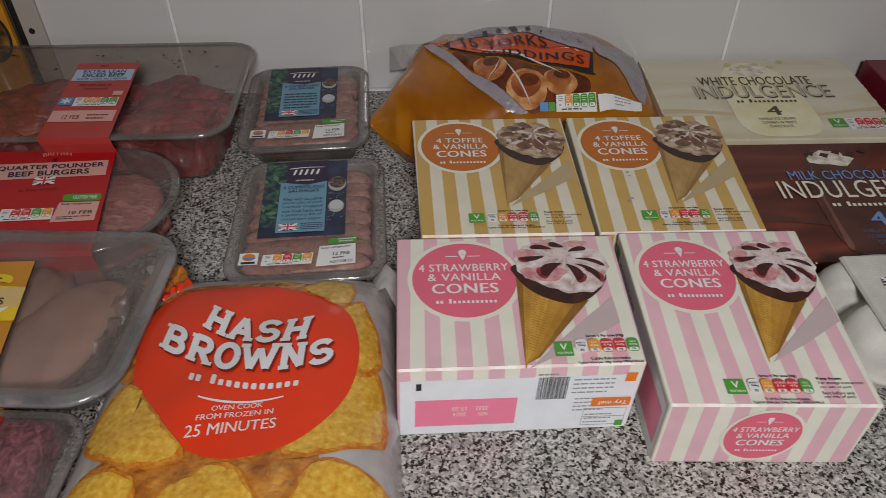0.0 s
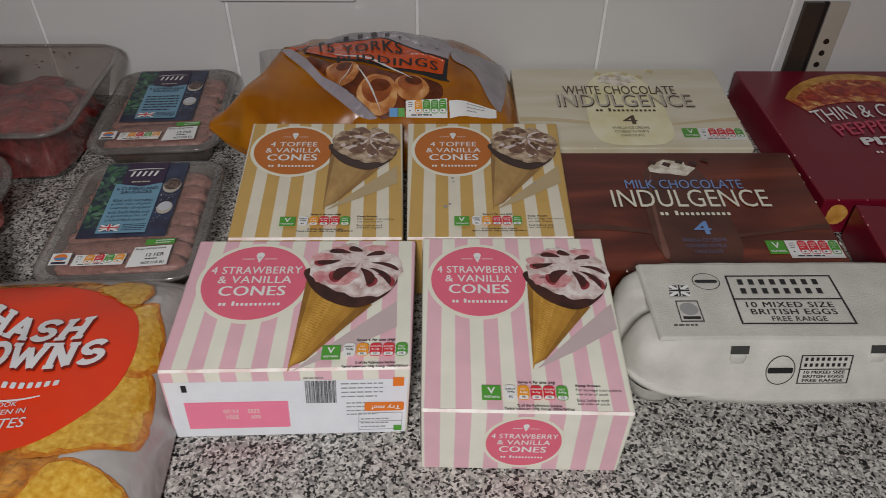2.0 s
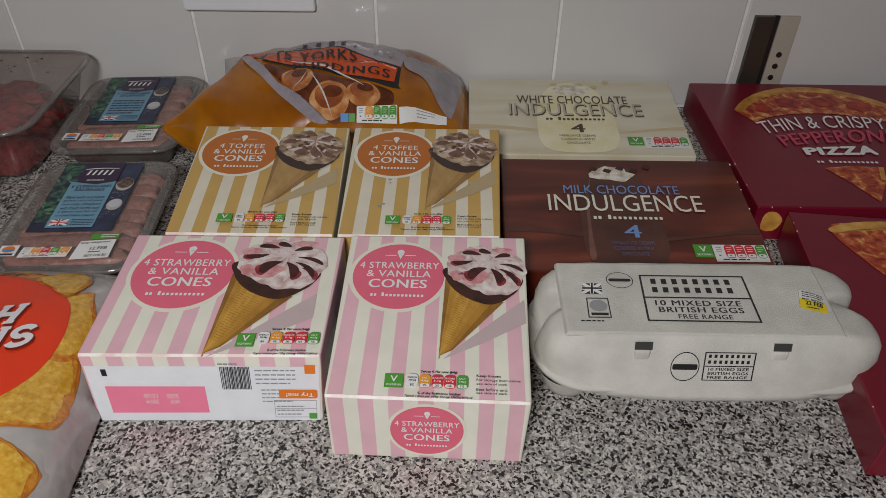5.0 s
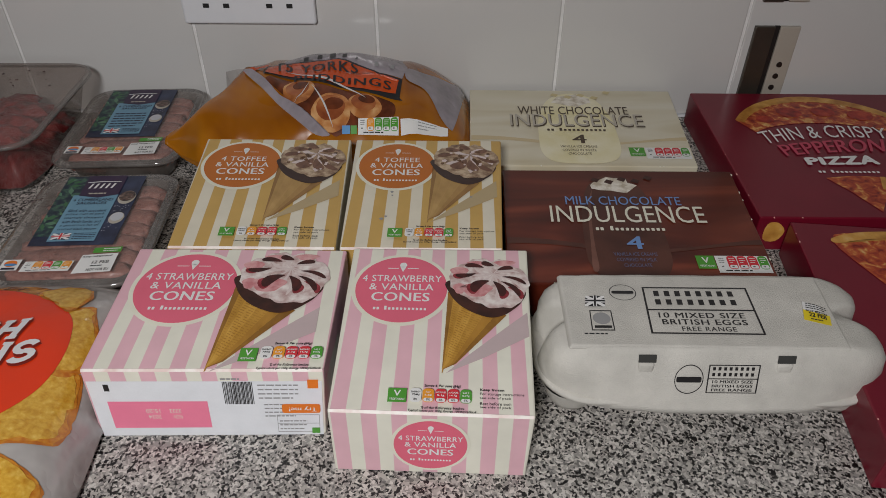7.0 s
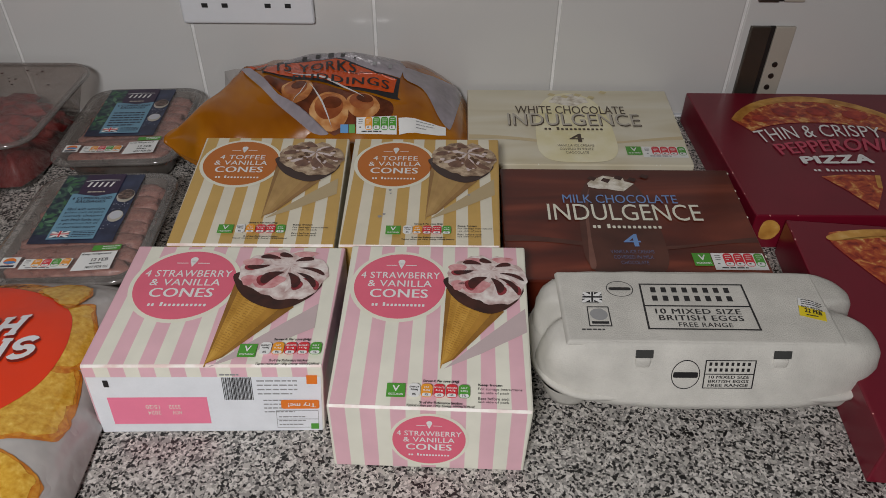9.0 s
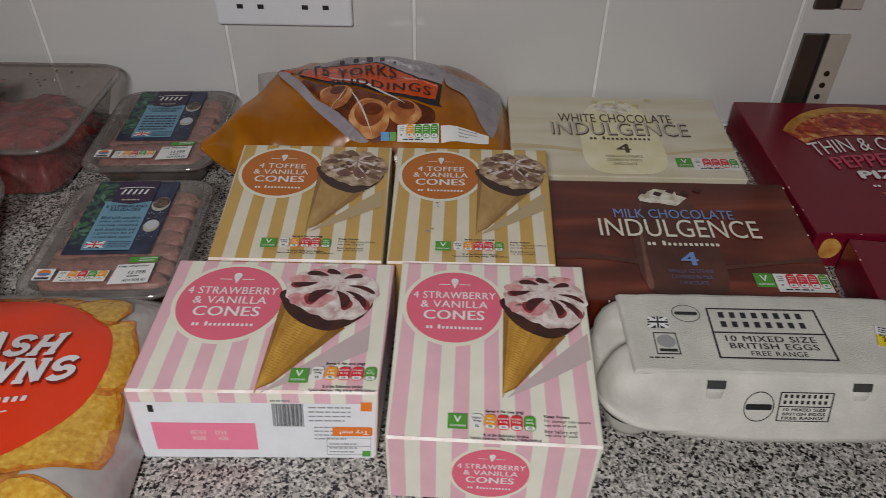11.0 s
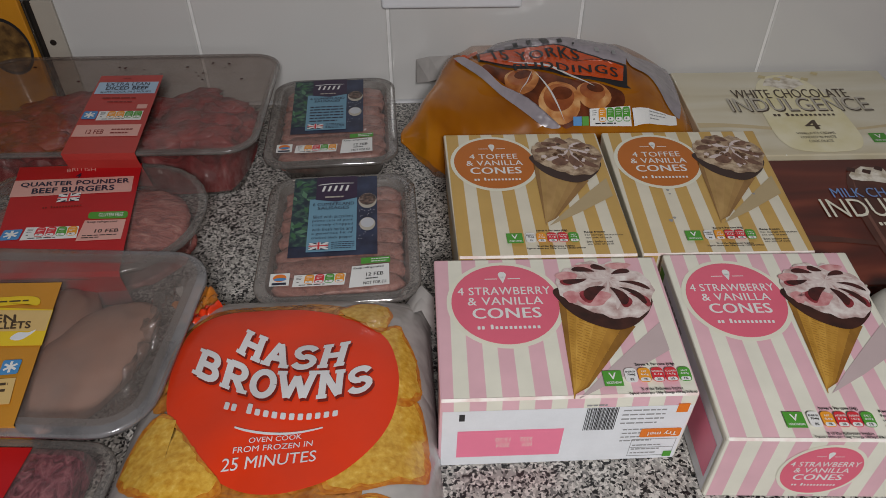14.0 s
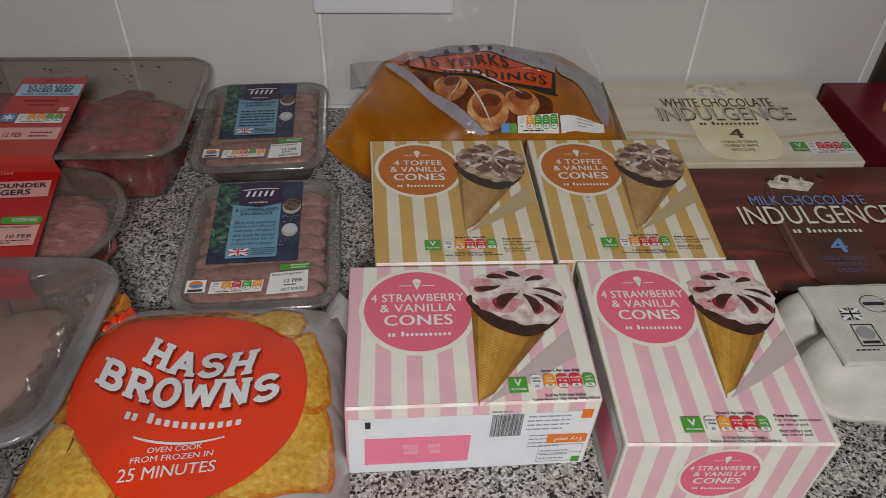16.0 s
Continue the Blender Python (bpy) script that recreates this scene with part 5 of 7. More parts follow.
at = bend_over(-0.331, -0.267, 0.586, -0.3425, -0.2800, 0.727, 0.0700, 0.0692, 0.045)
rows = [-1.0, -0.5, -0.15, 0.0, 0.02, 0.25, 0.5, 0.75, 1.0]
grid = ([at(u, v, 0.0008) for v in rows for u in (0, 0.5, 1)], [(3 * k + i, 3 * k + i + 1, 3 * k + i + 4, 3 * k + i + 3) for k in range(len(rows) - 1) for i in (0, 1)])
slv = part("paper_sleeve", grid, M["sleeve_beef"], beef, "salmon-red paper sleeve")
part("title_panel", poly(at, box_uv(0.03, 0.735, 0.97, 0.90), 0.0011), M["pale_blue"], slv)
part("lettering", merged(write(sub_panel(at, 0.16, 0.845, 0.84, 0.89), "EXTRA LEAN", 0.0014, 0.01), write(sub_panel(at, 0.18, 0.785, 0.84, 0.835), "DICED BEEF", 0.0014, 0.03), write(sub_panel(at, 0.12, 0.745, 0.90, 0.772), "SLOW COOK IN 2 HOURS", 0.0014, 0.01)), M["navy"], slv)
part("small_print", merged(bars(sub_panel(at, 0.2, 0.66, 0.85, 0.69), 1, 0.0014, 5), bars(sub_panel(at, 0.3, 0.61, 0.75, 0.635), 1, 0.0014, 6), bars(sub_panel(at, 0.38, 0.94, 0.58, 0.965), 1, 0.0014, 7)), M["letter_shade"], slv)
snow_mark(sub_panel(at, 0.03, 0.40, 0.24, 0.50), slv, 0.0014)
traffic(sub_panel(at, 0.26, 0.385, 0.90, 0.50), slv, ("white", "amber", "amber", "green", "green"), 0.0012)
part("code_patch", poly(at, box_uv(0.78, 0.53, 0.93, 0.585), 0.0012), M["pale_pink"], slv)
dp = part("date_panel", poly(at, box_uv(0.02, 0.19, 0.95, 0.33), 0.0012), M["pale_pink"], slv)
part("lettering", merged(write(sub_panel(at, 0.2, 0.22, 0.45, 0.27), "12 FEB", 0.0014, 0.01), bars(sub_panel(at, 0.55, 0.21, 0.85, 0.29), 2, 0.0014, 4, 0.4)), M["letter_shade"], dp)

rnd = random.Random(77)
for i in range(26):
    x, y, r = rnd.uniform(-0.44, -0.20), rnd.uniform(0.725, 0.760), rnd.uniform(0.0008, 0.0024)
    part("juice_drop", lumpy(x, y, 0.0673 - 0.003 * (y < 0.745), r, r * 0.8, 0.0004, 0.2, i, 0, 1), M["choc"] if i % 3 else M["drizzle"], beef)

# beef burgers
burg = tray("burger_tray", -0.301, 0.5275, 0.206, 0.150, 0.049, 0.070, 0, 0.018, "rounded clear tray of beef burgers with a red paper label", "meat tray", M["tray"], "meat trays", 0.007)
for x, y, z, k in ((-0.263, 0.530, 0.030, 1), (-0.263, 0.528, 0.012, 2), (-0.345, 0.530, 0.030, 3), (-0.345, 0.528, 0.012, 4)):
    part("burger", lumpy(x, y, z, 0.047, 0.054, 0.0105, 0.08, k, 0, 4, 4.0), M["patty"], burg, "", True)
B = panel((-0.351, 0.486, 0.0505), (-0.250, 0.486, 0.0505), (-0.269, 0.598, 0.0505), (-0.377, 0.594, 0.0505))
lab = part("paper_label", poly(B, box_uv(0, 0, 1, 1), 0.0006), M["sleeve_burger"], burg, "bright red paper label")
flat = lambda x, y, h=0.0: Vector((x, y, 0.0505 + h))
fold = [(-0.351, 0.486, 0.0511), (-0.250, 0.486, 0.0511), (-0.2447, 0.4550, 0.0508), (-0.3440, 0.4550, 0.0508), (-0.2440, 0.4520, 0.0480), (-0.3435, 0.4520, 0.0480), (-0.2460, 0.4600, 0.0100), (-0.3440, 0.4600, 0.0100)]
part("label_fold", (fold, [(0, 3, 2, 1), (3, 5, 4, 2), (5, 7, 6, 4)]), M["sleeve_burger"], lab)
part("title_panel", poly(quad_on(flat, (-0.367, 0.549), (-0.266, 0.555), (-0.2705, 0.578), (-0.372, 0.573)), box_uv(0, 0, 1, 1), 0.0009), M["pale_pink"], lab)
part("lettering", merged(write(quad_on(flat, (-0.363, 0.562), (-0.271, 0.5665), (-0.273, 0.5745), (-0.365, 0.5695)), "QUARTER POUNDER", 0.0012, 0.03), write(quad_on(flat, (-0.350, 0.553), (-0.281, 0.557), (-0.283, 0.565), (-0.352, 0.561)), "BEEF BURGERS", 0.0012, 0.03), write(quad_on(flat, (-0.321, 0.5755), (-0.3165, 0.576), (-0.317, 0.583), (-0.3215, 0.583)), "4", 0.0012, 0.03)), M["navy"], lab)
part("origin_lettering", write(quad_on(flat, (-0.331, 0.5845), (-0.306, 0.5855), (-0.308, 0.5905), (-0.333, 0.5895)), "BRITISH", 0.0012, 0.0, 1.0, 0.3), M["pale_pink"], lab)
union_flag(quad_on(flat, (-0.324, 0.541), (-0.306, 0.543), (-0.308, 0.554), (-0.326, 0.552)), lab, 0.0010)
part("brand_mark", name_bars(quad_on(flat, (-0.332, 0.531), (-0.300, 0.534), (-0.302, 0.540), (-0.334, 0.537)), 0.0010), M["letter_shade"], lab)
gf = part("green_mark", poly(quad_on(flat, (-0.290, 0.518), (-0.258, 0.518), (-0.260, 0.528), (-0.292, 0.527)), pill(0, 0, 1, 1, 0.1, 0.3), 0.0010), M["green"], lab)
part("lettering", write(quad_on(flat, (-0.282, 0.5205), (-0.262, 0.5205), (-0.263, 0.5255), (-0.283, 0.5250)), "GLUTEN FREE", 0.0013, 0.02), WHITE, gf)
dq = quad_on(flat, (-0.290, 0.490), (-0.255, 0.492), (-0.2585, 0.517), (-0.2915, 0.516))
dp = part("date_panel", poly(dq, box_uv(0, 0, 1, 1), 0.0010), M["pale_pink"], lab)
part("lettering", merged(write(sub_panel(dq, 0.35, 0.35, 0.9, 0.52), "10 FEB", 0.0013, 0.02), write(sub_panel(dq, 0.08, 0.82, 0.8, 0.95), "Keep refrigerated", 0.0013, 0.02), bars(sub_panel(dq, 0.1, 0.08, 0.9, 0.28), 2, 0.0013, 3, 0.4)), BLACK, dp)
traffic(quad_on(flat, (-0.334, 0.492), (-0.291, 0.494), (-0.294, 0.509), (-0.335, 0.508)), lab, ("white", "red", "red", "green", "amber"), 0.0010)
snow_mark(quad_on(flat, (-0.351, 0.492), (-0.336, 0.493), (-0.337, 0.506), (-0.352, 0.505)), lab, 0.0010)

# chicken fillets
chick = tray("chicken_tray", -0.318, 0.397, 0.278, 0.168, 0.053, 0.034, -3.0, 0.020, "milky clear tray of pale pink chicken fillets with a mustard label", "meat tray", M["tray_milky"], "meat trays", 0.013, -0.001, M["film_hazy"])
part("fillet", lumpy(-0.253, 0.386, 0.026, 0.034, 0.060, 0.021, 0.16, 3, -22, 4, 1.2), M["chicken"], chick, "", True)
part("fillet", lumpy(-0.296, 0.400, 0.026, 0.034, 0.060, 0.023, 0.16, 5, -20, 4, 1.2), M["chicken"], chick, "", True)
part("fillet", lumpy(-0.350, 0.394, 0.025, 0.040, 0.062, 0.020, 0.16, 7, 8, 4, 1.2), M["chicken"], chick, "", True)
bm = bmesh.new()
bmesh.ops.create_grid(bm, x_segments=16, y_segments=40, size=0.5)
for v in bm.verts:
    f = noise.fractal(Vector((v.co.x * 3, v.co.y * 9, 2.0)), 1.0, 2.0, 4)
    v.co = Vector((-0.209 + 0.022 * v.co.x + 0.004 * noise.noise(Vector((0, v.co.y * 14, 1))), 0.392 + 0.116 * v.co.y, 0.040 + 0.012 * f + 0.016 * v.co.x))
part("crumpled_film", bm, M["film_crumpled"], chick, "clear crumpled film inside the tray", True)
at = bend_over(-0.375, -0.2620, 0.3145, -0.390, -0.2790, 0.438, 0.0555, 0.0545, 0.035)
grid = ([at(u, v, 0.0008) for v in rows for u in (0, 0.5, 1)], [(3 * k + i, 3 * k + i + 1, 3 * k + i + 4, 3 * k + i + 3) for k in range(len(rows) - 1) for i in (0, 1)])
slv = part("paper_sleeve", grid, M["sleeve_chicken"], chick, "mustard-yellow paper sleeve")
flat = lambda x, y, h=0.0: Vector((x, y, 0.0555 + h))
sp = part("sand_panel", poly(quad_on(flat, (-0.372, 0.377), (-0.2695, 0.377), (-0.2745, 0.410), (-0.380, 0.418)), box_uv(0, 0, 1, 1), 0.0012), M["lemon"], slv)
part("title_panel", poly(quad_on(flat, (-0.372, 0.390), (-0.272, 0.390), (-0.2745, 0.409), (-0.378, 0.412)), box_uv(0, 0, 1, 1), 0.0014), M["sand"], sp)
part("lettering", merged(write(quad_on(flat, (-0.350, 0.3985), (-0.295, 0.3975), (-0.298, 0.4055), (-0.352, 0.4065)), "CHICKEN", 0.0017, 0.03), write(quad_on(flat, (-0.345, 0.3910), (-0.283, 0.3920), (-0.285, 0.3990), (-0.347, 0.3980)), "BREAST FILLETS", 0.0017, 0.03)), M["brown_ink"], sp)
part("banner", fan(flat, smooth_outline([(-0.345, 0.4105), (-0.300, 0.4155), (-0.287, 0.4140), (-0.289, 0.4215), (-0.305, 0.4235), (-0.345, 0.4185)], 3), 0.0016, 1), M["lemon"], slv)
part("banner_print", bars(quad_on(flat, (-0.340, 0.4125), (-0.293, 0.4145), (-0.294, 0.4205), (-0.340, 0.4180)), 2, 0.0018, 3, 0.5), M["brown_ink"], slv)
part("bird_mark", merged(fan(flat, smooth_outline([(-0.293, 0.383), (-0.286, 0.3815), (-0.281, 0.386), (-0.2785, 0.391), (-0.283, 0.3885), (-0.290, 0.3885)], 3), 0.0016, 1)), M["card"], slv)
snow_mark(quad_on(flat, (-0.287, 0.352), (-0.2755, 0.353), (-0.277, 0.365), (-0.289, 0.3645)), slv, 0.0014)
nq = quad_on(flat, (-0.310, 0.327), (-0.2705, 0.3295), (-0.275, 0.350), (-0.314, 0.347))
dp = part("date_panel", poly(nq, box_uv(0, 0, 1, 1), 0.0012), M["sand"], slv)
part("small_print", bars(sub_panel(nq, 0.1, 0.15, 0.9, 0.9), 3, 0.0014, 8, 0.4), M["brown_ink"], dp)

# minced beef
mince = tray("mince_tray", -0.304, 0.248, 0.196, 0.150, 0.034, 0.022, -4.0, 0.012, "clear tray of purplish minced beef with a red label", "meat tray", M["tray"], "meat trays", 0.006)
bm = block(-0.388, 0.185, 0.003, -0.2280, 0.3190, 0.029, 0.006, 3)
bmesh.ops.subdivide_edges(bm, edges=list(bm.edges), cuts=5, use_grid_fill=True)
for v in bm.verts:
    v.co += Vector((0, 0, 1)) * 0.0022 * noise.fractal(v.co * 90, 1.0, 2.0, 3) + Vector((1, 1, 0)) * 0.002 * noise.noise(v.co * 60)
part("mince_block", bm, M["mince"], mince, "", True)
mq = panel((-0.385, 0.200, 0.0352), (-0.268, 0.200, 0.0352), (-0.2570, 0.312, 0.0352), (-0.385, 0.316, 0.0352))
ml = part("paper_label", poly(mq, box_uv(0, 0, 1, 1), 0.0006), M["sleeve_burger"], mince, "bright red paper label")
part("date_panel", poly(mq, box_uv(0.1, 0.1, 0.93, 0.80), 0.0009), M["card"], ml)


# sausages
def sausage_tray(cx, cy, w, d, rot, label, sharp):
    t = tray("sausage_tray", cx, cy, w, d, 0.0335, 0.024, rot, 0.010, label, "meat tray", M["tray_meat"], "sausage trays", 0.009, 0.0008)
    ca, sa = math.cos(radians(rot)), math.sin(radians(rot))

    def on(x, y, h=0.0):
        return Vector((cx + ca * x - sa * y, cy + sa * x + ca * y, 0.0346 + h))
    k = int((d - 0.020) / 0.0188)
    for i in range(k):
        y = (i - (k - 1) / 2) * 0.0188
        p = on(0.0, y)
        bm = lumpy(0, 0, 0, w / 2 - 0.0125, 0.0126, 0.0138, 0.10, i + cx * 9, 0, 4, 3.5)
        for v in bm.verts:
            q = v.co.x / (w / 2 - 0.0125)
            e = (max(0.0, 1 - abs(q) ** 6)) ** 0.5 / max(0.05, (max(0.0, 1 - q * q)) ** 0.5)
            v.co.y, v.co.z = v.co.y * min(e, 2.2), v.co.z * min(e, 2.2)
            v.co = on(v.co.x, v.co.y + y + 0.001 * math.sin(v.co.x * 60 + i)) + Vector((0, 0, min(v.co.z, 0.0070 + 0.22 * (v.co.z - 0.0070)) + 0.0220 - 0.0346))
        part("sausage", bm, M["sausage"], t, "", True)
    Q = quad_on(on, (-0.041, -0.032), (0.031, -0.032), (0.031, 0.076), (-0.043, 0.076))
    lab = part("paper_label", poly(Q, box_uv(0, 0, 1, 1), 0.0006), M["slate"], t, "dark blue paper label")
    part("herb_print", poly(Q, [(0, 0.12), (0.26, 0.12), (0.30, 1), (0, 1)], 0.0009), M["herb"], lab)
    part("text_panel", poly(Q, box_uv(0.20, 0.05, 0.76, 0.70), 0.0012), M["sky"], lab)
    part("brand_panel", poly(Q, [(0.27, 0.69), (0.52, 0.655), (0.76, 0.70), (0.76, 1), (0.27, 1)], 0.0014), M["purple"], lab)
    br = sub_panel(Q, 0.31, 0.76, 0.72, 0.94)
    strokes = [poly(br, [(u, 0.20), (u + 0.07, 0.20), (u + 0.13, t), (u + 0.06, t)], 0.0017) for u, t in ((0.06, 0.62), (0.23, 0.62), (0.40, 0.62), (0.57, 0.62), (0.74, 0.62))]
    strokes.append(fan(br, smooth_outline([(0.0, 0.68), (0.45, 0.76), (0.95, 0.74), (0.95, 0.78), (0.45, 0.82), (0.0, 0.74)], 4), 0.0018, 1))
    part("brand_script", merged(*strokes), WHITE, lab)
    part("brand_mark", bars(sub_panel(Q, 0.38, 0.70, 0.66, 0.735), 1, 0.0017, 5), M["silver"], lab)
    part("bowl_print", fan(Q, oval(0.885, 0.655, 0.108, 0.100, 24), 0.0012, 2), M["silver"], lab)
    part("spice_print", fan(Q, oval(0.885, 0.672, 0.100, 0.078, 20), 0.0014, 2), M["spice"], lab)
    part("salt_bowl_print", fan(Q, oval(0.885, 0.355, 0.092, 0.082, 22), 0.0012, 2), M["silver"], lab)
    part("salt_print", fan(Q, oval(0.885, 0.370, 0.078, 0.060, 18), 0.0014, 2), M["salt"], lab)
    grow = random.Random(5)
    for i in range(16):
        u, v, a, k = grow.uniform(0.02, 0.20), grow.uniform(0.20, 0.97), grow.uniform(0, 6.28), grow.uniform(0.03, 0.06)
        tip, wide = (math.cos(a) * k * 1.4, math.sin(a) * k), (-math.sin(a) * k * 0.6, math.cos(a) * k * 0.45)
        part("leaf_print", poly(Q, [(max(0.004, u - tip[0]), v - tip[1]), (max(0.004, u + wide[0]), v + wide[1]), (max(0.004, u + tip[0]), min(0.996, v + tip[1])), (max(0.004, u - wide[0]), v - wide[1])], 0.00095 + 0.00001 * i), M["leaf_green"] if i % 2 else M["leaf_pale"], lab)
    part("salt_print_grain", merged(*[poly(Q, box_uv(u, v, u + 0.010, v + 0.007), 0.0011) for u, v in [(grow.uniform(0.78, 0.97), grow.uniform(0.16, 0.55)) for _ in range(26)]]), M["salt"], lab)
    part("lettering", merged(write(sub_panel(Q, 0.24, 0.605, 0.73, 0.645), "6 CUMBERLAND", 0.0015, 0.02), write(sub_panel(Q, 0.30, 0.555, 0.67, 0.595), "SAUSAGES", 0.0015, 0.02)), M["navy"], lab)
    lines = ("filled with succulent", "prime cuts of pork", "coarsely chopped", "with fresh herbs and", "a generous hit of", "cracked black pepper")
    part("note", merged(*([write(sub_panel(Q, 0.25, 0.445 - 0.052 * i, 0.72, 0.485 - 0.052 * i), s, 0.0015) for i, s in enumerate(lines)] if sharp else [bars(sub_panel(Q, 0.25, 0.18, 0.72, 0.49), 6, 0.0015, 3, 0.4)])), M["navy"], lab)
    union_flag(sub_panel(Q, 0.23, 0.07, 0.45, 0.15), lab, 0.0015)
    part("small_print", bars(sub_panel(Q, 0.48, 0.07, 0.74, 0.16), 4, 0.0015, 7, 0.4), M["navy"], lab)
    rs = part("assurance_sticker", poly(quad_on(on, (-0.052, -0.064), (-0.037, -0.064), (-0.037, -0.050), (-0.052, -0.050)), box_uv(0, 0, 1, 1), 0.0010), WHITE, t)
    part("round_mark", fan(on, oval(-0.0445, -0.0555, 0.0052, 0.0042, 16), 0.0013, 1), M["orange"], rs)
    part("swoosh_mark", fan(on, oval(-0.0440, -0.0572, 0.0050, 0.0017, 14), 0.0015, 1), M["icon"], rs)
    part("mark_bar", poly(on, box_uv(-0.0500, -0.0632, -0.0390, -0.0607), 0.0013), M["navy"], rs)
    traffic(quad_on(on, (-0.034, -0.066), (0.005, -0.066), (0.006, -0.053), (-0.033, -0.053)), t, ("white", "amber", "red", "green", "amber"), 0.0010)
    dq = quad_on(on, (0.009, -0.070), (0.040, -0.068), (0.040, -0.044), (0.011, -0.046))
    dp = part("date_sticker", poly(dq, box_uv(0, 0, 1, 1), 0.0010), WHITE, t)
    part("lettering", merged(write(sub_panel(dq, 0.05, 0.80, 0.85, 0.93), "Keep refrigerated", 0.0013, 0.02), write(sub_panel(dq, 0.4, 0.46, 0.85, 0.62), "12 FEB", 0.0013, 0.02), bars(sub_panel(dq, 0.4, 0.30, 0.9, 0.40), 1, 0.0013, 3), write(sub_panel(dq, 0.35, 0.08, 0.92, 0.21), "NOT FOR EU", 0.0013, 0.02)), BLACK, dp)
    gf = part("green_mark", poly(quad_on(on, (0.018, -0.0435), (0.041, -0.0425), (0.041, -0.0355), (0.018, -0.0365)), box_uv(0, 0, 1, 1), 0.0010), M["green"], t)
    part("lettering", bars(quad_on(on, (0.026, -0.0425), (0.040, -0.0420), (0.040, -0.0365), (0.026, -0.0370)), 2, 0.0013, 4, 0.4), WHITE, gf)
    return t


SAUSAGE = "clear tray of pink sausages with dark blue label"
sausage_tray(-0.1095, 0.702, 0.130, 0.168, 3.5, SAUSAGE + " against tiles", False)
sausage_tray(-0.0860, 0.518, 0.130, 0.165, 3.0, SAUSAGE, True)


# ---- bag of hash browns ----
def hash_top(x, y):
    half = 0.090 + 0.05 * (0.45 - y) + (0.008 if x < -0.103 else 0.0)
    a, b = (x + 0.103) / half, (y - 0.313) / 0.140
    e, f = max(0.0, 1 - abs(a) ** 4.4), max(0.0, 1 - abs(b) ** 3.6)
    z = 0.006 + 0.0475 * e ** 0.5 * f ** 0.55
    return z + 0.0011 * e * f * (math.sin(95 * x + 1) * math.sin(80 * y + 2) + math.sin(41 * x - 60 * y))


def pillow(top_of, xy, nu, nv, low, seam=lambda x: 0.006):
    """A closed bag: an upper sheet and a flatter lower one, joined at the seam."""
    vs, fs = [], []
    for k in range(nv + 1):
        for i in range(nu + 1):
            x, y = xy(i / nu, k / nv)
            vs.append((x, y, top_of(x, y)))
    m = (nu + 1) * (nv + 1)
    for k in range(nv + 1):
        for i in range(nu + 1):
            x, y, z = vs[k * (nu + 1) + i]
            inner = min(i, nu - i, k, nv - k)
            vs.append((x, y, z - 0.0015 if inner == 0 else max(low, min(z - 0.002, seam(x) - 0.002 * inner))))
    for k in range(nv):
        for i in range(nu):
            a = k * (nu + 1) + i
            fs.append((a, a + 1, a + nu + 2, a + nu + 1))
            fs.append((m + a, m + a + nu + 1, m + a + nu + 2, m + a + 1))
    edge = [i for i in range(nu + 1)] + [k * (nu + 1) + nu for k in range(1, nv + 1)] + [nv * (nu + 1) + i for i in range(nu - 1, -1, -1)] + [k * (nu + 1) for k in range(nv - 1, 0, -1)]
    for a, b in zip(edge, edge[1:] + edge[:1]):
        fs.append((a, m + a, m + b, b))
    return vs, fs


def hash_xy(u, v):
    y = 0.174 + 0.278 * v
    half = 0.0905 + 0.05 * (0.45 - y)
    return -0.103 + (half + (0.008 if u < 0.5 else 0.0)) * (2 * u - 1), y


bag = thing("hash_brown_bag", (-0.103, 0.313, 0), "plump white and orange-red bag of frozen hash browns", "frozen food bag")
part("bag_body", pillow(hash_top, hash_xy, 70, 90, 0.0008), M["bag_white"], bag, "", True)
on = lambda x, y, h=0.0: Vector((x, y, hash_top(x, y) + h))


def potato_print(outline, h=0.0006, name="hash_brown_picture"):
    o = smooth_outline(outline, 6)
    o = [(x + 0.0008 * noise.noise(Vector((x * 300, y * 300, 1))), y + 0.0008 * noise.noise(Vector((x * 300, y * 300, 5)))) for x, y in o]
    cu, cv = sum(p[0] for p in o) / len(o), sum(p[1] for p in o) / len(o)
    e = part(name, fan(on, o, h, 12), M["hash_edge"], bag, "", True)
    for k, (f, m) in enumerate(((0.955, "hash_rim"), (0.885, "hash_gold"))):
        inner = [(cu + (p[0] - cu) * f + 0.0032 * noise.noise(Vector((p[0] * 120, p[1] * 120, k))), cv + (p[1] - cv) * f + 0.0032 * noise.noise(Vector((p[0] * 120, p[1] * 120, k + 3)))) for p in o]
        part("golden_face", fan(on, inner, h + 0.0004 * (k + 1), 12), M[m], e, "", True)


part("picture_ground", fan(on, smooth_outline([(-0.188, 0.262), (-0.150, 0.275), (-0.10, 0.280), (-0.052, 0.275), (-0.060, 0.240), (-0.070, 0.200), (-0.10, 0.186), (-0.185, 0.190), (-0.200, 0.230)], 6), 0.0003, 22), M["hash_amber"], bag, "", True)
part("side_ground", fan(on, smooth_outline([(-0.186, 0.330), (-0.189, 0.370), (-0.184, 0.400), (-0.170, 0.415), (-0.150, 0.400), (-0.160, 0.340)], 6), 0.0003, 12), M["hash_amber"], bag, "", True)
part("top_ground", fan(on, smooth_outline([(-0.170, 0.418), (-0.120, 0.426), (-0.080, 0.424), (-0.060, 0.412), (-0.100, 0.395), (-0.160, 0.400)], 6), 0.0003, 12), M["hash_amber"], bag, "", True)
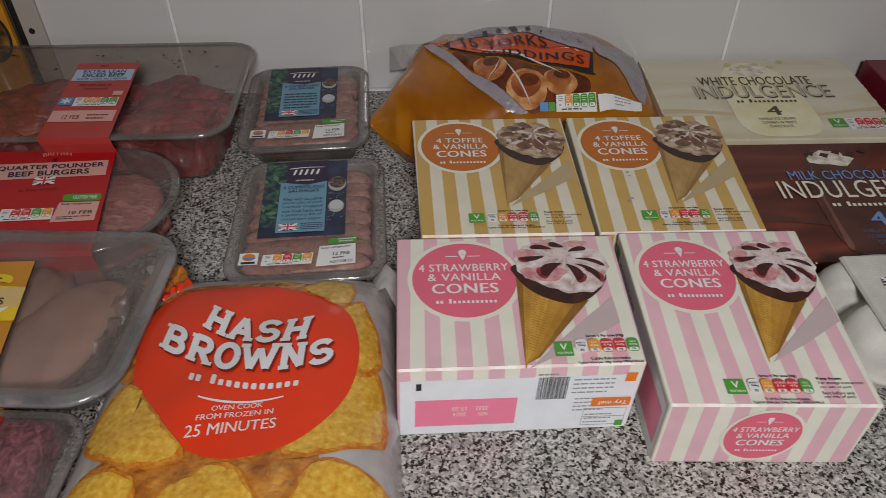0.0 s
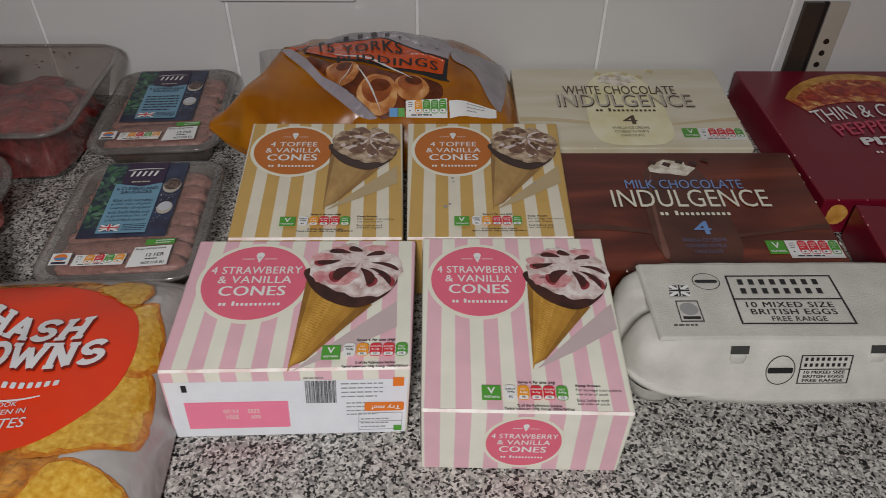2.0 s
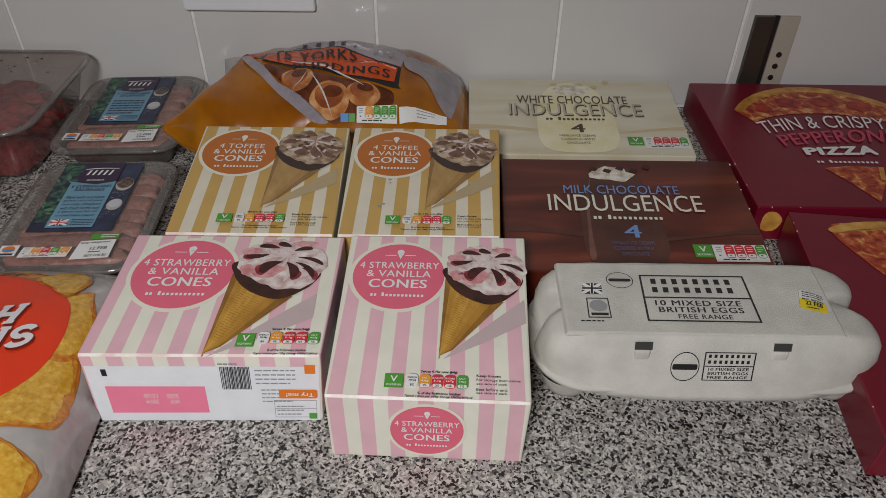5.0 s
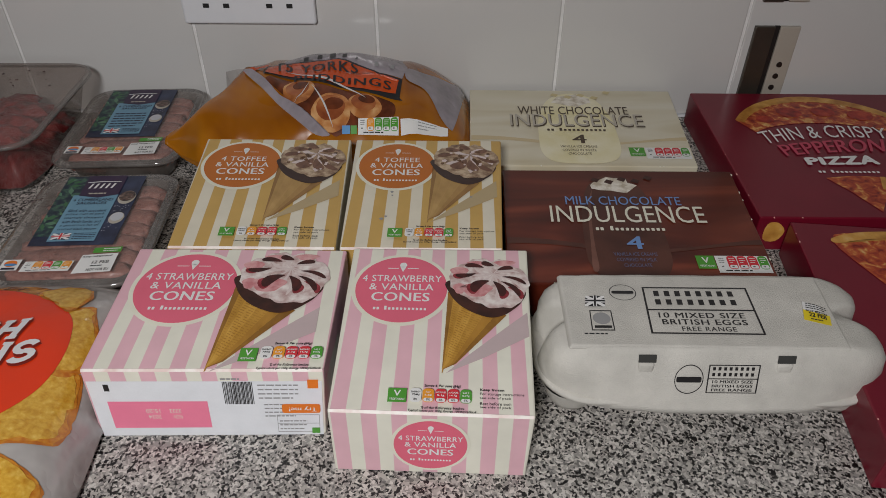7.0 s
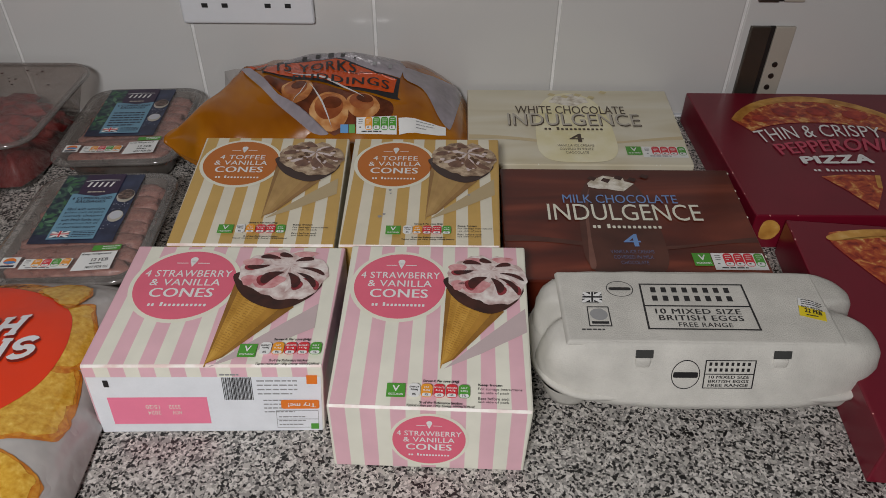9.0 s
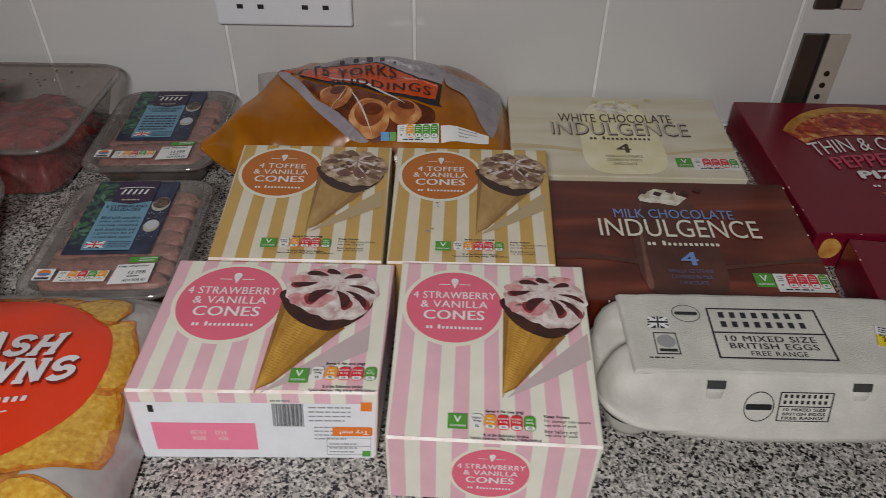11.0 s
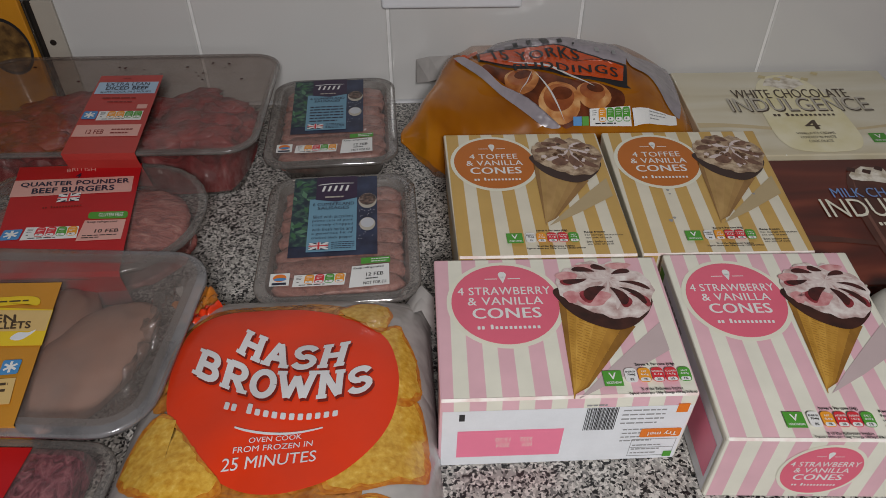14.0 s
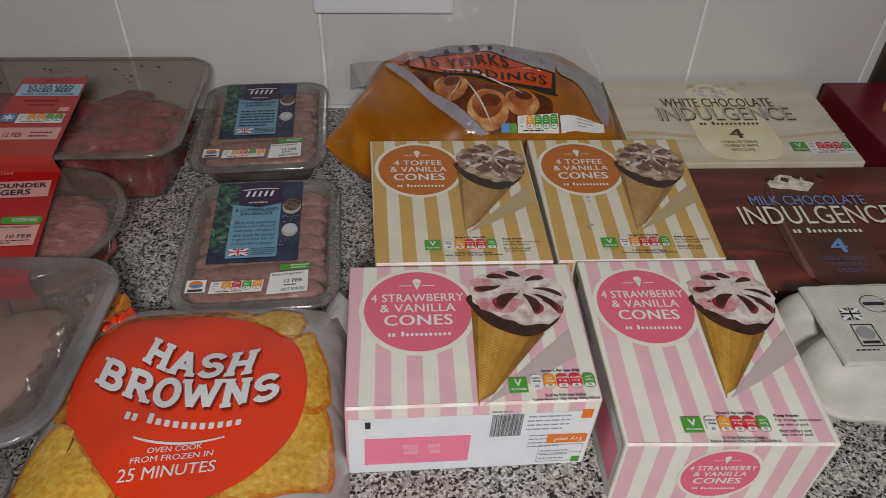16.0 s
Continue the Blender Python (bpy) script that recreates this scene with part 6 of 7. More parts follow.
potato_print([(-0.055, 0.323), (-0.025, 0.336), (-0.018, 0.336), (-0.013, 0.309), (-0.0125, 0.289), (-0.018, 0.279), (-0.053, 0.268), (-0.075, 0.270), (-0.070, 0.300)])
potato_print([(-0.055, 0.385), (-0.036, 0.402), (-0.030, 0.396), (-0.021, 0.373), (-0.0175, 0.351), (-0.020, 0.339), (-0.032, 0.331), (-0.050, 0.344), (-0.060, 0.365)])
potato_print([(-0.126, 0.256), (-0.115, 0.265), (-0.097, 0.262), (-0.087, 0.250), (-0.080, 0.235), (-0.090, 0.205), (-0.130, 0.200), (-0.142, 0.235), (-0.137, 0.250)])
potato_print([(-0.058, 0.260), (-0.047, 0.267), (-0.031, 0.264), (-0.014, 0.256), (-0.010, 0.246), (-0.018, 0.215), (-0.050, 0.205), (-0.066, 0.225), (-0.062, 0.248)])
potato_print([(-0.190, 0.258), (-0.172, 0.264), (-0.157, 0.258), (-0.151, 0.246), (-0.150, 0.215), (-0.185, 0.205), (-0.200, 0.232)])
circ = [(-0.181, 0.379), (-0.177, 0.400), (-0.161, 0.411), (-0.137, 0.4145), (-0.105, 0.415), (-0.068, 0.405), (-0.043, 0.386), (-0.034, 0.364), (-0.032, 0.342), (-0.036, 0.318), (-0.046, 0.297), (-0.061, 0.281), (-0.079, 0.2705), (-0.100, 0.266), (-0.124, 0.271), (-0.149, 0.288), (-0.173, 0.322), (-0.181, 0.352)]
disc = part("red_roundel", fan(on, smooth_outline(circ, 5), 0.0018, 30), M["hash_red"], bag, "orange-red round label print", True)
potato_print([(-0.182, 0.324), (-0.173, 0.324), (-0.161, 0.310), (-0.143, 0.288), (-0.130, 0.274), (-0.131, 0.266), (-0.145, 0.261), (-0.160, 0.262), (-0.182, 0.270), (-0.194, 0.281), (-0.194, 0.296), (-0.190, 0.312)], 0.0022)
potato_print([(-0.078, 0.410), (-0.066, 0.424), (-0.050, 0.426), (-0.039, 0.415), (-0.040, 0.402), (-0.046, 0.389), (-0.060, 0.399)], 0.0022)


def arc_path(cx, cy, rx, ry, a0, a1, n=10):
    return [(cx + rx * math.cos(radians(a0 + (a1 - a0) * i / n)), cy + ry * math.sin(radians(a0 + (a1 - a0) * i / n))) for i in range(n + 1)]


SLAB = dict(
    H=([[(0.2, 0), (0.2, 1)], [(0.8, 0), (0.8, 1)], [(0.2, 0.5), (0.8, 0.5)]], [(0.2, 0), (0.2, 1), (0.8, 0), (0.8, 1)]),
    A=([[(0.14, 0), (0.5, 1)], [(0.86, 0), (0.5, 1)], [(0.26, 0.33), (0.74, 0.33)]], [(0.14, 0), (0.86, 0)]),
    S=([arc_path(0.5, 0.735, 0.34, 0.265, 20, 270) + arc_path(0.5, 0.265, 0.36, 0.265, 90, -160)], []),
    B=([[(0.22, 0), (0.22, 1)], [(0.22, 1)] + arc_path(0.55, 0.755, 0.24, 0.245, 90, -90) + [(0.22, 0.51)], [(0.22, 0.51)] + arc_path(0.57, 0.255, 0.28, 0.255, 90, -90) + [(0.22, 0)]], [(0.18, 0), (0.18, 1)]),
    R=([[(0.22, 0), (0.22, 1)], [(0.22, 1)] + arc_path(0.56, 0.74, 0.25, 0.26, 90, -90) + [(0.22, 0.48)], [(0.50, 0.48), (0.84, 0)]], [(0.22, 0), (0.22, 1), (0.86, 0)]),
    O=([arc_path(0.5, 0.5, 0.38, 0.5, 0, 360, 24)], []),
    W=([[(0.06, 1), (0.28, 0)], [(0.28, 0), (0.5, 0.85)], [(0.5, 0.85), (0.72, 0)], [(0.72, 0), (0.94, 1)]], [(0.06, 1), (0.94, 1)]),
    N=([[(0.2, 0), (0.2, 1)], [(0.8, 0), (0.8, 1)], [(0.2, 1), (0.8, 0)]], [(0.2, 0), (0.2, 1), (0.8, 1)]),
)


def slab_letters(place, word, h, w):
    """Heavy letters with square feet, each stroke a strip that follows the bag."""
    out, wide = [], [1.35 if ch == "W" else 1.0 for ch in word]
    x, total = 0.0, sum(wide)
    for ch, ww in zip(word, wide):
        cell = sub_panel(place, x / total, 0.06, (x + ww * 0.94) / total, 0.94)
        x += ww
        paths, feet = SLAB[ch]
        for k, path in enumerate(paths + [[(u - 0.19 / ww, v), (u + 0.19 / ww, v)] for u, v in feet]):
            half_w = w if k < len(paths) else w * 0.62
            steps = []
            for (u0, v0), (u1, v1) in zip(path, path[1:]):
                m = max(1, int(math.hypot(u1 - u0, v1 - v0) / 0.2))
                steps += [(u0 + (u1 - u0) * i / m, v0 + (v1 - v0) * i / m) for i in range(m)]
            steps.append(path[-1])
            vs = []
            for i, p in enumerate(steps):
                q0, q1 = steps[max(0, i - 1)], steps[min(len(steps) - 1, i + 1)]
                dx, dy = q1[0] - q0[0], q1[1] - q0[1]
                n = math.hypot(dx, dy) or 1.0
                vs += [cell(p[0] - dy / n * half_w / ww, p[1] + dx / n * half_w, h + 0.00005 * k), cell(p[0] + dy / n * half_w / ww, p[1] - dx / n * half_w, h + 0.00005 * k)]
            out.append((vs, [(2 * i, 2 * i + 1, 2 * i + 3, 2 * i + 2) for i in range(len(steps) - 1)]))
    return merged(*out)


def arched(low, high):
    """A strip of the bag between two bows, each through its start, middle and end."""
    def bow(p, u, k):
        return p[0][k] * (1 - u) * (1 - 2 * u) + p[1][k] * 4 * u * (1 - u) + p[2][k] * u * (2 * u - 1)
    return lambda u, v, h=0.0: on(*[bow(low, u, k) * (1 - v) + bow(high, u, k) * v for k in (0, 1)], h)


def slab_word(text, low, high, h, dx, dy):
    move = lambda p: [(x + dx, y + dy) for x, y in p]
    part("lettering_shadow", slab_letters(arched(move(low), move(high)), text, h - 0.0006, 0.145), M["letter_shade"], disc)
    part("large_lettering", slab_letters(arched(low, high), text, h, 0.130), M["letter"], disc)


slab_word("HASH", [(-0.140, 0.3700), (-0.103, 0.3535), (-0.066, 0.3560)], [(-0.136, 0.3900), (-0.101, 0.3755), (-0.063, 0.3775)], 0.0032, 0.0012, -0.0016)
slab_word("BROWNS", [(-0.165, 0.3535), (-0.104, 0.3285), (-0.047, 0.3385)], [(-0.164, 0.3750), (-0.104, 0.3510), (-0.047, 0.3580)], 0.0032, 0.0012, -0.0016)
part("brand_mark", name_bars(arched([(-0.138, 0.3195), (-0.102, 0.3115), (-0.066, 0.3140)], [(-0.138, 0.3345), (-0.102, 0.3245), (-0.066, 0.3255)]), 0.0030), M["letter"], disc)
line = arched([(-0.128, 0.3075), (-0.106, 0.3035), (-0.076, 0.3080)], [(-0.128, 0.3088), (-0.106, 0.3052), (-0.076, 0.3090)])
part("underline", band(line, [(i / 12, 0) for i in range(13)], [(i / 12, 1) for i in range(13)], 0.0028), M["letter"], disc)
part("cooking_lettering", merged(write(quad_on(on, (-0.118, 0.2975), (-0.088, 0.3015), (-0.088, 0.3050), (-0.118, 0.3010)), "OVEN COOK", 0.0028, 0.004), write(quad_on(on, (-0.126, 0.2910), (-0.081, 0.2965), (-0.081, 0.3002), (-0.126, 0.2947)), "FROM FROZEN IN", 0.0028, 0.004), write(quad_on(on, (-0.131, 0.2800), (-0.078, 0.2862), (-0.078, 0.2935), (-0.131, 0.2878)), "25 MINUTES", 0.0028, 0.004)), M["letter"], disc)
part("corner_flap", (lambda p: (p, [(0, 1, 4, 3), (1, 2, 5, 4)]))([(-0.030, 0.432, 0.022), (-0.018, 0.425, 0.034), (-0.0085, 0.405, 0.030), (-0.032, 0.452, 0.012), (-0.018, 0.450, 0.036), (-0.0085, 0.442, 0.030)]), M["bag_white"], bag, "", True)
TWIST = ((-0.196, 0.450, 0.040, 0.012, "bag_white"), (-0.190, 0.444, 0.036, 0.016, "hash_edge"), (-0.184, 0.434, 0.032, 0.018, "hash_amber"), (-0.176, 0.424, 0.036, 0.016, "hash_red"))
for k, (x, y, z, r, m) in enumerate(TWIST):
    bm = bmesh.new()
    bmesh.ops.create_grid(bm, x_segments=14, y_segments=14, size=r)
    for v in bm.verts:
        q = v.co.copy()
        fold = 0.006 * abs(math.sin(260 * q.x + 120 * q.y + k)) + 0.005 * noise.noise(Vector((q.x * 110, q.y * 110, k)))
        v.co = Vector((x + q.x * 0.6 + q.y * 0.45, y + q.y * 0.7 - q.x * 0.3, z + fold - 0.55 * abs(q.x) - 0.25 * abs(q.y)))
    part("twisted_corner", bm, M[m], bag, "crumpled orange and red bag corner", True)


# ---- bag of puddings ----
def loft_sheet(top, low, thick=0.0006):
    """A thin bent sheet between two edges."""
    n = len(top)
    vs = top + low + [(x, y + thick, z) for x, y, z in top + low]
    fs = []
    for i in range(n - 1):
        fs += [(i, n + i, n + i + 1, i + 1), (2 * n + i, 2 * n + i + 1, 3 * n + i + 1, 3 * n + i), (i, i + 1, 2 * n + i + 1, 2 * n + i), (n + i, 3 * n + i, 3 * n + i + 1, n + i + 1)]
    fs += [(0, 2 * n, 3 * n, n), (n - 1, 2 * n - 1, 4 * n - 1, 3 * n - 1)]
    return vs, fs


def along(table, x):
    for (x0, a), (x1, b) in zip(table, table[1:]):
        if x <= x1:
            return a + (b - a) * min(1.0, max(0.0, (x - x0) / (x1 - x0)))
    return table[-1][1]


CROWN = ((-0.036, 0.0715), (-0.020, 0.0760), (0.0, 0.0800), (0.016, 0.0830), (0.060, 0.0865), (0.115, 0.0935), (0.160, 0.0915), (0.190, 0.0850), (0.220, 0.0700), (0.245, 0.0520), (0.258, 0.0300))
BACK = ((-0.036, 0.612), (-0.022, 0.652), (-0.006, 0.702), (0.006, 0.742), (0.020, 0.772), (0.036, 0.786), (0.230, 0.786), (0.258, 0.765))
HEM = ((-0.036, 0.602), (-0.024, 0.604), (-0.012, 0.618), (0.050, 0.622), (0.200, 0.626), (0.258, 0.652))
LIFT = ((-0.036, 0.068), (-0.024, 0.054), (-0.008, 0.030), (0.020, 0.006), (0.225, 0.004), (0.258, 0.012))


def york_top(x, y):
    h, y0, lift = along(CROWN, x), along(HEM, x), along(LIFT, x)
    b = min(1.0, max(0.0, (y - y0) / (along(BACK, x) - y0)))
    g = math.sin(min(1.0, b / 0.66) * math.pi / 2) ** 0.55 - 0.20 * max(0.0, (b - 0.66) / 0.34) ** 2
    d, a = math.hypot(x + 0.034, y - 0.604), math.atan2(y - 0.604, x + 0.034)
    folds = 0.0045 * math.sin(13 * a) * math.exp(-((d - 0.03) / 0.03) ** 2)
    folds += 0.0018 * math.sin(45 * x + 70 * y) + 0.0012 * math.sin(110 * x - 60 * y + 1)
    folds += 0.0030 * max(0.0, 1 - abs(y - 0.730 + 0.95 * (x - 0.020)) / 0.010) * (x > -0.01)
    return lift + (h - lift) * g + folds * max(0.0, g) * min(1.0, 20 * (h - lift))


def york_xy(u, v):
    x = -0.036 + 0.294 * u
    y0 = along(HEM, x)
    return x, y0 + (along(BACK, x) - y0) * v


bag = thing("pudding_bag", (0.10, 0.70, 0), "golden yellow plastic bag of frozen puddings folded against the tiles", "frozen food bag")
part("bag_body", pillow(york_top, york_xy, 110, 64, 0.0008, lambda x: along(LIFT, x) + 0.002), M["york"], bag, "", True)
on = lambda x, y, h=0.0: Vector((x, y, york_top(x, y) + h))
part("back_flap", loft_sheet([(-0.024, 0.784, 0.056), (-0.010, 0.780, 0.061), (0.006, 0.775, 0.064), (0.022, 0.774, 0.066)], [(-0.024, 0.772, 0.034), (-0.010, 0.760, 0.042), (0.004, 0.752, 0.050), (0.020, 0.756, 0.056)]), M["bag_white"], bag, "greyish white film flap")
part("clear_end", fan(on, smooth_outline([(0.1911, 0.7342), (0.2127, 0.7473), (0.2378, 0.7515), (0.2525, 0.769), (0.2452, 0.7029), (0.2396, 0.6772), (0.2355, 0.6741), (0.2241, 0.6831), (0.2083, 0.7046), (0.1892, 0.7101)], 4), 0.0012, 10), M["lilac"], bag, "greyish lilac film end", True)
part("white_strip", fan(on, dense([(0.0431, 0.7353), (0.0637, 0.779), (0.0887, 0.779), (0.1138, 0.779), (0.1389, 0.779), (0.1707, 0.779), (0.19, 0.7322), (0.1851, 0.7077), (0.161, 0.709), (0.142, 0.7226), (0.1244, 0.7318), (0.09, 0.743), (0.0658, 0.7401)], 3), 0.0014, 8), M["lilac"], bag, "", True)
ph = part("photo_print", fan(on, smooth_outline([(0.0421, 0.7048), (0.0786, 0.6976), (0.1208, 0.6875), (0.156, 0.682), (0.1763, 0.6787), (0.179, 0.6682), (0.1713, 0.6612), (0.1459, 0.6522), (0.1245, 0.6454), (0.1164, 0.6454), (0.0977, 0.6562), (0.0723, 0.6757)], 4), 0.0012, 10), M["pudding_dark"], bag, "", True)
for x, y, rx, ry in ((0.0790, 0.6850, 0.0165, 0.0150), (0.1480, 0.6700, 0.0170, 0.0125), (0.1150, 0.6640, 0.0200, 0.0175)):
    p = part("pudding_picture", fan(on, [(x + rx * math.cos(a) * (1 + 0.06 * math.sin(3 * a + x * 90)), y + ry * math.sin(a)) for a in [6.283 * i / 26 for i in range(26)]], 0.0018, 8), M["pudding"], ph, "", True)
    part("pudding_well", fan(on, oval(x - 0.001, y + 0.003, rx * 0.74, ry * 0.66, 20), 0.0022, 6), M["pudding_well"], p, "", True)
    part("pudding_shade", fan(on, oval(x + 0.002, y + 0.006, rx * 0.5, ry * 0.34, 20), 0.0025, 6), M["pudding_dark"], p, "", True)
# Thin pale strips painted as the glints on the film's folds.
for a, b, w in (((0.062, 0.712), (0.150, 0.676), 0.0003), ((0.092, 0.690), (0.118, 0.648), 0.0004), ((0.090, 0.692), (0.076, 0.670), 0.0003)):
    nx, ny = -(b[1] - a[1]), b[0] - a[0]
    k = w / math.hypot(nx, ny)
    mid = ((a[0] + b[0]) / 2 + nx * 0.05, (a[1] + b[1]) / 2 + ny * 0.05)
    part("film_crease", fan(on, smooth_outline([a, (mid[0] + nx * k, mid[1] + ny * k), b, (mid[0] - nx * k, mid[1] - ny * k)], 6), 0.0036, 4), M["film_shine"], bag, "", True)
bl = part("label_border", fan(on, dense([(0.0388, 0.7103), (0.0384, 0.734), (0.0662, 0.7379), (0.0903, 0.7414), (0.1245, 0.7309), (0.1421, 0.7217), (0.161, 0.7081), (0.1852, 0.7061), (0.1831, 0.6838), (0.1867, 0.6809), (0.1733, 0.6818), (0.156, 0.6831), (0.1207, 0.6888), (0.0783, 0.6996)], 4), 0.0020, 14), BLACK, bag, "", True)
lb = part("orange_label", fan(on, dense([(0.0406, 0.7112), (0.0409, 0.7287), (0.0669, 0.7342), (0.0907, 0.7386), (0.123, 0.7281), (0.1417, 0.7188), (0.1606, 0.7057), (0.1818, 0.7037), (0.1789, 0.6875), (0.1558, 0.6862), (0.1204, 0.6919), (0.0777, 0.7035)], 4), 0.0026, 14), M["york_label"], bl, "", True)
part("lettering", merged(write(quad_on(on, (0.0552, 0.7114), (0.139, 0.7079), (0.1378, 0.7226), (0.0515, 0.7311)), "15 YORKS", 0.0042, 0.02, 1.15), write(quad_on(on, (0.0735, 0.6952), (0.1742, 0.6884), (0.1744, 0.6976), (0.0727, 0.705)), "PUDDINGS", 0.0042, 0.02, 1.15)), BLACK, lb)
part("brand_mark", merged(*[poly(quad_on(on, *q), box_uv(0, 0, 1, 1), 0.0024) for q in (((0.0523, 0.7285), (0.0576, 0.7296), (0.0553, 0.7438), (0.0492, 0.7454)), ((0.0769, 0.7401), (0.0816, 0.7412), (0.0806, 0.7519), (0.0756, 0.7517)), ((0.0911, 0.7441), (0.0962, 0.7436), (0.095, 0.7563), (0.0901, 0.7552)), ((0.1054, 0.741), (0.1122, 0.737), (0.1105, 0.7539), (0.1035, 0.7581)), ((0.12, 0.734), (0.1247, 0.7353), (0.1243, 0.7441), (0.1195, 0.7427)), ((0.134, 0.7318), (0.1363, 0.7333), (0.1365, 0.737), (0.1343, 0.7353)))]), BLACK, bag)
part("faded_mark", merged(*[poly(quad_on(on, *q), box_uv(0.1, 0.1, 0.9, 0.9), 0.0024) for q in (((0.155, 0.7186), (0.1599, 0.7167), (0.1598, 0.7259), (0.1548, 0.7283)), ((0.1718, 0.7158), (0.1765, 0.7169), (0.1766, 0.7259), (0.1719, 0.7243)))]), GREY, bag)
part("red_edge", fan(on, dense([(0.0147, 0.7224), (0.0266, 0.723), (0.0389, 0.7454), (0.0397, 0.7338), (0.0287, 0.7182), (0.0176, 0.7171)], 3), 0.0022, 3), M["york_label"], bag)
part("fold", fan(on, smooth_outline([(0.0147, 0.7224), (0.0236, 0.7217), (0.0312, 0.714), (0.0482, 0.6945), (0.0707, 0.6726), (0.0918, 0.6557), (0.1148, 0.6441), (0.0996, 0.6454), (0.0741, 0.6606), (0.0495, 0.6823), (0.0279, 0.7044)], 3), 0.0034, 8), M["lilac"], bag, "greyish folded film edge", True)
traffic(quad_on(on, (0.1432, 0.6452), (0.1831, 0.6476), (0.1827, 0.6636), (0.143, 0.6566)), bag, ("white", "amber", "green", "green", "green"), 0.0032)
part("blue_mark", poly(quad_on(on, (0.1267, 0.6448), (0.1347, 0.645), (0.1346, 0.6507), (0.1266, 0.6505)), box_uv(0, 0, 1, 1), 0.0034), M["icon"], bag)
part("green_mark", poly(quad_on(on, (0.1353, 0.645), (0.1415, 0.6454), (0.1414, 0.6511), (0.1352, 0.6507)), box_uv(0, 0, 1, 1), 0.0034), M["green"], bag)
wq = quad_on(on, (0.186, 0.6476), (0.2337, 0.6647), (0.2337, 0.6722), (0.185, 0.6617))
wl = part("date_label", fan(wq, dense(box_uv(0, 0, 1, 1)), 0.0034, 6), WHITE, bag)
part("date_stamp", bars(sub_panel(wq, 0.36, 0.2, 0.75, 0.9), 3, 0.0042, 5, 0.3), GREY, wl)

# ---- wall fittings ----
sock = thing("double_socket", (0.0145, WALL_Y, 0.155), "white double plug socket with black slots on the tiles", "plug socket")
part("faceplate", block(-0.0585, 0.782, 0.1135, 0.0875, WALL_Y - 0.0004, 0.1985, 0.003, 3), M["plastic"], sock)
for cx in (-0.0200, 0.0490):
    for dx, dz, w, hgt in ((-0.011, 0.0, 0.0065, 0.0045), (0.011, 0.0, 0.0065, 0.0045), (0.0, 0.022, 0.0045, 0.0085)):
        part("pin_slot", block(cx + dx - w / 2, 0.7812, 0.1345 + dz - hgt / 2, cx + dx + w / 2, 0.7822, 0.1345 + dz + hgt / 2, 0), M["slot"], sock)
    part("rocker_switch", block(cx + 0.016 * (1 if cx > 0 else -1) - 0.005, 0.7785, 0.170, cx + 0.016 * (1 if cx > 0 else -1) + 0.005, 0.7825, 0.188, 0.001), M["plastic"], sock)


def fixing_strip(x, z0, z1, w0, w1, holes, label, low=True):
    s = thing("fixing_strip", (x, WALL_Y, z0), label, "metal strip", "fixing strips")
    part("dark_channel", block(x, WALL_Y - 0.006, z0, x + w0, WALL_Y - 0.0004, z1, 0.0008), M["bronze"], s)
    part("groove", block(x + w0 + 0.0002, WALL_Y - 0.003, z0, x + w0 + 0.006, WALL_Y - 0.0004, z1, 0.0003), M["groove"], s)
    part("beige_strip", block(x + w0 + 0.0062, WALL_Y - 0.005, z0, x + w0 + w1, WALL_Y - 0.0004, z1, 0.0008), M["strip"], s)
    for hx, hz in holes:
        bm = bmesh.new()
        bmesh.ops.create_cone(bm, cap_ends=True, segments=18, radius1=0.0035, radius2=0.0028, depth=0.0018, matrix=Matrix.Translation((hx, WALL_Y - 0.0055, hz)) @ Matrix.Rotation(math.pi / 2, 4, "X"))
        part("screw", bm, M["screw"], s)


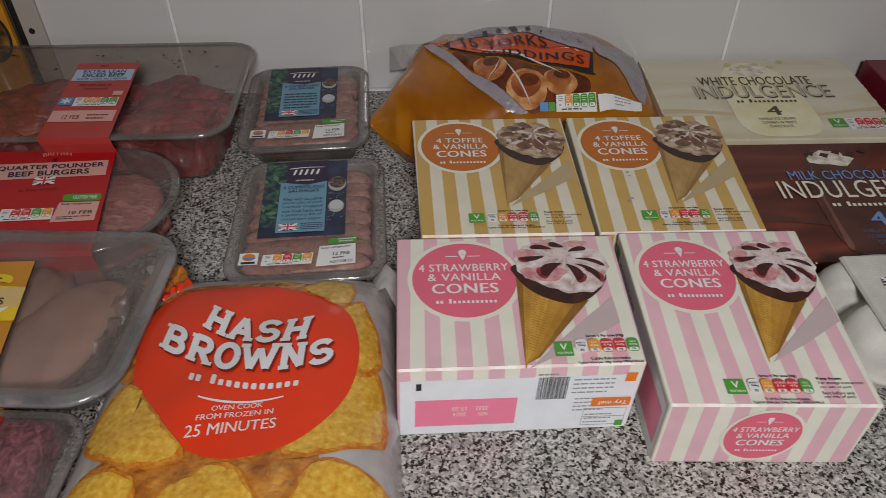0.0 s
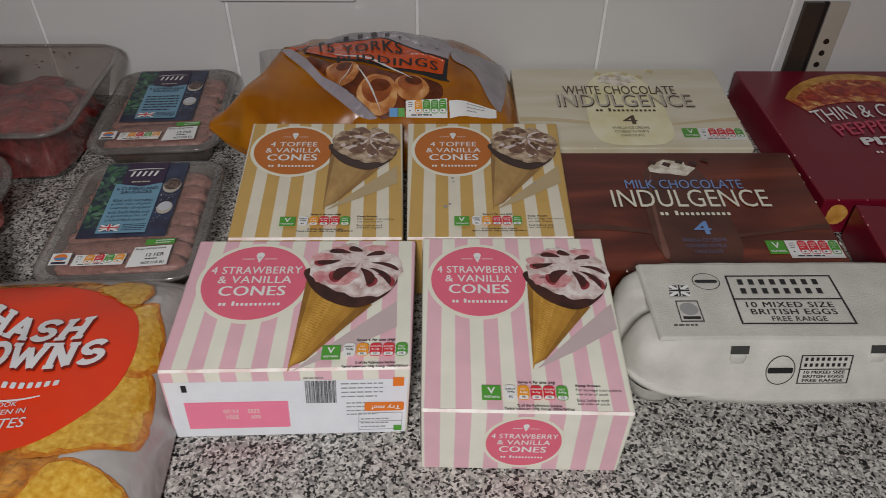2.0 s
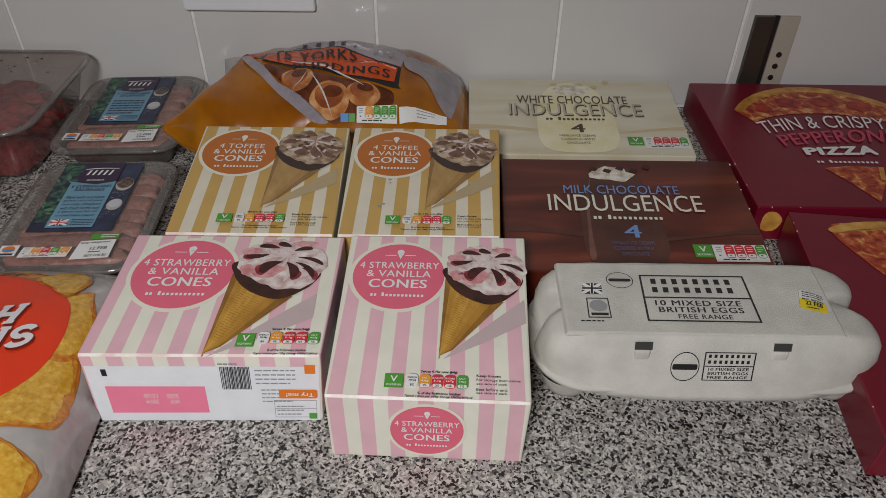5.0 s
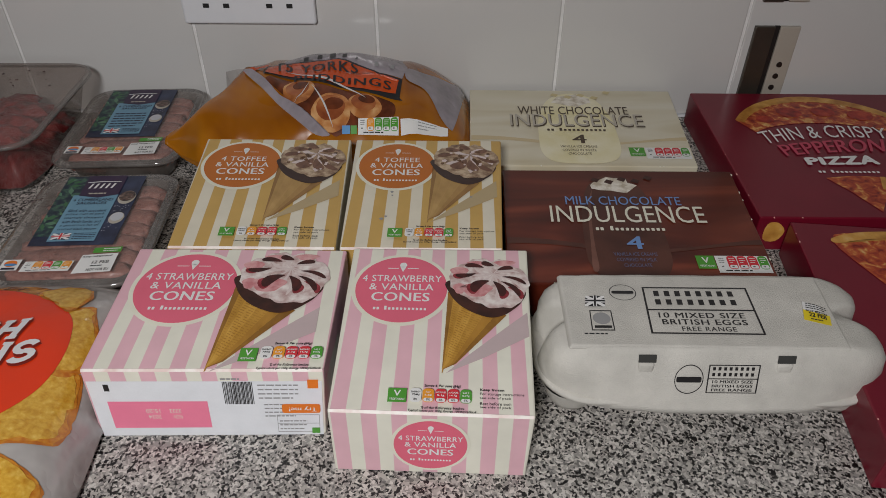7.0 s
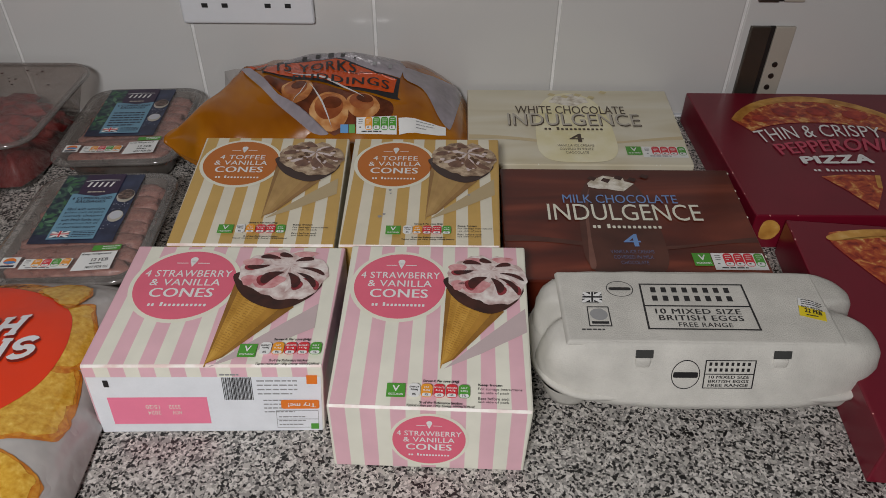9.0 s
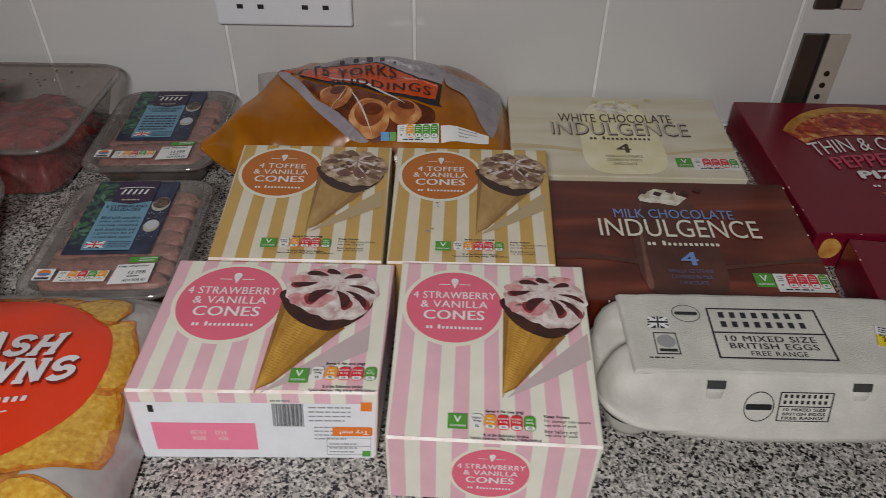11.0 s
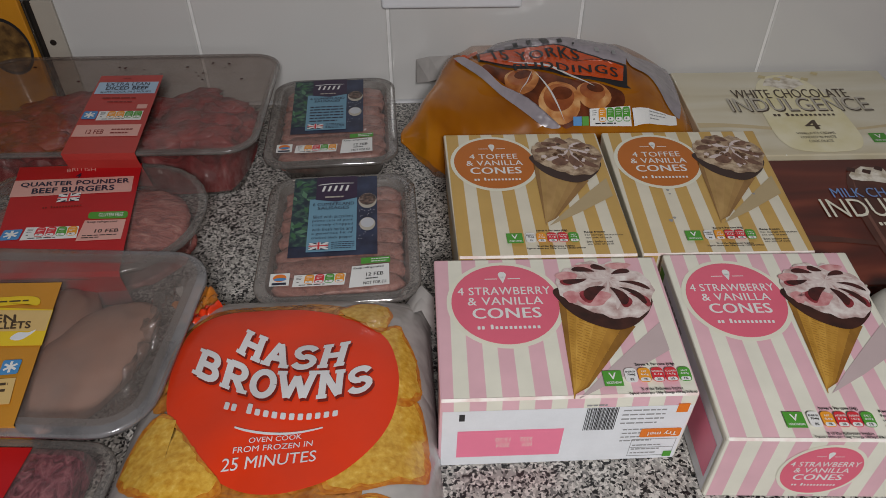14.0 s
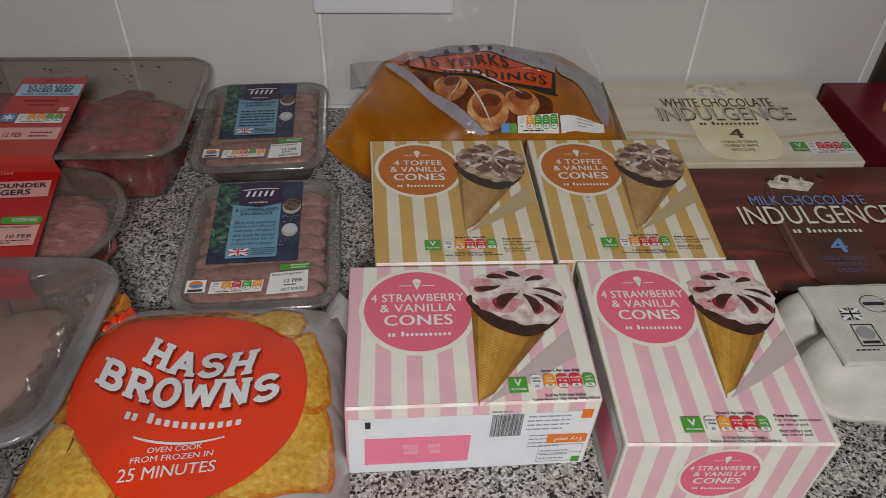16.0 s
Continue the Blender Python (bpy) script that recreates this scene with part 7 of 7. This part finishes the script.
fixing_strip(0.5745, 0.0004, 0.1135, 0.022, 0.0285, ((0.6130, 0.069), (0.6125, 0.055), (0.6115, 0.041)), "dark bronze and beige fixing strip screwed to the tiles")
fixing_strip(0.5745, 0.1415, 0.2300, 0.022, 0.0285, ((0.6130, 0.185),), "dark bronze and beige fixing strip higher on the tiles")
fixing_strip(-0.4425, 0.0004, 0.1250, 0.0165, 0.0285, ((-0.4105, 0.080),), "dark bronze and beige fixing strip behind the beef tray")

carton = thing("orange_carton", (-0.49, 0.774, 0), "slim orange-yellow food carton standing against the tiles", "food carton")
part("carton_body", block(-0.556, 0.7775, 0.0004, -0.4275, 0.7845, 0.19, 0.001), M["orange_card"], carton)
cf = panel((-0.556, 0.7775, 0.0), (-0.4275, 0.7775, 0.0), (-0.4275, 0.7775, 0.19), (-0.556, 0.7775, 0.19))
part("round_picture", poly(cf, oval(0.78, 0.42, 0.20, 0.17, 30), 0.0004), BLACK, carton)
part("nut_picture", poly(cf, oval(0.78, 0.42, 0.18, 0.15, 30), 0.0007), M["nuts_print"], carton)

# ---- tiles, one by one ----
PITCH, JOINT = 0.2060, 0.0030
bm = block(-(PITCH - JOINT) / 2, -0.0065, -(PITCH - JOINT) / 2, (PITCH - JOINT) / 2, 0.0, (PITCH - JOINT) / 2, 0.0016, 2)
tile_mesh = bpy.data.meshes.new("tile")
bm.to_mesh(tile_mesh)
bm.free()
tile_mesh.materials.append(M["tile"])
rnd = random.Random(9)
for row in range(4):
    for col in range(-8, 9):
        x = -0.0530 + PITCH * (col + 0.5)
        if abs(x) > 1.58:
            continue
        t = new("tile", tile_mesh)
        t.parent = wall
        t.location = (x, WALL_Y + 0.0065 + rnd.uniform(-0.0002, 0.0002), 0.0025 + (PITCH - JOINT) / 2 + PITCH * row)
        t.rotation_euler = (rnd.uniform(-0.002, 0.002), 0, rnd.uniform(-0.002, 0.002))
part("sealant", block(-1.68, WALL_Y - 0.0035, 0.0001, 1.68, WALL_Y + 0.003, 0.0024, 0.0006), M["plastic"], wall)
